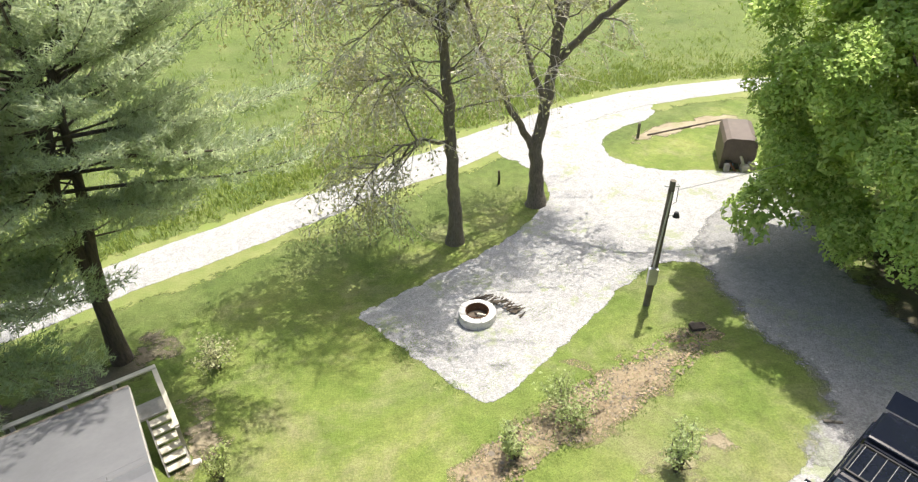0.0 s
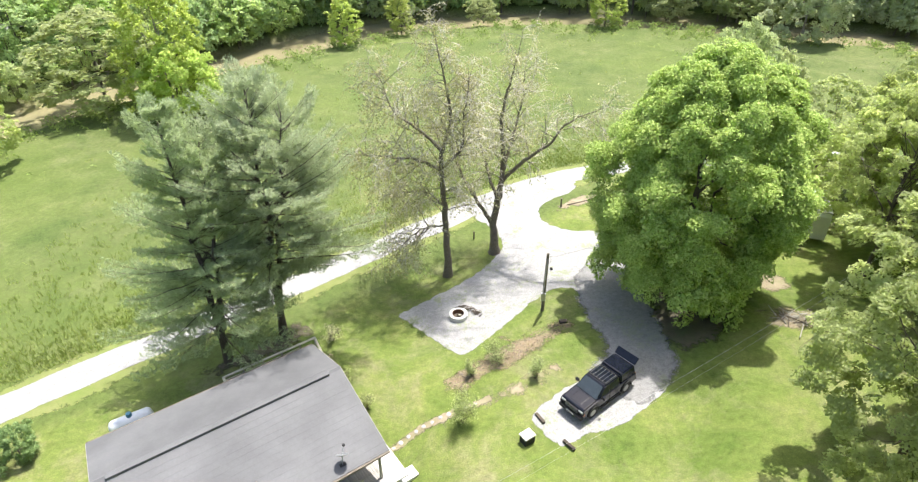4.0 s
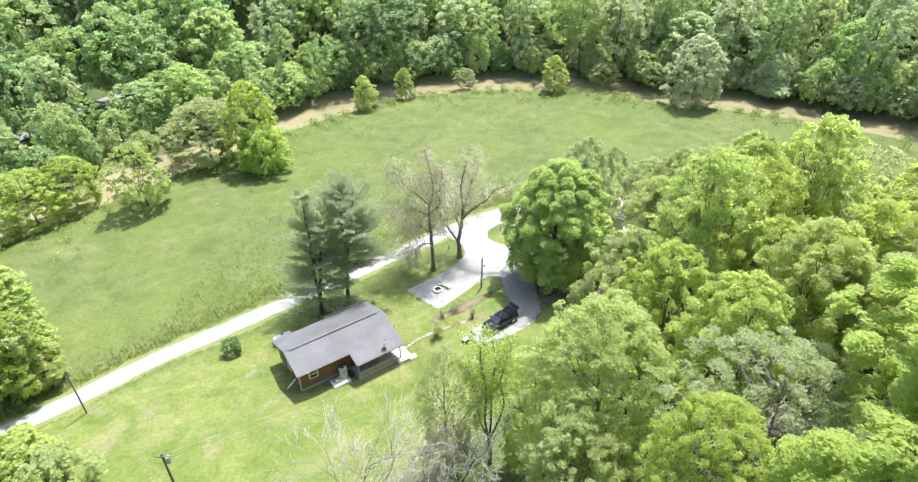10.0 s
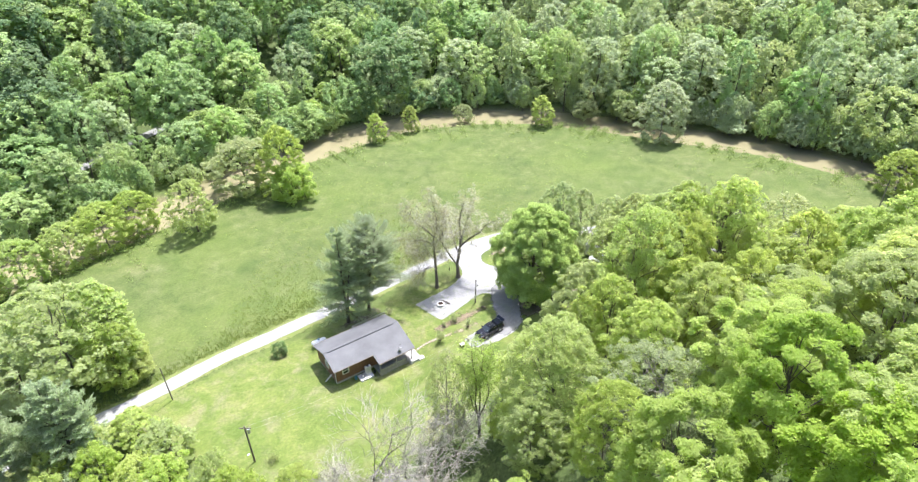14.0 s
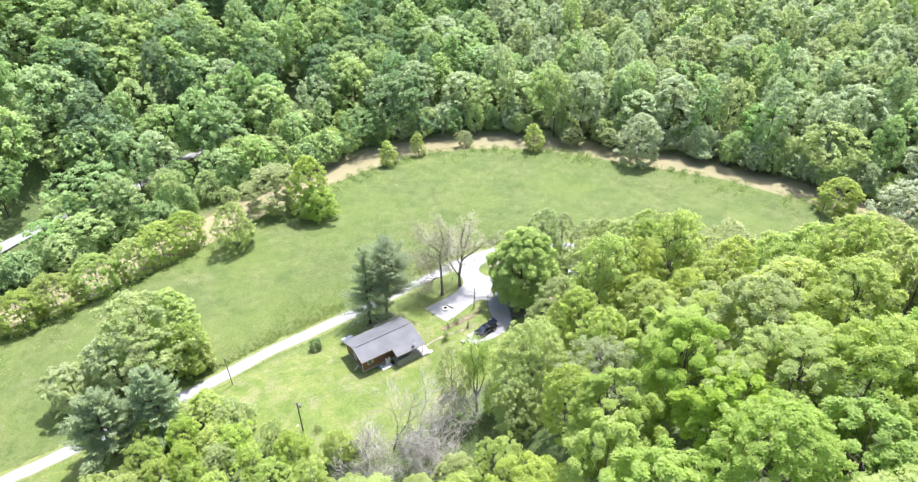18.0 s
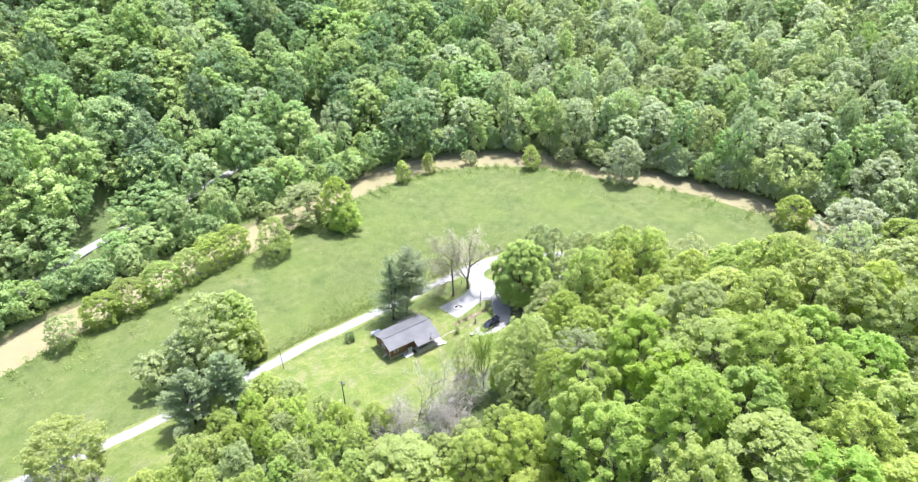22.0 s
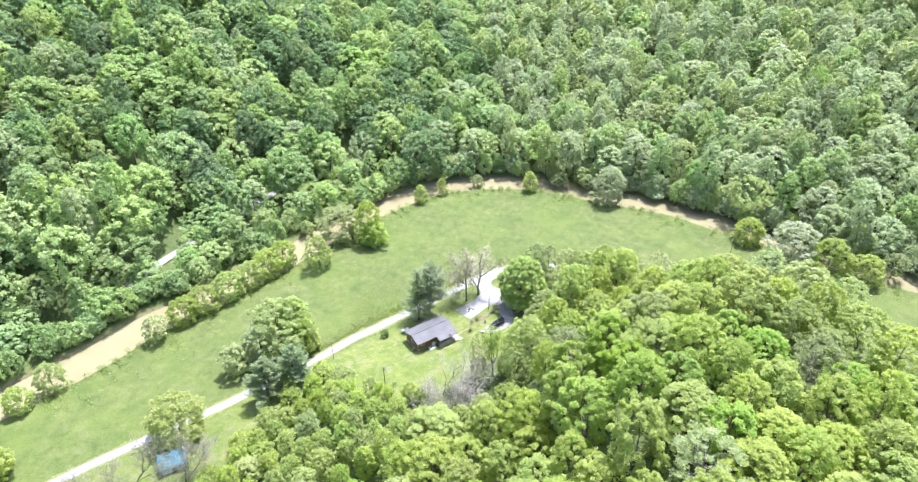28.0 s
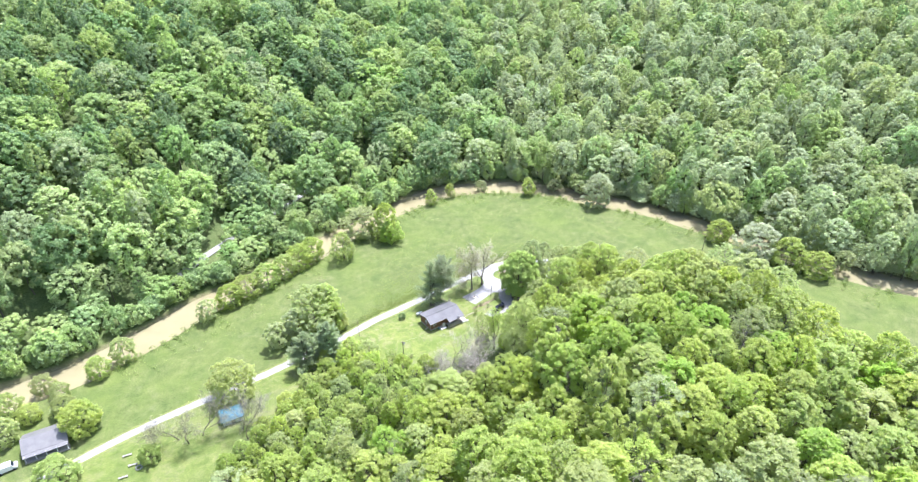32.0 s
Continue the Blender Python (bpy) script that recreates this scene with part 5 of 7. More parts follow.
def bare_tree(name, x, y, height, radius, seed, label, forks, spread=0.55, droop=0.0, bark=None, leaf=True, levels=5, thin=0.010, category="tree", group="", first=0.36):
    """A tree in bud: trunk, limbs and fine twigs, with few small leaves."""
    rng = np.random.default_rng(seed)
    ob = thing(name, pose(x, y, gz(x, y)), label, category, group)
    wood, twigs, tips = [], [], []
    grow_on = 0.36 / first

    def grow(p, d, length, r, level):
        n = 5
        pts = [p]
        for _ in range(n - 1):
            d = unit(d + rng.normal(0, 0.21, 3) + np.array([0, 0, 0.05 if level < 3 else -droop]))
            pts.append(pts[-1] + d * length / (n - 1))
        pts = np.array(pts)
        end = 0.55 if level == 0 else 0.42
        (wood if level < 3 else twigs).append(tube(pts, np.linspace(r, max(r * end, thin), n), 8 if level == 0 else 5 if level < 3 else 3))
        if level == levels:
            tips.append(pts[-1])
            tips.append(pts[2])
            return
        kids = forks[min(level, len(forks) - 1)]
        for k in range(kids):
            q = 1.0 if (k == 0) else rng.uniform(0.3 if level else 0.4, 1.0)
            base = pts[min(n - 1, int(round(q * (n - 1))))]
            turn = unit(np.cross(d, rng.normal(size=3)))
            a = spread * rng.uniform(0.5, 1.35) * (0.45 if k == 0 else 1.0)
            nd = unit(d * np.cos(a) + turn * np.sin(a))
            grow(base, nd, length * rng.uniform(0.62, 0.86) * (grow_on if level == 0 else 1.0), max(r * (0.66 if k == 0 else 0.45) * (1 - 0.3 * (1 - q)), thin), level + 1)

    grow(np.array([0, 0, -0.3]), np.array([rng.normal(0, 0.03), rng.normal(0, 0.03), 1.0]), height * first, radius, 0)
    wv, wf = joined(wood)
    part("trunk", mesh_np("trunk", wv, wf, [bark or M_BARK], True), None, ob)
    tv, tf = joined(twigs)
    part("twig_crown", mesh_np("twig_crown", tv, tf, [(M_DULLTWIG if leaf else M_TWIG)]), None, ob, "fine twigs")
    if leaf:
        t = np.array(tips)
        t = np.repeat(t, 2, 0) + rng.normal(0, 0.2, (2 * len(t), 3))
        lv, lf = leaves_at(rng, t, unit(rng.normal(size=t.shape) + np.array([0, 0, 0.6])), 0.07)
        part("leaf_bud_cover", mesh_np("leaf_bud_cover", lv, lf, [L_BUD]), None, ob)
    return ob


def budding_tree(x, y, seed, label, mains, droop, every=0.36, reach=2.6):
    """A tree coming into leaf: main limbs along given lines, side branches, fine drooping twigs, sparse leaflets."""
    rng = np.random.default_rng(seed)
    ob = thing("budding_tree", pose(x, y, gz(x, y)), label, "tree", "trees in bud beside the gravel yard")
    wood, twigs, tips = [], [], []

    def grow(p, d, length, r, level):
        pts = [p]
        for _ in range(4):
            d = unit(d + rng.normal(0, 0.17, 3) + np.array([0, 0, 0.06 if level == 0 else -droop]))
            pts.append(pts[-1] + d * length / 4)
        pts = np.array(pts)
        (wood if level == 0 else twigs).append(tube(pts, np.linspace(r, max(r * 0.4, 0.008), 5), 5 if level == 0 else 3))
        if level == 2:
            tips.extend([pts[-1], pts[2]])
            return
        for k in range(5 if level == 0 else 4):
            q = rng.integers(1, 5)
            turn = unit(np.cross(d, rng.normal(size=3)))
            a = rng.uniform(0.4, 1.1)
            grow(pts[q], unit(d * np.cos(a) + turn * np.sin(a)), length * rng.uniform(0.5, 0.8), max(r * 0.5, 0.010), level + 1)

    for points, r0, r1, bare in mains:
        line = spline(points, 0.4)
        n = len(line)
        line[1:-1] += rng.normal(0, 0.03, (n - 2, 3))
        wood.append(tube(line, np.linspace(r0, r1, n) * (1 + 0.55 * np.exp(-np.maximum(line[:, 2], 0) * 2.2)), 9))
        d = unit(np.gradient(line, axis=0))
        s = bare * n
        while s < n:
            k = min(n - 1, int(s))
            q = (k - bare * n) / (n * (1 - bare))
            away = unit(np.cross(d[k], rng.normal(size=3)))
            grow(line[k], unit(away + 0.55 * d[k] + np.array([0, 0, 0.1])), reach * (1 - 0.45 * q) * rng.uniform(0.5, 1.15), 0.045 * (1 - 0.5 * q), 0)
            s += every / 0.4 * rng.uniform(0.5, 1.5)
        grow(line[-1], d[-1], reach * 0.6, r1, 0)
    wv, wf = joined(wood)
    part("trunk", mesh_np("trunk", wv, wf, [M_BUDBARK], True), None, ob)
    tv, tf = joined(twigs)
    part("twig_crown", mesh_np("twig_crown", tv, tf, [M_BUDTWIG]), None, ob, "fine twigs")
    t = np.array(tips)
    t = np.repeat(t, 3, 0) + rng.normal(0, 0.15, (3 * len(t), 3))
    lv, lf = leaves_at(rng, t, unit(rng.normal(size=t.shape) + np.array([0, 0, 0.6])), 0.07)
    part("leaf_bud_cover", mesh_np("leaf_bud_cover", lv, lf, [L_BUD]), None, ob, "sparse yellow-green young leaves")
    return ob


budding_tree(2.8, 25.0, 51, "thick-trunked tree in bud with spreading bare limbs", [
    ([(0, 0, -0.4), (0, 0, 1.2), (-0.1, 0, 2.8), (0.3, 0.2, 5.0), (0.6, 0.4, 8.0), (0.4, 0.5, 11.0), (0.9, 0.5, 13.5), (1.4, 0.3, 15.6)], 0.35, 0.03, 0.42),
    ([(-0.1, 0, 2.6), (-1.2, -0.3, 4.6), (-2.6, -0.6, 7.6), (-3.2, -0.8, 9.8), (-4.0, -0.4, 12.2)], 0.17, 0.03, 0.3),
    ([(0.45, 0.3, 6.2), (1.8, -0.4, 8.0), (3.8, -0.8, 9.8), (5.0, -0.8, 11.3), (7.4, -0.6, 12.2)], 0.17, 0.025, 0.3),
    ([(0.5, 0.4, 6.6), (1.2, 1.8, 8.6), (2.0, 3.2, 11.2), (2.2, 3.8, 13.2)], 0.16, 0.025, 0.3),
    ([(0.2, 0.2, 4.6), (-0.8, 1.8, 7.4), (-1.4, 3.0, 10.4)], 0.15, 0.025, 0.3)], 0.13, 0.42)
budding_tree(-0.8, 21.9, 52, "tall slim tree in bud with drooping twigs", [
    ([(0, 0, -0.4), (0, 0, 2.0), (-0.1, 0, 6.0), (-0.2, 0, 9.6), (0.5, 0.2, 12.2), (0.2, 0.2, 15.0), (-0.4, 0, 18.0)], 0.29, 0.025, 0.30),
    ([(-0.15, 0, 8.8), (-1.6, -0.4, 9.8), (-3.6, -0.8, 10.3), (-6.2, -1.0, 10.6)], 0.12, 0.02, 0.2),
    ([(-0.2, 0, 10.4), (-1.6, 0.5, 11.6), (-3.2, 0.8, 12.8), (-4.0, 0.9, 15.0)], 0.13, 0.02, 0.25),
    ([(-0.1, 0, 9.0), (1.2, -0.6, 10.8), (1.4, -0.8, 13.0), (1.7, -0.6, 15.2)], 0.12, 0.02, 0.25),
    ([(-0.1, 0, 4.4), (-1.2, -1.0, 5.0), (-2.6, -1.6, 4.4), (-3.6, -1.8, 3.0)], 0.07, 0.015, 0.25),
    ([(-0.1, 0, 6.0), (-1.4, 0.8, 6.8), (-3.0, 1.2, 6.4), (-4.2, 1.2, 5.2)], 0.08, 0.015, 0.25)], 0.24, 0.27)
for x, y, h, r, seed, spread in ((-6.4, -19.5, 14.6, 0.17, 53, 0.32), (-3.0, -22.0, 10.5, 0.15, 54, 0.6), (1.0, -19.5, 10.5, 0.16, 55, 0.55), (-10.0, -24.5, 8.5, 0.13, 56, 0.6), (3.0, -15.5, 8.5, 0.13, 57, 0.5),
                                 (-1.2, -19.0, 9.0, 0.11, 61, 0.45), (-5.0, -23.5, 8.5, 0.11, 62, 0.6), (-0.6, -21.5, 9.5, 0.12, 64, 0.5), (-7.6, -26.5, 9.0, 0.12, 66, 0.5), (0.6, -26.0, 10.0, 0.13, 67, 0.5), (-3.6, -27.5, 10.5, 0.13, 68, 0.5)):
    bare_tree("bare_tree", x, y, h, r, seed, "leafless pale grey tree at the edge of the lawn", (4, 4, 4, 3, 3), spread + 0.2, 0.0, M_BUDBARK, False, 5, 0.013, group="bare trees below the lawn", first=0.42)
for x, y, h, w, leaf in ((-1.6, -30.5, 8.0, 5.6, L_MID), (-6.4, -31.0, 7.5, 5.4, L_BRIGHT), (-10.5, -29.5, 6.0, 4.8, L_MID), (3.2, -28.8, 9.5, 5.8, L_PALEGREEN), (-11.5, -21.5, 3.0, 3.6, L_BRIGHT), (-4.2, -18.4, 3.2, 3.2, L_MID)):
    plant("tall_finer" if h > 5 else "bush", x, y, h, w, leaf, "slender green tree among bare grey trees" if h > 5 else "low green bush among bare grey trees", "trees of the wood above the lawn", "tree" if h > 5 else "bush", "tree" if h > 5 else "bush")
for x, y, h, seed in ((-76.7, -46.0, 11.5, 58), (-71.0, -45.0, 13.5, 59), (-60.5, -43.5, 12.0, 60), (-58.0, -47.0, 13.0, 63), (-73.6, -47.6, 10.5, 65)):
    bare_tree("bare_tree", x, y, h, 0.16, seed, "thin grey-brown tree in bud near a shed", (4, 4, 4, 3, 3), 0.45, 0.0, M_BARK, True, 5, 0.016, group="bare trees near the shed", first=0.4)


# ---- the cabin ----
def prism_x(outline, x0, x1, bevel=0.0):
    """An outline of (y, z), pulled from x0 to x1."""
    bm = bmesh.new()
    f = bm.faces.new([bm.verts.new((x0, y, z)) for y, z in outline])
    got = bmesh.ops.extrude_face_region(bm, geom=[f])
    bmesh.ops.translate(bm, vec=(x1 - x0, 0, 0), verts=[v for v in got["geom"] if isinstance(v, bmesh.types.BMVert)])
    if bevel:
        bmesh.ops.bevel(bm, geom=bm.edges[:], offset=bevel, segments=1, affect="EDGES")
    return bm


def shared(name, mesh, parent, m):
    ob = new(name, mesh)
    ob.parent = parent
    ob.matrix_local = m
    return ob


def mesh_of(bm, name, mat):
    me = bpy.data.meshes.new(name)
    bmesh.ops.recalc_face_normals(bm, faces=bm.faces)
    bm.to_mesh(me)
    bm.free()
    me.materials.append(mat)
    return me


def sash_window(parent, m, w, h, name="window", bars=True):
    win = part(name, box(-w / 2 - 0.06, -0.05, -0.06, w / 2 + 0.06, -0.02, 0.0, 0.0), M_WHITE, parent, "white-framed sash window")
    win.matrix_local = m
    for x0, x1, z0, z1 in ((-w / 2 - 0.08, -w / 2 + 0.02, 0, h), (w / 2 - 0.02, w / 2 + 0.08, 0, h), (-w / 2 - 0.08, w / 2 + 0.08, h, h + 0.09), (-w / 2 + 0.02, w / 2 - 0.02, h / 2 - 0.03, h / 2 + 0.03)):
        part("frame", box(x0, -0.06, z0, x1, 0.0, z1, 0.008), M_WHITE, win)
    for z in (0, h / 2):
        part("pane", box(-w / 2 + 0.02, -0.028, z + 0.03, w / 2 - 0.02, -0.012, z + h / 2 - 0.03), M_WINDOW, win, "dark reflecting pane")
    return win


def cabin():
    at = pose(-10.53, 3.60, 0.30, 0, 0, 36)
    c = thing("cabin", at, "small brown log cabin with a low grey gable roof", "house")
    part("foundation", box(-5.45, -1.98, -0.7, 5.6, 3.9, 0.42, 0.01), M_BLOCK, c, "grey block foundation skirt")

    def roof_z(y):
        return 4.1 - 0.34 * abs(y - 0.5)

    course = 0.21
    for name, y, x0, x1, top in (("wall_front", -2.0, -5.5, 5.65, roof_z(-2.0) - 0.2), ("wall_back", 3.95, -5.5, 5.65, roof_z(3.95) - 0.2)):
        w = part(name, box(x0 + 0.06, y - 0.06, 0.35, x1 - 0.06, y + 0.06, top), M_LOG, c, "brown log wall")
        n = int((top - 0.42) / course)
        log = mesh_of(box(x0, -0.085, -course / 2 + 0.006, x1, 0.085, course / 2 - 0.006, 0.035), "log", M_LOG)
        for k in range(n):
            shared("log", log, w, pose(0, y, 0.42 + course * (k + 0.5)))
    for name, x in (("wall_left", -5.5), ("wall_right", 5.65)):
        outline = [(-2.0, 0.35), (3.95, 0.35), (3.95, roof_z(3.95) - 0.2), (0.5, roof_z(0.5) - 0.2), (-2.0, roof_z(-2.0) - 0.2)]
        w = part(name, prism_x(outline, x - 0.06, x + 0.06), M_LOG, c, "brown log gable wall")
        k = 0
        z = 0.42 + course / 2
        while z < 3.75:
            reach = min((4.1 - 0.2 - z - course / 2) / 0.34, 9)
            y0, y1 = max(-2.0, 0.5 - reach), min(3.95, 0.5 + reach)
            if y1 - y0 > 0.3:
                part("log", box(x - 0.085, y0, z - course / 2 + 0.006, x + 0.085, y1, z + course / 2 - 0.006, 0.03), M_LOG, w)
            z += course
    # roof
    t = 0.14
    slabs = ((0.5, 4.45, -5.95, 6.0), (0.5, -2.75, -5.95, 0.1), (0.5, -4.4, 0.1, 6.0))
    for ya, yb, x0, x1 in slabs:
        za, zb = roof_z(ya), roof_z(yb)
        r = part("roof_slope", prism_x([(ya, za), (yb, zb), (yb, zb - t), (ya, za - t)], x0, x1), M_ROOF, c, "grey asphalt-shingle roof slope")
        n = int(abs(yb - ya) / 0.32)
        s = 1 if yb > ya else -1
        for k in range(1, n):
            y = ya + s * k * 0.32
            part("shingle_course", prism_x([(y, roof_z(y) + 0.003), (y + s * 0.32, roof_z(y + s * 0.32) + 0.008), (y + s * 0.32, roof_z(y + s * 0.32) - 0.01), (y, roof_z(y) - 0.01)], x0 + 0.01, x1 - 0.01), M_ROOF, r)
        e = 1 if yb > 0 else -1
        g = part("gutter", prism_x([(yb, zb - 0.02), (yb + e * 0.11, zb - 0.03), (yb + e * 0.10, zb - 0.13), (yb, zb - 0.14)], x0, x1, 0.01), M_POLE, c, "weathered dark gutter and fascia")
        for xx in (x0, x1):
            part("barge_board", prism_x([(ya, za - 0.015), (yb, zb - 0.015), (yb, zb - 0.19), (ya, za - 0.19)], xx - 0.022, xx + 0.022), M_GREYWOOD, c)
    part("ridge_vent", prism_x([(0.28, roof_z(0.28) - 0.01), (0.28, 4.165), (0.5, 4.19), (0.66, 4.13), (0.66, roof_z(0.66) - 0.01)], -5.35, 5.3, 0.01), M_ROOF, c, "raised ridge vent casting a dark line")
    part("ridge_cap", prism_x([(0.36, roof_z(0.36)), (0.5, 4.135), (0.66, roof_z(0.66))], -5.95, 6.0), M_ROOF, c)
    # window, meter, porch
    sash_window(c, pose(-4.02, -2.085, 1.35, 0, 0, 0), 0.86, 1.05)
    sash_window(c, pose(-5.585, 0.6, 1.35, 0, 0, -90), 0.8, 1.0)
    door = part("door", box(1.4, -2.13, 0.42, 2.32, -2.05, 2.42, 0.01), M_WHITE, c, "white door in the shade of the porch")
    part("handle", cyl(0.03, 0.03, (2.2, -2.13, 1.42), (2.2, -2.19, 1.42), 8), M_STEEL, door)
    floor = part("porch_floor", box(0.25, -4.2, 0.10, 5.6, -2.08, 0.36), M_GREYWOOD, c, "grey wooden porch floor")
    board = mesh_of(box(-0.065, -1.03, 0, 0.065, 1.03, 0.03, 0.006), "board", M_GREYWOOD)
    for k in range(39):
        shared("board", board, floor, pose(0.33 + k * 0.1375, -3.14, 0.362))
    part("porch_skirt", box(0.25, -4.2, -0.5, 5.6, -4.14, 0.10), M_GREYWOOD, c)
    for x in (0.35, 3.0, 5.55):
        part("porch_post", box(x - 0.06, -4.16, 0.39, x + 0.06, -4.04, roof_z(-4.1) - 0.14, 0.01), M_GREYWOOD, c)
    for x0, x1 in ((0.41, 2.94), (3.06, 4.6)):
        p = part("porch_parapet", box(x0, -4.13, 0.95, x1, -4.07, 1.02), M_GREYWOOD, c, "grey slatted porch parapet")
        slat = mesh_of(box(-0.06, -0.02, 0.40, 0.06, 0.02, 0.95), "slat", M_GREYWOOD)
        n = int((x1 - x0) / 0.13)
        for k in range(n):
            shared("slat", slat, p, pose(x0 + (k + 0.5) * (x1 - x0) / n, -4.1, 0))
    part("downspout", cyl(0.04, 0.04, (-5.6, -2.12, 0.2), (-5.6, -2.12, 2.7), 8), M_WHITE, c, "white downspout")
    part("lean_plank", prism([(-6.75, 0.22), (-6.70, 0.27), (-5.65, 1.05), (-5.70, 1.0)], -0.95, -0.75), M_PALEWOOD, c, "pale plank leaning on the gable")

    # deck on the lane side
    d = thing("deck", at, "raised wooden deck with pale railings and stairs", "deck")
    plank = mesh_of(box(-2.35, -0.065, 0, 2.35, 0.065, 0.035, 0.006), "plank", M_GREYWOOD)
    f = part("deck_frame", box(1.0, 4.08, 0.66, 5.7, 5.86, 0.86), M_GREYWOOD, d)
    for k in range(13):
        shared("plank", plank, f, pose(3.35, 4.15 + k * 0.137, 0.862))
    posts = [(x, 5.86) for x in (1.05, 2.2, 3.35, 4.5, 5.65)] + [(1.05, 4.2), (6.62, 5.9)]
    for x, y in posts:
        part("post", box(x - 0.045, y - 0.045, -0.5, x + 0.045, y + 0.045, 1.86, 0.006), M_GREYWOOD, d)
    part("top_rail", box(1.0, 5.80, 1.86, 6.70, 5.95, 1.90, 0.008), M_PALEWOOD, d, "pale wide top rail")
    part("top_rail", box(0.98, 4.2, 1.86, 1.12, 5.79, 1.90, 0.008), M_PALEWOOD, d)
    for z in (1.22, 1.55):
        part("mid_rail", box(1.0, 5.84, z, 5.7, 5.88, z + 0.09, 0.006), M_PALEWOOD, d)
        part("mid_rail", box(1.03, 4.2, z, 1.07, 5.8, z + 0.09, 0.006), M_PALEWOOD, d)
    part("landing", box(5.71, 5.25, 0.80, 6.6, 5.86, 0.86, 0.006), M_GREYWOOD, d)
    tread = mesh_of(box(0.32, -0.12, -0.02, 0.86, 0.12, 0.02, 0.006), "tread", M_PALEWOOD)
    for k in range(6):
        shared("tread", tread, d, pose(5.74, 5.12 - k * 0.205, 0.72 - k * 0.15))
    for x in (6.04, 6.62):
        part("stringer", prism_x([(5.3, 0.84), (5.3, 0.62), (4.02, -0.32), (3.94, -0.14)], x - 0.025, x + 0.025), M_GREYWOOD, d)
    part("stair_rail", prism_x([(5.88, 1.90), (5.88, 1.82), (4.45, 0.86), (4.45, 0.94)], 6.58, 6.70), M_PALEWOOD, d, "pale sloping handrail")
    part("stair_post", box(6.58, 4.40, -0.4, 6.68, 4.50, 0.9, 0.006), M_GREYWOOD, d)

    pad = thing("concrete_pad", at, "white concrete pad at the end of the porch", "concrete pad")
    part("slab", box(5.0, -4.75, -0.3, 6.75, -2.5, 0.36, 0.02), M_CONCRETE, pad)
    part("step", box(6.3, -5.0, -0.3, 7.2, -4.3, 0.28, 0.02), M_CONCRETE, pad)
    pad2 = thing("equipment_pad", at, "pale concrete pad in the shade of the back wall", "concrete pad")
    part("slab", box(-2.5, -3.7, -0.3, -0.5, -2.3, 0.10, 0.02), M_CONCRETE, pad2)

    ac = thing("heat_pump", at @ pose(-0.95, -2.75, 0.10), "white boxed heat pump with dark grilles", "heat pump")
    part("case", box(-0.42, -0.2, 0.06, 0.42, 0.2, 1.35, 0.03), M_CONCRETE, ac)
    for k in range(7):
        part("grille_bar", box(-0.36, -0.225, 0.22 + k * 0.15, 0.36, -0.2, 0.27 + k * 0.15), M_STEEL, ac)
    part("top_grille", cyl(0.16, 0.16, (0, 0, 1.35), (0, 0, 1.37), 20), M_BLACK, ac, "dark round fan grille")
    for x in (-0.35, 0.35):
        part("foot", box(x - 0.05, -0.19, 0, x + 0.05, 0.19, 0.06), M_BLACK, ac)
    for k, (x, y, r, h, mt, lb) in enumerate(((-1.95, -3.0, 0.2, 0.5, M_STEEL, "grey metal bucket beside the heat pump"), (-0.2, -3.3, 0.18, 0.42, M_BLACK, "black bucket beside the heat pump"), (-2.9, -2.7, 0.22, 0.5, M_BLUE, "blue tub against the cabin wall"))):
        b = thing("bucket", at @ pose(x, y, 0.10 if x > -2.5 else 0.0), lb, "bucket")
        bm = bmesh.new()
        bmesh.ops.create_cone(bm, cap_ends=False, segments=18, radius1=r * 0.8, radius2=r, depth=h, matrix=Matrix.Translation((0, 0, h / 2)))
        bmesh.ops.solidify(bm, geom=bm.faces[:], thickness=0.012)
        part("wall", bm, mt, b)
        part("base", cyl(r * 0.8, r * 0.8, (0, 0, 0), (0, 0, 0.02), 18), mt, b)

    dish = thing("satellite_dish", at @ pose(3.75, -3.95, roof_z(-3.95)), "grey satellite dish on a bent mast on the roof", "satellite dish")
    part("foot", box(-0.16, -0.12, -0.005, 0.16, 0.12, 0.03, 0.01), M_BLACK, dish)
    part("mast", cyl(0.025, 0.025, (0, 0, 0.02), (0.05, 0, 0.55), 10), M_STEEL, dish)
    bm = bmesh.new()
    bmesh.ops.create_uvsphere(bm, u_segments=20, v_segments=12, radius=0.62)
    bmesh.ops.delete(bm, geom=[v for v in bm.verts if v.co.z > -0.50], context="VERTS")
    bmesh.ops.translate(bm, verts=bm.verts[:], vec=(0, 0, 0.58))
    bmesh.ops.solidify(bm, geom=bm.faces[:], thickness=0.015)
    part("reflector", bm, M_STEEL, dish).matrix_local = pose(0.06, 0.0, 0.6, -38, 24, 0)
    part("arm", cyl(0.014, 0.014, (0.06, 0, 0.5), (0.30, 0.3, 0.86), 8), M_STEEL, dish)
    part("receiver", box(0.25, 0.24, 0.82, 0.36, 0.36, 0.92, 0.01), M_BLACK, dish)

    tank = thing("gas_tank", pose(-18.12, 7.30, gz(-18.12, 7.3) - 0.05, 0, 0, 32), "pale grey horizontal gas tank with a blue dome", "gas tank")
    bm = bmesh.new()
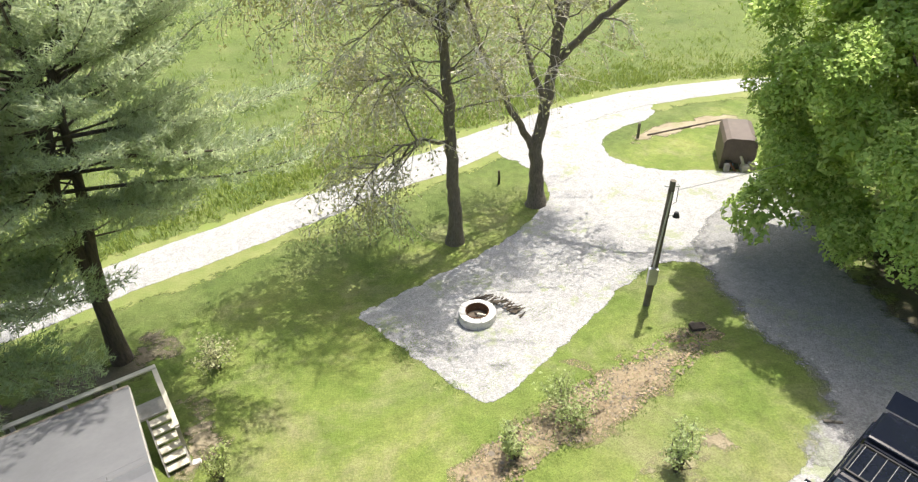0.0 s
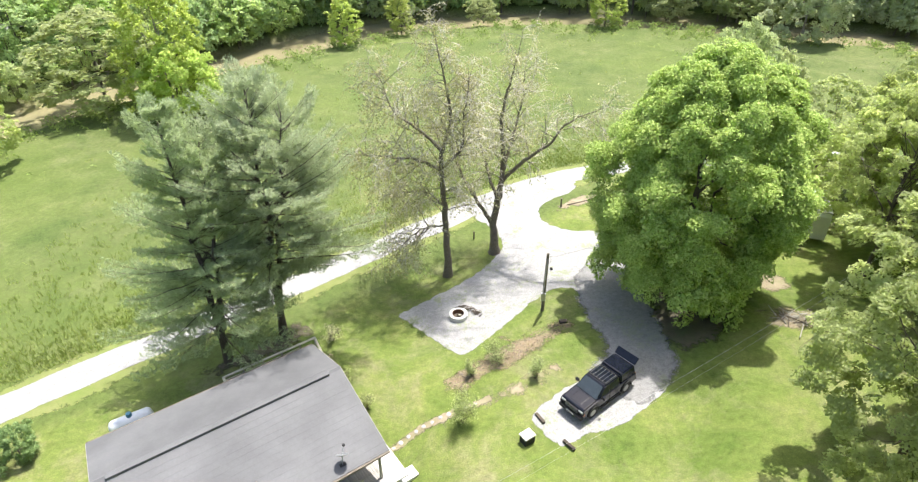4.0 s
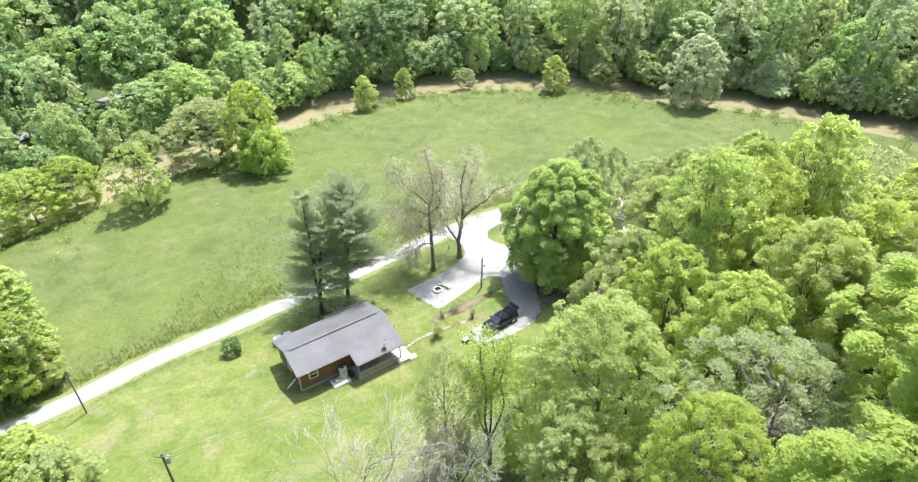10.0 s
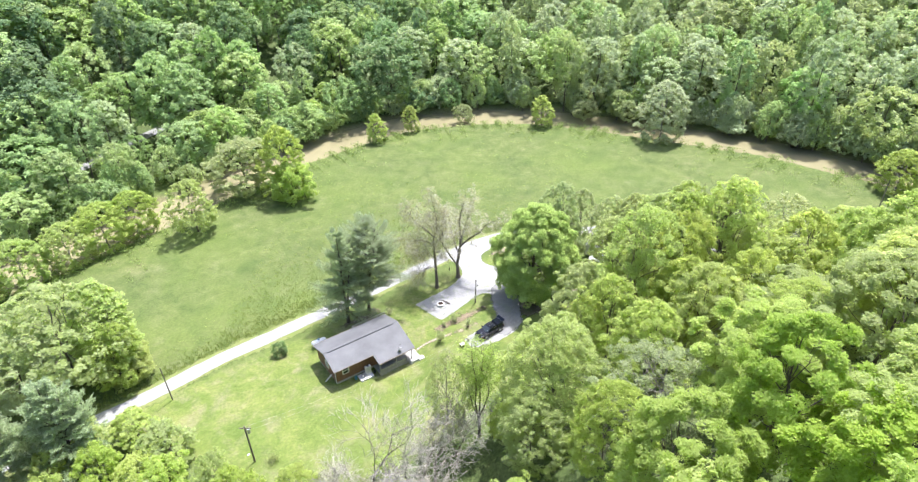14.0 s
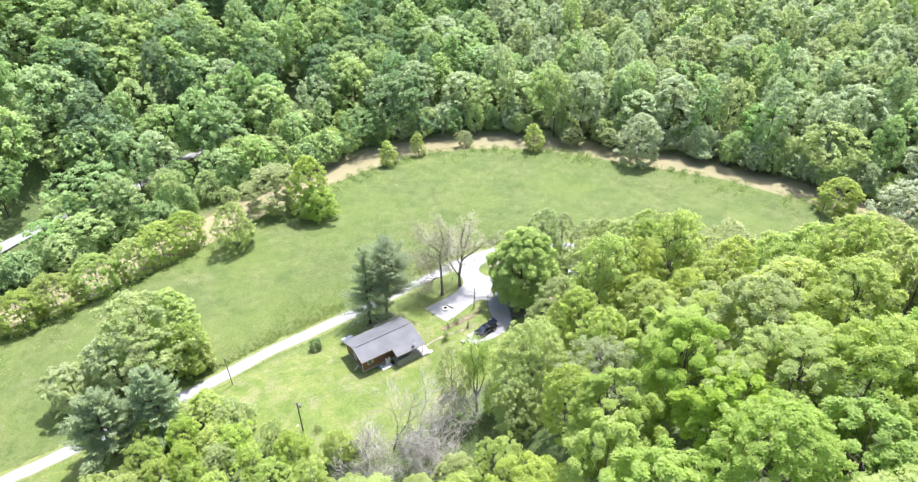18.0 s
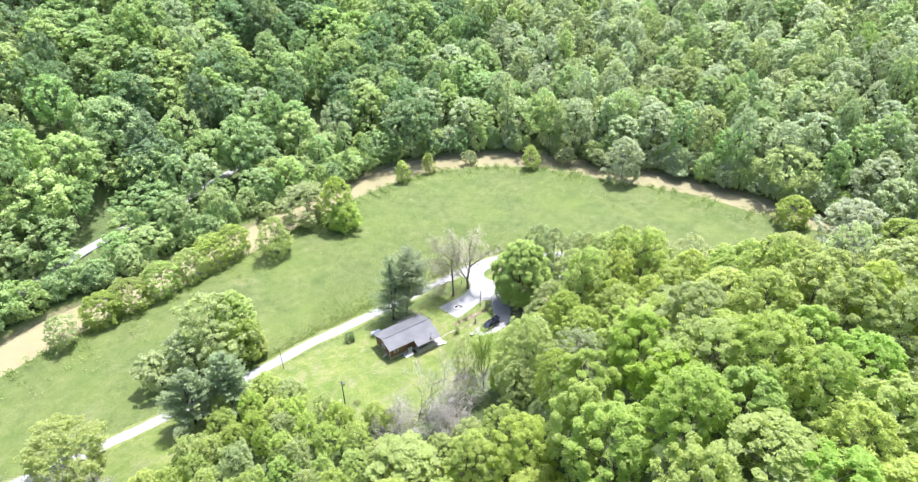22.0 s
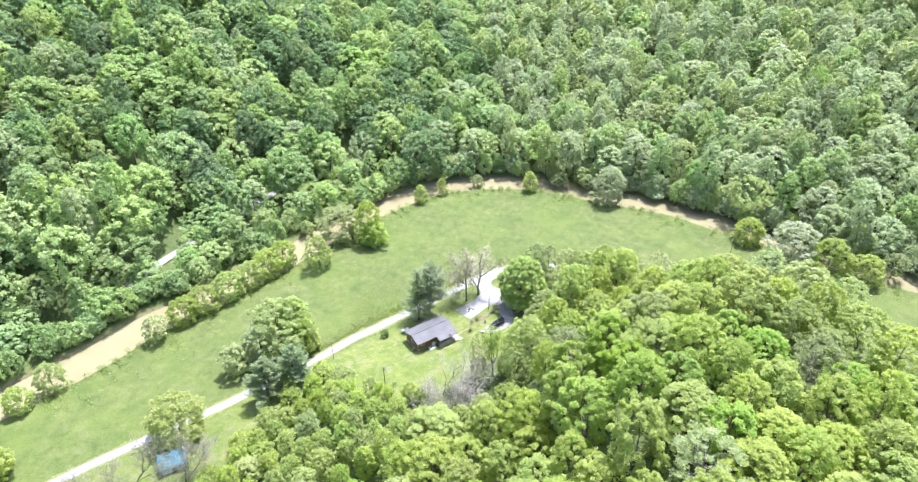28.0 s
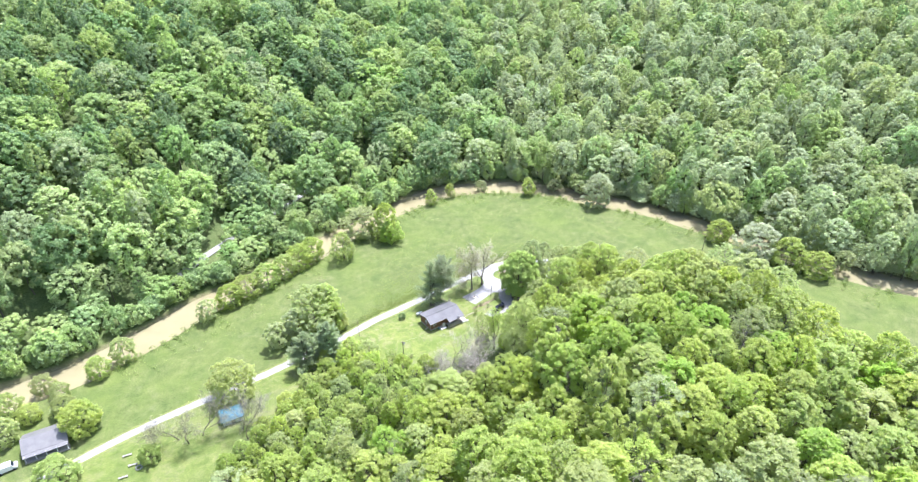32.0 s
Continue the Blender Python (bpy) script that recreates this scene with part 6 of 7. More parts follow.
    bmesh.ops.create_uvsphere(bm, u_segments=24, v_segments=16, radius=0.42, matrix=Matrix.Rotation(radians(90), 4, "Y"))
    for v in bm.verts:
        v.co.x = (v.co.x * 0.75 + (0.85 if v.co.x > 0 else -0.85)) if abs(v.co.x) > 1e-4 else 0
        v.co.z += 0.78
    for face in bm.faces:
        face.smooth = True
    part("shell", bm, M_TANK, tank)
    part("dome", cyl(0.17, 0.14, (0, 0, 1.15), (0, 0, 1.38), 16), M_BLUE, tank, "blue valve cover")
    for x in (-0.7, 0.7):
        part("leg", box(x - 0.06, -0.25, 0, x + 0.06, 0.25, 0.45, 0.01), M_BLOCK, tank)


cabin()


# ---- yard things ----
def fire_pit():
    x, y = 0.05, 16.5
    p = thing("fire_pit", pose(x, y, gz(x, y) + 0.04), "round fire pit of two courses of pale blocks", "fire pit")
    n, ro, ri = 14, 0.63, 0.40
    a = np.pi / n * 0.97
    bm = bmesh.new()
    vs = [bm.verts.new((r * math.cos(s * a), r * math.sin(s * a), z)) for z in (0, 0.165) for r, s in ((ri, -1), (ro, -1), (ro, 0), (ro, 1), (ri, 1), (ri, 0))]
    for k in range(6):
        bm.faces.new((vs[k], vs[(k + 1) % 6], vs[6 + (k + 1) % 6], vs[6 + k]))
    bm.faces.new(vs[5::-1])
    bm.faces.new(vs[6:])
    bmesh.ops.bevel(bm, geom=bm.edges[:], offset=0.012, segments=1, affect="EDGES")
    block = mesh_of(bm, "block", M_CONCRETE)
    for row in range(2):
        for k in range(n):
            shared("block", block, p, pose(0, 0, row * 0.17, 0, 0, (k + 0.5 * row) * 360 / n))
    bm = bmesh.new()
    bmesh.ops.create_cone(bm, cap_ends=False, segments=28, radius1=0.40, radius2=0.40, depth=0.36, matrix=Matrix.Translation((0, 0, 0.19)))
    bmesh.ops.solidify(bm, geom=bm.faces[:], thickness=0.01)
    part("steel_ring", bm, M_RUST, p, "rusty steel liner ring")
    part("ash_bed", cyl(0.39, 0.36, (0, 0, 0.0), (0, 0, 0.07), 24), M_DARKWOOD, p, "grey and black ash")
    for a0, b0 in (((-0.2, -0.1, 0.1), (0.22, 0.05, 0.16)), ((-0.05, 0.2, 0.1), (0.1, -0.22, 0.17)), ((0.02, 0.02, 0.18), (0.28, -0.14, 0.24))):
        part("burnt_log", cyl(0.05, 0.04, a0, b0, 7), M_DARKWOOD if a0[2] < 0.15 else M_PALEWOOD, p)
    pile = thing("firewood_pile", pose(0.75, 17.05, gz(0.75, 17.05) + 0.05), "crescent heap of dark sticks and brush beside the fire pit", "firewood")
    rng = random.Random(4)
    for k in range(46):
        q = k / 45
        px, py = -0.75 + 1.55 * q + rng.uniform(-0.05, 0.05), 0.42 - 0.85 * q * q + rng.uniform(-0.12, 0.12)
        an = math.radians(35 + rng.uniform(-35, 25))
        ln = rng.uniform(0.25, 0.5)
        z = rng.uniform(0.03, 0.17)
        part("stick", cyl(0.03, 0.018, (px - ln / 2 * math.cos(an), py - ln / 2 * math.sin(an), z), (px + ln / 2 * math.cos(an), py + ln / 2 * math.sin(an), z + rng.uniform(-0.02, 0.1)), 6), M_DARKWOOD, pile)


fire_pit()


def pole(name, x, y, h, lean=(0, 0), label="", r=0.13, extras="", group=""):
    z = gz(x, y)
    p = thing(name, pose(x, y, z), label, "utility pole", group)
    top = Vector((lean[0], lean[1], h))
    part("shaft", cyl(r, r * 0.72, (0, 0, -0.4), top, 12), M_POLE, p)
    if "service" in extras:
        part("meter_box", box(-0.17, -0.26, 1.0, 0.13, -0.10, 1.62, 0.02), M_STEEL, p, "grey electric meter box")
        part("conduit", cyl(0.03, 0.03, (-0.02, -0.15, 1.6), top * 0.93 + Vector((0, -0.12, 0)), 8), M_STEEL, p)
        lamp = part("lamp_arm", cyl(0.02, 0.02, top * 0.74, top * 0.74 + Vector((0.3, -0.05, 0.1)), 8), M_STEEL, p)
        part("lamp_head", cyl(0.11, 0.06, top * 0.74 + Vector((0.3, -0.05, 0.0)), top * 0.74 + Vector((0.3, -0.05, 0.16)), 12), M_BLACK, lamp, "dark yard lamp head")
        for s in (-1, 1):
            part("insulator", cyl(0.035, 0.03, top * 0.96 + Vector((s * 0.1, 0, 0)), top * 0.96 + Vector((s * 0.22, 0, 0.02)), 8), M_CONCRETE, p)
        part("cable_loop", mesh_np("cable_loop", *tube(np.array([(0.1, -0.02, h - 0.25), (0.32, -0.05, h - 0.15), (0.34, -0.05, h - 0.75), (0.2, -0.05, h - 0.85), (0.05, -0.08, h - 0.6)]), [0.012] * 5, 5), [M_BLACK]), None, p)
    if "transformer" in extras:
        part("transformer", cyl(0.2, 0.2, (0.28, 0.1, h - 1.1), (0.28, 0.1, h - 0.45), 14), M_STEEL, p, "grey drum transformer")
        part("cross_arm", box(-0.7, -0.05, h - 0.3, 0.7, 0.05, h - 0.2, 0.01), M_POLE, p)
    return p


pole("utility_pole", 5.76, 16.85, 4.75, (0.12, -0.1), "short weathered wooden service pole with a meter box and yard lamp", 0.12, "service")
pole("utility_pole", -36.4, -3.6, 6.0, (-0.15, 0.05), "thin leaning wooden utility pole beside the lane", 0.09)
pole("utility_pole", -21.0, -15.5, 6.2, (-0.1, 0.1), "dark wooden utility pole with a transformer on the lawn", 0.13, "transformer")
pole("utility_pole", 86.3, 45.0, 7.5, (0.5, 0.6), "slim utility pole standing in the meadow", 0.12)
pole("utility_pole", 43.0, 23.6, 9.5, (0, 0), "wooden utility pole among the trees", 0.13)


def wire(name, a, b, sag, label, r=0.011):
    a, b = np.array(a, float), np.array(b, float)
    t = np.linspace(0, 1, 24)[:, None]
    p = a + (b - a) * t - np.array([0, 0, 4 * sag]) * t * (1 - t)
    tagged(new(name, mesh_np(name, *tube(p, [r] * 24, 5), [M_STEEL])), label, "cable")


wire("power_line", (-21.0, -15.3, gz(-21, -15.5) + 5.95), (43.0, 23.6, gz(43, 23.6) + 9.4), 2.4, "thin overhead power line across the lawn", 0.0045)
wire("power_line", (-20.6, -15.2, gz(-21, -15.5) + 5.3), (43.3, 24.2, gz(43, 23.6) + 8.2), 2.3, "thin overhead power line across the lawn", 0.003)
wire("service_line", (5.9, 16.75, gz(5.76, 16.85) + 4.4), (20.0, 21.0, gz(20, 21) + 6.0), 0.4, "thin service cable from the pole into the maple", 0.010)


def brush_pile(x, y):
    rng = random.Random(77)
    ob = thing("brush_pile", pose(x, y, gz(x, y)), "low pile of grey sticks and cut branches on bare soil", "brush pile")
    for k in range(34):
        a, l, r, z = rng.uniform(0, 180), rng.uniform(0.5, 1.5), rng.uniform(0.015, 0.04), 0.05 + 0.35 * rng.random() ** 1.6
        px, py = rng.gauss(0, 0.6), rng.gauss(0, 0.35)
        c, s = math.cos(radians(a)) * l / 2, math.sin(radians(a)) * l / 2
        part("stick", cyl(r, r * 0.5, (px - c, py - s, z + rng.uniform(-0.04, 0.05)), (px + c, py + s, z + rng.uniform(-0.04, 0.12)), 5), M_GREYWOOD if k % 3 else M_DARKWOOD, ob)


brush_pile(20.7, 13.9)


def stones(name, points, size, label, seed, mat):
    rng = random.Random(seed)
    for x, y in points:
        s = size * rng.uniform(0.75, 1.25)
        bm = bmesh.new()
        bmesh.ops.create_icosphere(bm, subdivisions=2, radius=s)
        for v in bm.verts:
            k = 1 + 0.28 * noise.noise(v.co * 3.1 / size * 0.4 + Vector((x * 3, y * 3, seed)))
            v.co = Vector((v.co.x * k * 1.1, v.co.y * k * 0.9, max(-0.04, v.co.z * k * 0.28)))
        me = mesh_of(bm, name, mat)
        ob = new(name, me)
        ob.matrix_world = pose(x, y, gz(x, y) + 0.03, 0, 0, rng.uniform(0, 180))
        tagged(ob, label, "stone", label.split(" in ")[0] + "s")


stones("stepping_stone", [(-3.7, 5.1), (-3.25, 5.55), (-2.9, 5.85), (-2.5, 6.2), (-2.1, 6.45), (-1.7, 6.72), (-1.25, 6.9), (-0.8, 7.15), (-0.35, 7.3), (0.1, 7.5), (0.6, 7.75), (1.1, 7.9)], 0.12, "pale flat stepping stone in the lawn", 2, M_BLOCK)
stones("garden_rock", [(3.6, 11.9), (3.95, 12.05), (0.35, 10.6), (0.6, 10.3), (6.9, 15.6), (7.15, 15.5)], 0.09, "grey rough rock in the planting bed", 3, M_POLE)
stones("driveway_stone", [(9.3, 11.9), (9.45, 12.6), (9.2, 14.2), (9.1, 15.1), (8.9, 16.3), (9.4, 13.2)], 0.07, "pale stone in the edge of the drive", 6, M_BLOCK)


def shrub(x, y, h, w, leafs, seed, label, leaf=None, name="shrub"):
    rng = np.random.default_rng(seed)
    ob = thing(name, pose(x, y, gz(x, y)), label, "shrub")
    wood, tips = [], []
    for _ in range(11):
        a = rng.uniform(0, 2 * np.pi)
        r = w / 2 * np.sqrt(rng.random())
        end = np.array([np.cos(a) * r, np.sin(a) * r, h * rng.uniform(0.6, 1.0)])
        line = bent(rng, (0, 0, -0.05), end, 6, 0.08)
        wood.append(tube(line, np.linspace(0.022, 0.005, 6), 4))
        for _ in range(5):
            q = rng.uniform(0.4, 1)
            b = np.array([np.interp(q, np.linspace(0, 1, 6), line[:, c]) for c in range(3)])
            e = b + unit(rng.normal(size=3) + np.array([0, 0, 0.5])) * w * 0.22
            wood.append(tube(bent(rng, b, e, 3, 0.08), (0.009, 0.006, 0.003), 3))
            tips += [b, e, (b + e) / 2]
    wv, wf = joined(wood)
    part("branching_stem", mesh_np("branching_stem", wv, wf, [M_BARK]), None, ob)
    t = np.array(tips)[rng.integers(0, len(tips), leafs)] + rng.normal(0, w * 0.07, (leafs, 3))
    lv, lf = leaves_at(rng, t, unit(rng.normal(size=t.shape) + np.array([0, 0, 0.8])), 0.042)
    part("foliage", mesh_np("foliage", lv, lf, [leaf or L_MID]), None, ob)


shrub(2.45, 11.5, 1.1, 1.8, 1500, 71, "twiggy grey-green shrub in the planting bed", L_SHRUB)
shrub(0.95, 10.4, 1.25, 0.85, 900, 73, "upright young shrub in the planting bed", L_SHRUB)
shrub(4.55, 9.5, 1.5, 1.05, 1000, 74, "young tree with silvery leaves on bare soil", L_PALE)
shrub(0.45, 6.6, 2.2, 1.7, 2600, 75, "tall feathery shrub beside the garden path", L_SHRUB)
shrub(-6.5, 10.2, 1.1, 0.7, 600, 76, "small leafy shrub beside the cabin's gable", L_SHRUB)
shrub(-5.0, 8.3, 1.2, 0.9, 800, 77, "small leafy shrub beside the cabin's gable", L_SHRUB)
shrub(-8.2, 14.6, 1.2, 1.3, 700, 78, "thin scrubby bush beside the deck", L_BUD)
shrub(-18.5, -15.5, 1.2, 1.8, 1400, 79, "purplish-brown leafy bush near a utility pole", L_TAN)


def small_box(name, x, y, w, d, h, rz, mat, label, category, top=None):
    b = thing(name, pose(x, y, gz(x, y) + 0.03, 0, 0, rz), label, category)
    part("body", box(-w / 2, -d / 2, 0, w / 2, d / 2, h, 0.02), mat, b)
    if top:
        part("lid", box(-w / 2 - 0.03, -d / 2 - 0.03, h, w / 2 + 0.03, d / 2 + 0.03, h + 0.1, 0.02), top, b, "pale lid")
    return b


small_box("storage_box", 3.75, 5.05, 0.62, 0.5, 0.45, 35, M_BLACK, "black storage box with a pale lid beside the drive", "box", M_CONCRETE)
small_box("parking_stop", 4.55, 6.5, 0.75, 0.16, 0.16, 120, M_DARKWOOD, "dark timber parking stop at the end of the drive", "parking stop")
small_box("parking_stop", 5.85, 4.75, 0.75, 0.16, 0.16, 130, M_DARKWOOD, "dark timber parking stop at the end of the drive", "parking stop")
small_box("paper_scrap", -7.4, 10.8, 0.22, 0.16, 0.02, 20, M_WHITE, "scrap of white paper on the grass", "litter")
small_box("paper_scrap", -22.2, -14.3, 0.3, 0.2, 0.03, 50, M_WHITE, "scrap of white plastic on the grass near a pole", "litter")
small_box("planting_crate", 6.94, 15.3, 0.45, 0.3, 0.12, 10, M_DARKWOOD, "low dark wooden crate at the end of the bed", "crate")


def log_thing(name, a, b, r, label, mat, category):
    z0, z1 = gz(*a) + r, gz(*b) + r
    ob = thing(name, pose(a[0], a[1], z0), label, category)
    e = (b[0] - a[0], b[1] - a[1], z1 - z0)
    part("stem", cyl(r, r * 0.8, (0, 0, 0), e, 9), mat, ob)
    part("stub", cyl(r * 0.5, r * 0.3, tuple(v * 0.4 for v in e), (e[0] * 0.4 + 0.05, e[1] * 0.4 - 0.05, e[2] * 0.4 + r * 2), 6), mat, ob)


log_thing("log", (8.55, 10.9), (9.0, 10.85), 0.05, "short dark brown log on the grass beside the drive", M_POLE, "log")
log_thing("fallen_branch", (3.5, 12.9), (4.5, 13.5), 0.018, "pale dry branch lying in the planting bed", M_GREYWOOD, "branch")
log_thing("border_log", (9.6, 32.4), (14.4, 34.4), 0.05, "long dark log lying along the bare strip", M_DARKWOOD, "log")
fence_post = thing("fence_post", pose(9.0, 32.1, gz(9, 32.1)), "short dark wooden post at the edge of the island", "post")
part("shaft", cyl(0.08, 0.075, (0, 0, -0.2), (0, 0, 0.85), 10), M_POLE, fence_post)
part("cap", cyl(0.085, 0.05, (0, 0, 0.85), (0, 0, 0.9), 10), M_POLE, fence_post)
stump = thing("post_stump", pose(1.2, 27.0, gz(1.2, 27)), "short dark post under the budding trees", "post")
part("shaft", cyl(0.07, 0.06, (0, 0, -0.2), (0, 0, 0.7), 9), M_DARKWOOD, stump)
part("cap", cyl(0.065, 0.04, (0, 0, 0.7), (0, 0, 0.73), 9), M_DARKWOOD, stump)


def brown_shed():
    s = thing("storage_shed", pose(13.0, 28.9, gz(13.0, 28.9), 0, 0, -14) @ Matrix.Diagonal((0.66, 0.9, 0.72, 1)), "brown metal storage shed with rounded roof edges", "shed")
    outline = [(-1.15, 0.05), (1.15, 0.05), (1.15, 1.85), (1.0, 2.12), (0.7, 2.22), (-0.7, 2.22), (-1.0, 2.12), (-1.15, 1.85)]
    part("body", prism(outline, -1.4, 1.4, 0.015), M_BROWN, s)
    part("roof", prism([(-1.2, 1.86), (-1.04, 2.15), (-0.72, 2.26), (0.72, 2.26), (1.04, 2.15), (1.2, 1.86), (1.17, 1.86), (1.0, 2.125), (0.7, 2.235), (-0.7, 2.235), (-1.0, 2.125), (-1.17, 1.86)], -1.45, 1.45), M_BROWN, s, "brown curved roof sheet")
    for k in range(6):
        part("rib", box(-0.95 + k * 0.38 - 0.015, -1.425, 0.1, -0.95 + k * 0.38 + 0.015, -1.40, 2.0), M_BROWN, s)
    rng = random.Random(8)
    j = thing("scrap_heap", pose(13.0, 27.6, gz(13.0, 27.6)), "heap of odd scrap and pots in front of a brown shed", "scrap")
    for k in range(16):
        x, y = rng.uniform(-0.9, 0.9), rng.uniform(-0.3, 0.25)
        w = rng.uniform(0.06, 0.18)
        mt = rng.choice((M_STEEL, M_BLUE, M_RUST, M_GREYWOOD, M_PALEWOOD, M_BLACK))
        if k % 2:
            part("scrap_box", box(x - w, y - w, 0, x + w, y + w, rng.uniform(0.15, 0.45), 0.02), mt, j)
        else:
            part("scrap_bar", cyl(w * 0.5, w * 0.4, (x, y, 0.02), (x + rng.uniform(-0.3, 0.3), y + 0.2, rng.uniform(0.3, 0.7)), 8), mt, j)


brown_shed()


def trailer(x, y, rz, length, label, name="camper_trailer"):
    t = thing(name, pose(x, y, gz(x, y), 0, 0, rz), label, "trailer")
    h = length / 2
    part("body", prism([(-h, 0.55), (h, 0.55), (h, 2.5), (h - 0.25, 2.75), (-h + 0.25, 2.75), (-h, 2.5)], -1.2, 1.2, 0.06), M_WHITE, t, "white panelled body")
    part("roof_edge", box(-h + 0.2, -1.22, 2.70, h - 0.2, 1.22, 2.79, 0.02), M_STEEL, t)
    for k in range(3):
        px = -h + 1.2 + k * (length - 2.4) / 2
        w = part("window", box(px - 0.45, -1.235, 1.4, px + 0.45, -1.20, 2.0, 0.01), M_STEEL, t)
        part("pane", box(px - 0.4, -1.25, 1.45, px + 0.4, -1.236, 1.95), M_WINDOW, w)
    d = part("door", box(0.5, -1.24, 0.6, 1.15, -1.2, 2.3, 0.01), M_WHITE, t)
    part("handle", box(1.02, -1.27, 1.4, 1.1, -1.24, 1.5), M_BLACK, d)
    for px in (-0.5, 0.5):
        for s in (-1, 1):
            part("wheel", cyl(0.34, 0.34, (px, s * 0.95, 0.34), (px, s * 1.18, 0.34), 18), M_BLACK, t)
    part("hitch", box(h, -0.06, 0.5, h + 0.9, 0.06, 0.6), M_BLACK, t)


trailer(28.2, 32.2, 62, 6.5, "white camper trailer under light green trees")
trailer(27.0, 25.6, 70, 4.2, "small white trailer under light green trees")


# ---- the pickup ----
def pickup():
    x, y = 7.88, 8.08
    t = thing("pickup_truck", pose(x, y, gz(x, y) + 0.05, 0, 0, 220.2) @ Matrix.Scale(0.89, 4), "black crew-cab pickup truck with a bed topper", "truck")
    w = 0.90
    # lower body with wheel openings
    arch = lambda cx: [(cx + 0.44 * math.cos(a), 0.42 + 0.44 * math.sin(a)) for a in np.linspace(0, math.pi, 9)]
    low = [(2.45, 0.45), (2.5, 0.75), (2.44, 1.02), (1.15, 1.12), (-2.42, 1.10), (-2.46, 0.5)] + arch(-1.55)[::-1] + arch(1.55)[::-1]
    part("body", prism(low, -w, w, 0.06), M_CARPAINT, t, "glossy black body")
    part("chassis", box(-2.2, -0.6, 0.32, 2.2, 0.6, 0.55), M_BLACK, t)
    hood = prism([(1.2, 1.10), (2.40, 1.00), (2.44, 1.06), (2.3, 1.12), (1.25, 1.20)], -0.80, 0.80, 0.045)
    part("hood", hood, M_CARPAINT, t, "glossy blue-black hood reflecting the sky")
    part("hood_bulge", prism([(1.3, 1.17), (1.4, 1.215), (2.2, 1.14), (2.32, 1.08)], -0.42, 0.42, 0.03), M_CARPAINT, t)

    def tapered(outline, half, inset, zlow, ztop):
        bm = prism(outline, -half, half)
        for v in bm.verts:
            q = max(0.0, (v.co.z - zlow) / (ztop - zlow))
            v.co.y *= 1 - inset * q
        bmesh.ops.bevel(bm, geom=bm.edges[:], offset=0.075, segments=3, affect="EDGES")
        return bm

    part("cab", tapered([(1.22, 1.10), (0.52, 1.70), (0.3, 1.76), (-0.75, 1.76), (-0.9, 1.70), (-0.95, 1.08)], 0.86, 0.16, 1.1, 1.76), M_CARPAINT, t)
    glass = prism([(1.17, 1.17), (0.55, 1.70), (0.575, 1.715), (1.225, 1.175)], -0.78, 0.78)
    for v in glass.verts:
        v.co.y *= 1 - 0.17 * max(0.0, (v.co.z - 1.1) / 0.66)
    part("windscreen", glass, M_WINDOW, t, "windscreen reflecting the sky")
    for s in (-1, 1):
        for x0, x1, name in ((0.16, 0.86, "front_window"), (-0.72, 0.06, "rear_window")):
            bm = bmesh.new()
            pts = [(x0, 1.16), (x1 if name == "rear_window" else x1 + 0.12, 1.16), (x1 - (0.0 if name == "rear_window" else 0.32), 1.62), (x0, 1.62)]
            vs = []
            for px, pz in pts:
                q = (pz - 1.1) / 0.66
                vs.append(bm.verts.new((px, s * (0.862 * (1 - 0.16 * q) + 0.008), pz)))
            bm.faces.new(vs if s < 0 else vs[::-1])
            bmesh.ops.solidify(bm, geom=bm.faces[:], thickness=0.012)
            part(name, bm, M_GLASS, t)
        part("door_seam", box(0.09, s * 0.905 - 0.004, 0.5, 0.11, s * 0.905 + 0.004, 1.1), M_BLACK, t)
        part("side_step", cyl(0.05, 0.05, (-0.95, s * 0.95, 0.36), (0.95, s * 0.95, 0.36), 8), M_BLACK, t)
        mir = part("mirror", box(0.78, s * 0.93 - 0.02 + (0.0 if s > 0 else -0.2), 1.15, 0.92, s * 0.93 + 0.02 + (0.2 if s > 0 else 0.0), 1.36, 0.03), M_CARPAINT, t)
        lamp = part("headlight", box(2.30, s * 0.66 - 0.17, 0.84, 2.47, s * 0.66 + 0.17, 1.0, 0.03), M_LAMPGLASS, t)
        part("marker_light", box(2.36, s * 0.85 - 0.05, 0.76, 2.475, s * 0.85 + 0.055, 0.83, 0.01), M_AMBER, t, "amber marker light")
        part("tail_light", box(-2.49, s * 0.78 - 0.09, 0.75, -2.42, s * 0.78 + 0.09, 1.08, 0.01), M_RUST, t, "red tail light")
        for cx in (1.55, -1.55):
            wheel = part("wheel", cyl(0.40, 0.40, (cx, s * 0.64, 0.40), (cx, s * 0.90, 0.40), 26), M_BLACK, t)
            wheel.name = "tyre"
            part("rim", cyl(0.25, 0.22, (cx, s * 0.885, 0.40), (cx, s * 0.925, 0.40), 18), M_STEEL, wheel, "grey alloy rim")
            flare = [(cx + r * math.cos(a), 0.42 + r * math.sin(a)) for r, aa in ((0.5, np.linspace(0, math.pi, 11)), (0.43, np.linspace(math.pi, 0, 11))) for a in aa]
            part("fender_flare", prism(flare, s * 0.88 if s > 0 else -0.96, 0.96 if s > 0 else -0.88), M_BLACK, t)
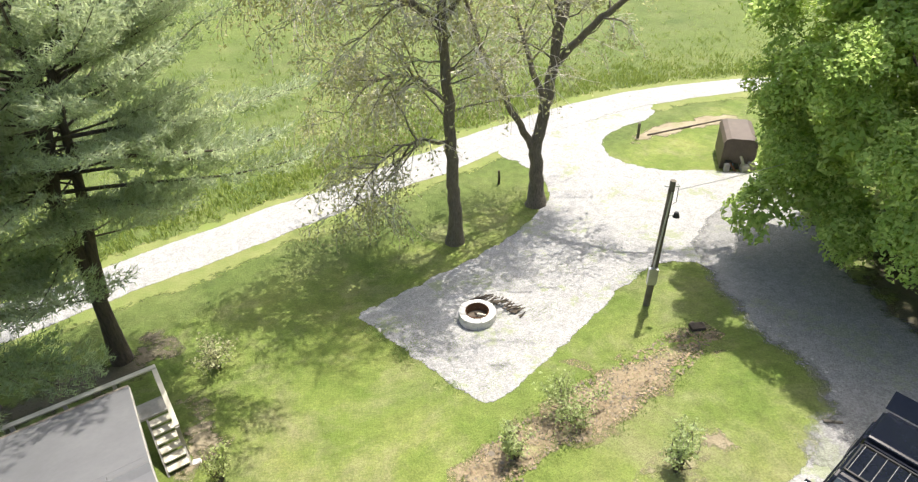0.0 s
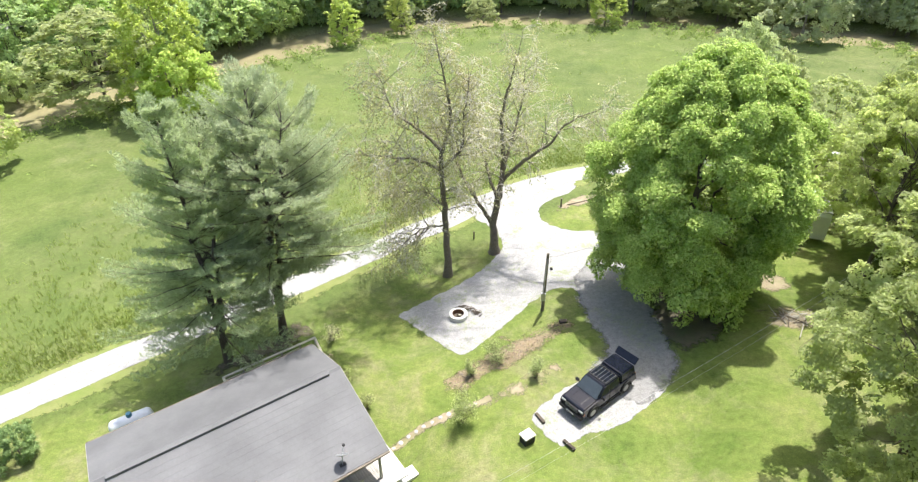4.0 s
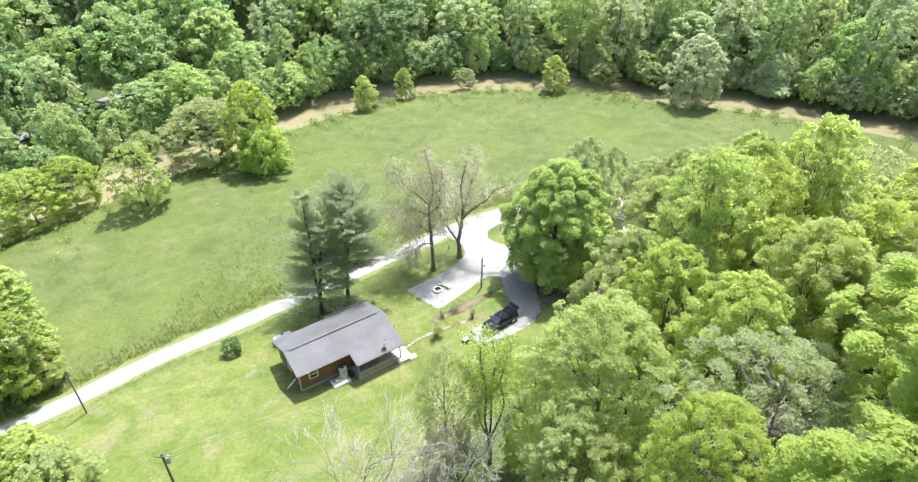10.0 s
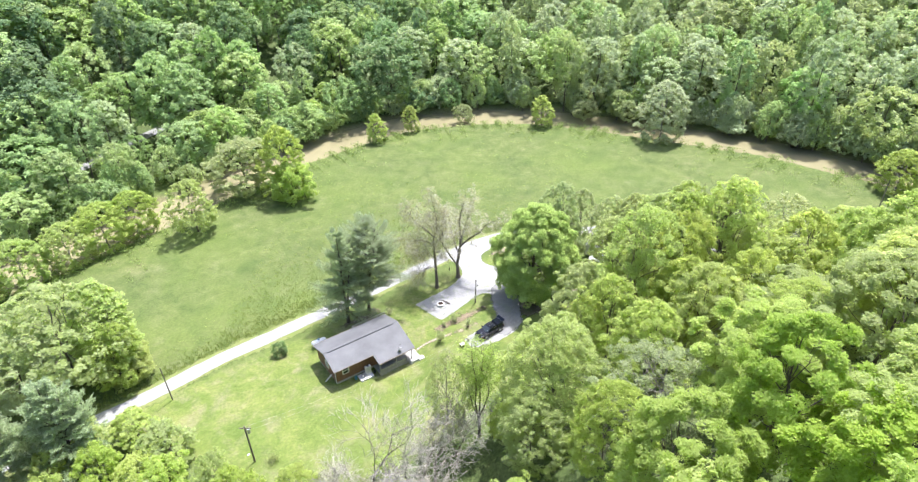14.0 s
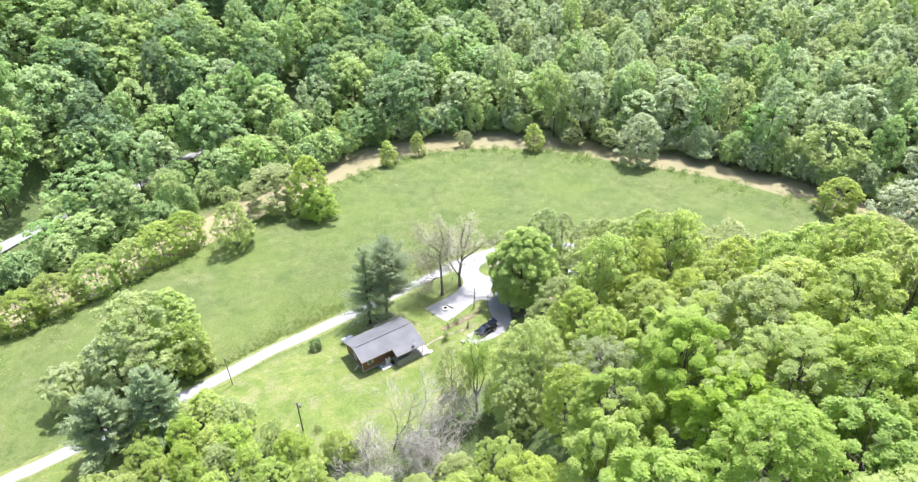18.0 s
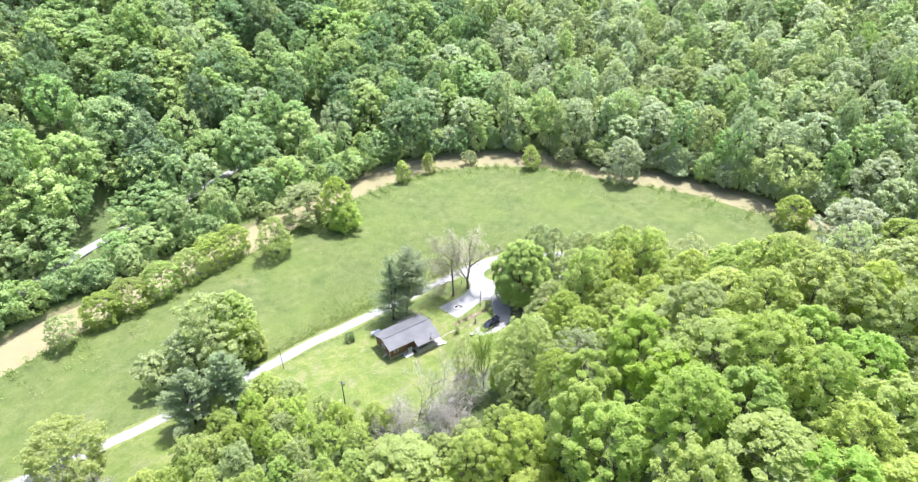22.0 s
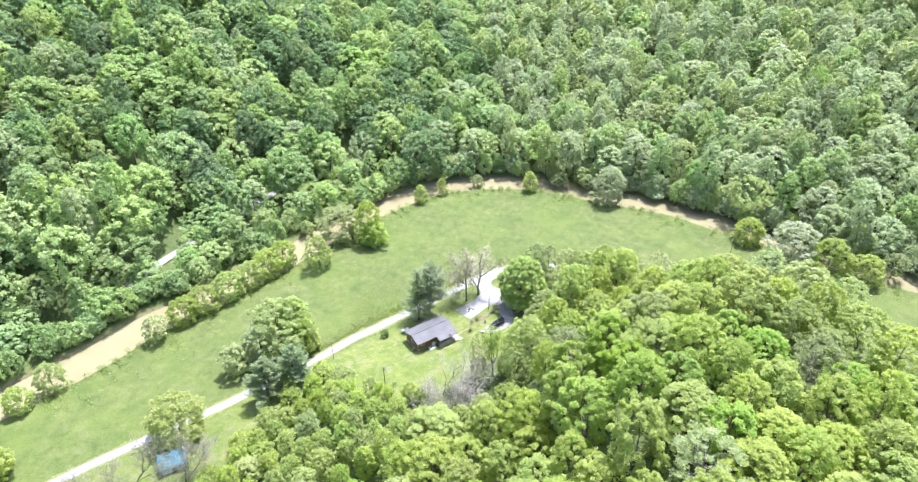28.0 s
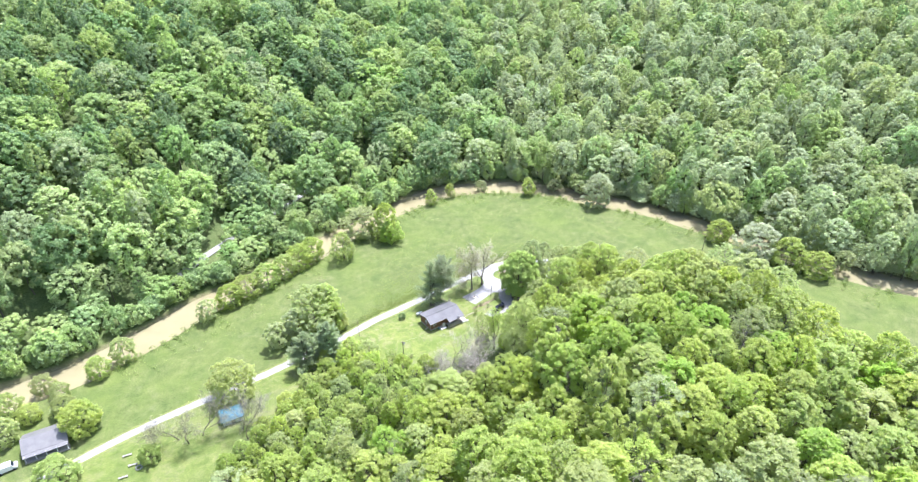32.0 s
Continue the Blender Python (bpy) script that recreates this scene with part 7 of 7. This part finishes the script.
    part("grille", box(2.43, -0.5, 0.68, 2.52, 0.5, 0.98, 0.02), M_BLACK, t, "black mesh grille")
    for k in range(4):
        part("grille_bar", box(2.515, -0.46, 0.72 + k * 0.065, 2.53, 0.46, 0.745 + k * 0.065), M_GREYROOF, t)
    part("front_bumper", box(2.38, -0.88, 0.42, 2.62, 0.88, 0.64, 0.05), M_BLACK, t)
    part("rear_bumper", box(-2.62, -0.86, 0.45, -2.42, 0.86, 0.62, 0.04), M_BLACK, t)
    part("number_plate", box(2.62, -0.26, 0.47, 2.63, 0.26, 0.58), M_WHITE, t, "white plate with plain bars")
    part("plate_bar", box(2.631, -0.18, 0.50, 2.634, 0.18, 0.55), M_BLACK, t)
    topper = part("bed_topper", tapered([(-0.98, 1.10), (-1.02, 1.66), (-1.15, 1.74), (-2.2, 1.74), (-2.36, 1.66), (-2.42, 1.10)], 0.86, 0.12, 1.1, 1.74), M_CARPAINT, t, "black fibreglass bed topper")
    part("rear_hatch", prism([(-2.34, 1.70), (-2.29, 1.74), (-2.62, 2.12), (-2.67, 2.08)], -0.78, 0.78, 0.01), M_CARPAINT, topper, "raised dark glass hatch")
    rack = part("roof_rack", box(0.27, -0.64, 1.765, 0.31, 0.64, 1.79, 0.008), M_BLACK, t, "low black roof rack with bars")
    for k in range(6):
        part("rack_bar", box(-0.70, -0.60 + k * 0.235, 1.765, 0.30, -0.588 + k * 0.235, 1.785), M_GREYROOF, rack)
    part("rack_rail", box(-0.74, -0.64, 1.765, -0.70, 0.64, 1.80, 0.008), M_BLACK, rack)
    for s in (-1, 1):
        part("rack_rail", box(-0.72, s * 0.66 - 0.015, 1.755, 0.30, s * 0.66 + 0.015, 1.785, 0.006), M_BLACK, rack)
    part("wiper", cyl(0.01, 0.01, (1.20, -0.5, 1.19), (1.02, 0.1, 1.34), 6), M_BLACK, t)


pickup()


# ---- the neighbouring yard ----
def neighbour_house():
    h = thing("neighbour_house", pose(-111.0, -47.2, gz(-111.0, -47.2), 0, 0, 30), "low house with a grey gable roof beside the lane", "house")
    part("wall", box(-4.6, -3.0, -0.5, 4.6, 3.0, 2.4), M_DARKWOOD, h, "dark wooden walls")
    for s in (-1, 1):
        part("roof", prism_x([(0, 4.1), (s * 3.8, 2.3), (s * 3.8, 2.15), (0, 3.95)], -5.2, 5.2), M_GREYROOF, h, "grey metal roof slope")
    for x in (-4.61, 4.61):
        part("gable", prism_x([(-3.0, 2.4), (3.0, 2.4), (0, 3.85)], x - 0.05, x + 0.05), M_DARKWOOD, h)
    part("porch_floor", box(-5.0, -4.8, -0.3, 5.0, -3.0, 0.25), M_GREYWOOD, h)
    for k in range(5):
        part("porch_post", box(-4.7 + k * 2.35 - 0.06, -4.6, 0.25, -4.7 + k * 2.35 + 0.06, -4.48, 2.1), M_WHITE, h)
    part("porch_roof", prism_x([(-3.0, 2.45), (-4.9, 1.95), (-4.9, 1.85), (-3.0, 2.3)], -5.1, 5.1), M_GREYROOF, h)
    for x in (-1.9, 2.1):
        door = part("door", box(x - 1.4, -3.07, 0.26, x + 1.4, -3.01, 2.2), M_WHITE, h, "wide white panelled door")
        for k in range(3):
            part("panel_seam", box(x - 1.38, -3.085, 0.72 + k * 0.48, x + 1.38, -3.071, 0.75 + k * 0.48), M_STEEL, door)
    s = thing("garden_shed", pose(-65.0, -39.0, gz(-65, -39), 0, 0, 28), "small shed with a shiny blue metal roof", "shed")
    part("wall", box(-2.6, -2.0, -0.5, 2.6, 2.0, 2.1), M_WHITE, s, "white-painted walls")
    for q in (-1, 1):
        part("roof", prism_x([(0, 3.0), (q * 2.5, 2.05), (q * 2.5, 1.97), (0, 2.92)], -3.0, 3.0), M_BLUEROOF, s, "blue metal roof slope")
    for x in (-2.6, 2.6):
        part("gable", prism_x([(-2.0, 2.1), (2.0, 2.1), (0, 2.85)], x - 0.04, x + 0.04), M_WHITE, s)
    part("door", box(-0.5, -2.06, 0.0, 0.5, -2.0, 1.9), M_GREYWOOD, s)
    v = thing("white_van", pose(-116.5, -55.5, gz(-116.5, -55.5), 0, 0, 35), "white van parked beside the lane", "van")
    part("body", prism([(-2.4, 0.45), (2.4, 0.45), (2.45, 0.95), (1.7, 1.15), (1.2, 1.95), (-2.3, 2.0), (-2.42, 1.6)], -0.95, 0.95, 0.06), M_WHITE, v)
    part("windscreen", prism([(1.72, 1.17), (1.25, 1.9), (1.28, 1.92), (1.76, 1.19)], -0.82, 0.82), M_GLASS, v)
    for cx in (1.5, -1.5):
        for q in (-1, 1):
            part("wheel", cyl(0.34, 0.34, (cx, q * 0.72, 0.34), (cx, q * 0.96, 0.34), 18), M_BLACK, v)
    for x, y, rz in ((-84.8, -54.6, 20), (-88.0, -51.3, 25), (-85.2, -58.6, 25)):
        b = thing("garden_bench", pose(x, y, gz(x, y), 0, 0, rz), "weathered grey wooden bench on the grass", "bench", "benches in the yard")
        for k in range(3):
            part("seat_plank", box(-1.1, -0.24 + k * 0.165, 0.42, 1.1, -0.10 + k * 0.165, 0.46), M_GREYWOOD, b)
        for px in (-0.9, 0.9):
            part("leg", box(px - 0.05, -0.22, 0, px + 0.05, 0.22, 0.42), M_GREYWOOD, b)
    ring = thing("stone_fire_ring", pose(-82.9, -55.4, gz(-82.9, -55.4)), "ring of rough grey stones for a campfire", "fire ring")
    for k in range(10):
        a = k / 10 * 2 * math.pi
        bm = bmesh.new()
        bmesh.ops.create_icosphere(bm, subdivisions=1, radius=0.22, matrix=Matrix.Translation((0.7 * math.cos(a), 0.7 * math.sin(a), 0.1)))
        part("stone", bm, M_BLOCK, ring)


neighbour_house()


# ---- tall grass along the lane and weeds in the gravel ----
def blades(name, points, h, label, seed, per=7, width=0.035, mat=None):
    rng = np.random.default_rng(seed)
    p = np.repeat(np.asarray(points, float), per, 0) + rng.normal(0, 0.14, (len(points) * per, 2))
    z = land(p[:, 0], p[:, 1])
    n = len(p)
    a = rng.uniform(0, 2 * np.pi, n)
    side = np.stack([np.cos(a), np.sin(a), 0 * a], 1) * width * rng.uniform(0.6, 1.4, (n, 1))
    base = np.stack([p[:, 0], p[:, 1], z], 1)
    tip = base + np.stack([rng.normal(0, 0.3, n) * h, rng.normal(0, 0.3, n) * h, h * rng.uniform(0.5, 1.2, n)], 1)
    v = np.stack([base - side, base + side, tip], 1).reshape(-1, 3)
    tagged(new(name, mesh_np(name, v, np.arange(3 * n).reshape(-1, 3), [mat or L_GRASS])), label, "grass", kind="stuff")


def lane_grass():
    rng = np.random.default_rng(9)
    line = ROAD_LINE[(ROAD_LINE[:, 0] > -48) & (ROAD_LINE[:, 0] < 24)]
    d = unit(np.gradient(line, axis=0))
    side = np.stack([-d[:, 1], d[:, 0]], 1)
    pts = []
    for k in range(2600):
        i = rng.integers(len(line))
        pts.append(line[i] + side[i] * rng.choice((1.9 + rng.exponential(0.9), 2.4 + rng.exponential(1.4))))
    blades("tall_grass", pts, 0.26, "tall meadow grass along the edge of the gravel lane", 10)
    pts = []
    for k in range(5200):
        i = rng.integers(len(line))
        q = line[i] + side[i] * (2.6 + rng.exponential(7.0))
        if q[0] > -34:
            pts.append(q)
    blades("meadow_grass", pts, 0.34, "uneven tall grass of the meadow", 11, 5, 0.03)
    pts = []
    for x, y, r, n in ((-3.2, 16.1, 0.3, 34), (-1.8, 15.2, 0.5, 60), (-0.7, 15.2, 0.25, 24), (0.3, 13.4, 0.35, 30), (0.85, 14.05, 0.4, 40), (2.2, 16.7, 0.5, 50), (1.9, 15.0, 0.35, 26), (-2.2, 16.3, 0.5, 34), (-2.3, 14.9, 0.35, 34), (-0.6, 13.4, 0.3, 24), (3.4, 19.6, 0.7, 34), (4.8, 21.0, 0.5, 14), (1.5, 18.4, 0.7, 30), (0.2, 17.2, 0.6, 26), (6.0, 18.9, 0.5, 34)):
        pts += list(rng.normal((x, y), r * 0.6, (n, 2)))
    c = rng.uniform((-0.4, 9.0), (7.4, 15.7), (9000, 2))
    c = np.array([q for q in c if inside(q[0], q[1], BED)])
    chip = np.column_stack([c, land(c[:, 0], c[:, 1]) + 0.045])
    for name, mat, at in (("dark_bark_chips", M_POLE, chip[::3]), ("pale_bark_chips", M_CHIP, chip[1::2])):
        v, f = leaves_at(rng, at, unit(rng.normal(size=at.shape) * 0.35 + np.array([0, 0, 1.0])), 0.05)
        tagged(new(name, mesh_np(name, v, f, [mat])), "scattered bark chips in the planting bed", "mulch", kind="stuff")
    edge = np.concatenate([np.linspace(a, b, 26) for a, b in zip(BED, BED[1:] + BED[:1])]) + rng.normal(0, 0.14, (26 * len(BED), 2))
    blades("bed_edge_grass", np.concatenate([edge, c[rng.integers(0, len(c), 120)]]), 0.07, "short grass creeping into the planting bed", 13, 7, 0.016, L_WEED)
    lines = RIVER_LINE[(RIVER_LINE[:, 0] > -112) & (RIVER_LINE[:, 0] < 150)]
    e = unit(np.gradient(lines, axis=0))
    i = rng.integers(0, len(lines), 5200)
    q = lines[i] + np.stack([e[i, 1], -e[i, 0]], 1) * (RIVER_HALF + 0.8 + rng.exponential(3.0, 5200))[:, None] + rng.normal(0, 0.5, (5200, 2))
    clump = np.sin(q[:, 0] * 0.35 + 1) * np.sin(q[:, 1] * 0.31) + rng.normal(0, 0.35, len(q)) > -0.1
    q = np.repeat(q[clump], 9, 0)
    q = q + rng.normal(0, 0.45, q.shape)
    z = land(q[:, 0], q[:, 1]) + rng.uniform(0.1, 0.75, len(q))
    lv, lf = leaves_at(rng, np.column_stack([q, z]), unit(rng.normal(size=(len(q), 3)) + np.array([0, 0, 1.0])), 0.15)
    tagged(new("bank_weeds", mesh_np("bank_weeds", lv, lf, [L_WEED])), "rank green weeds along the grassy river bank", "weeds", kind="stuff")
    blades("weeds", pts, 0.06, "weeds and grass pushing through the gravel", 12, 14, 0.022, L_WEED)


lane_grass()
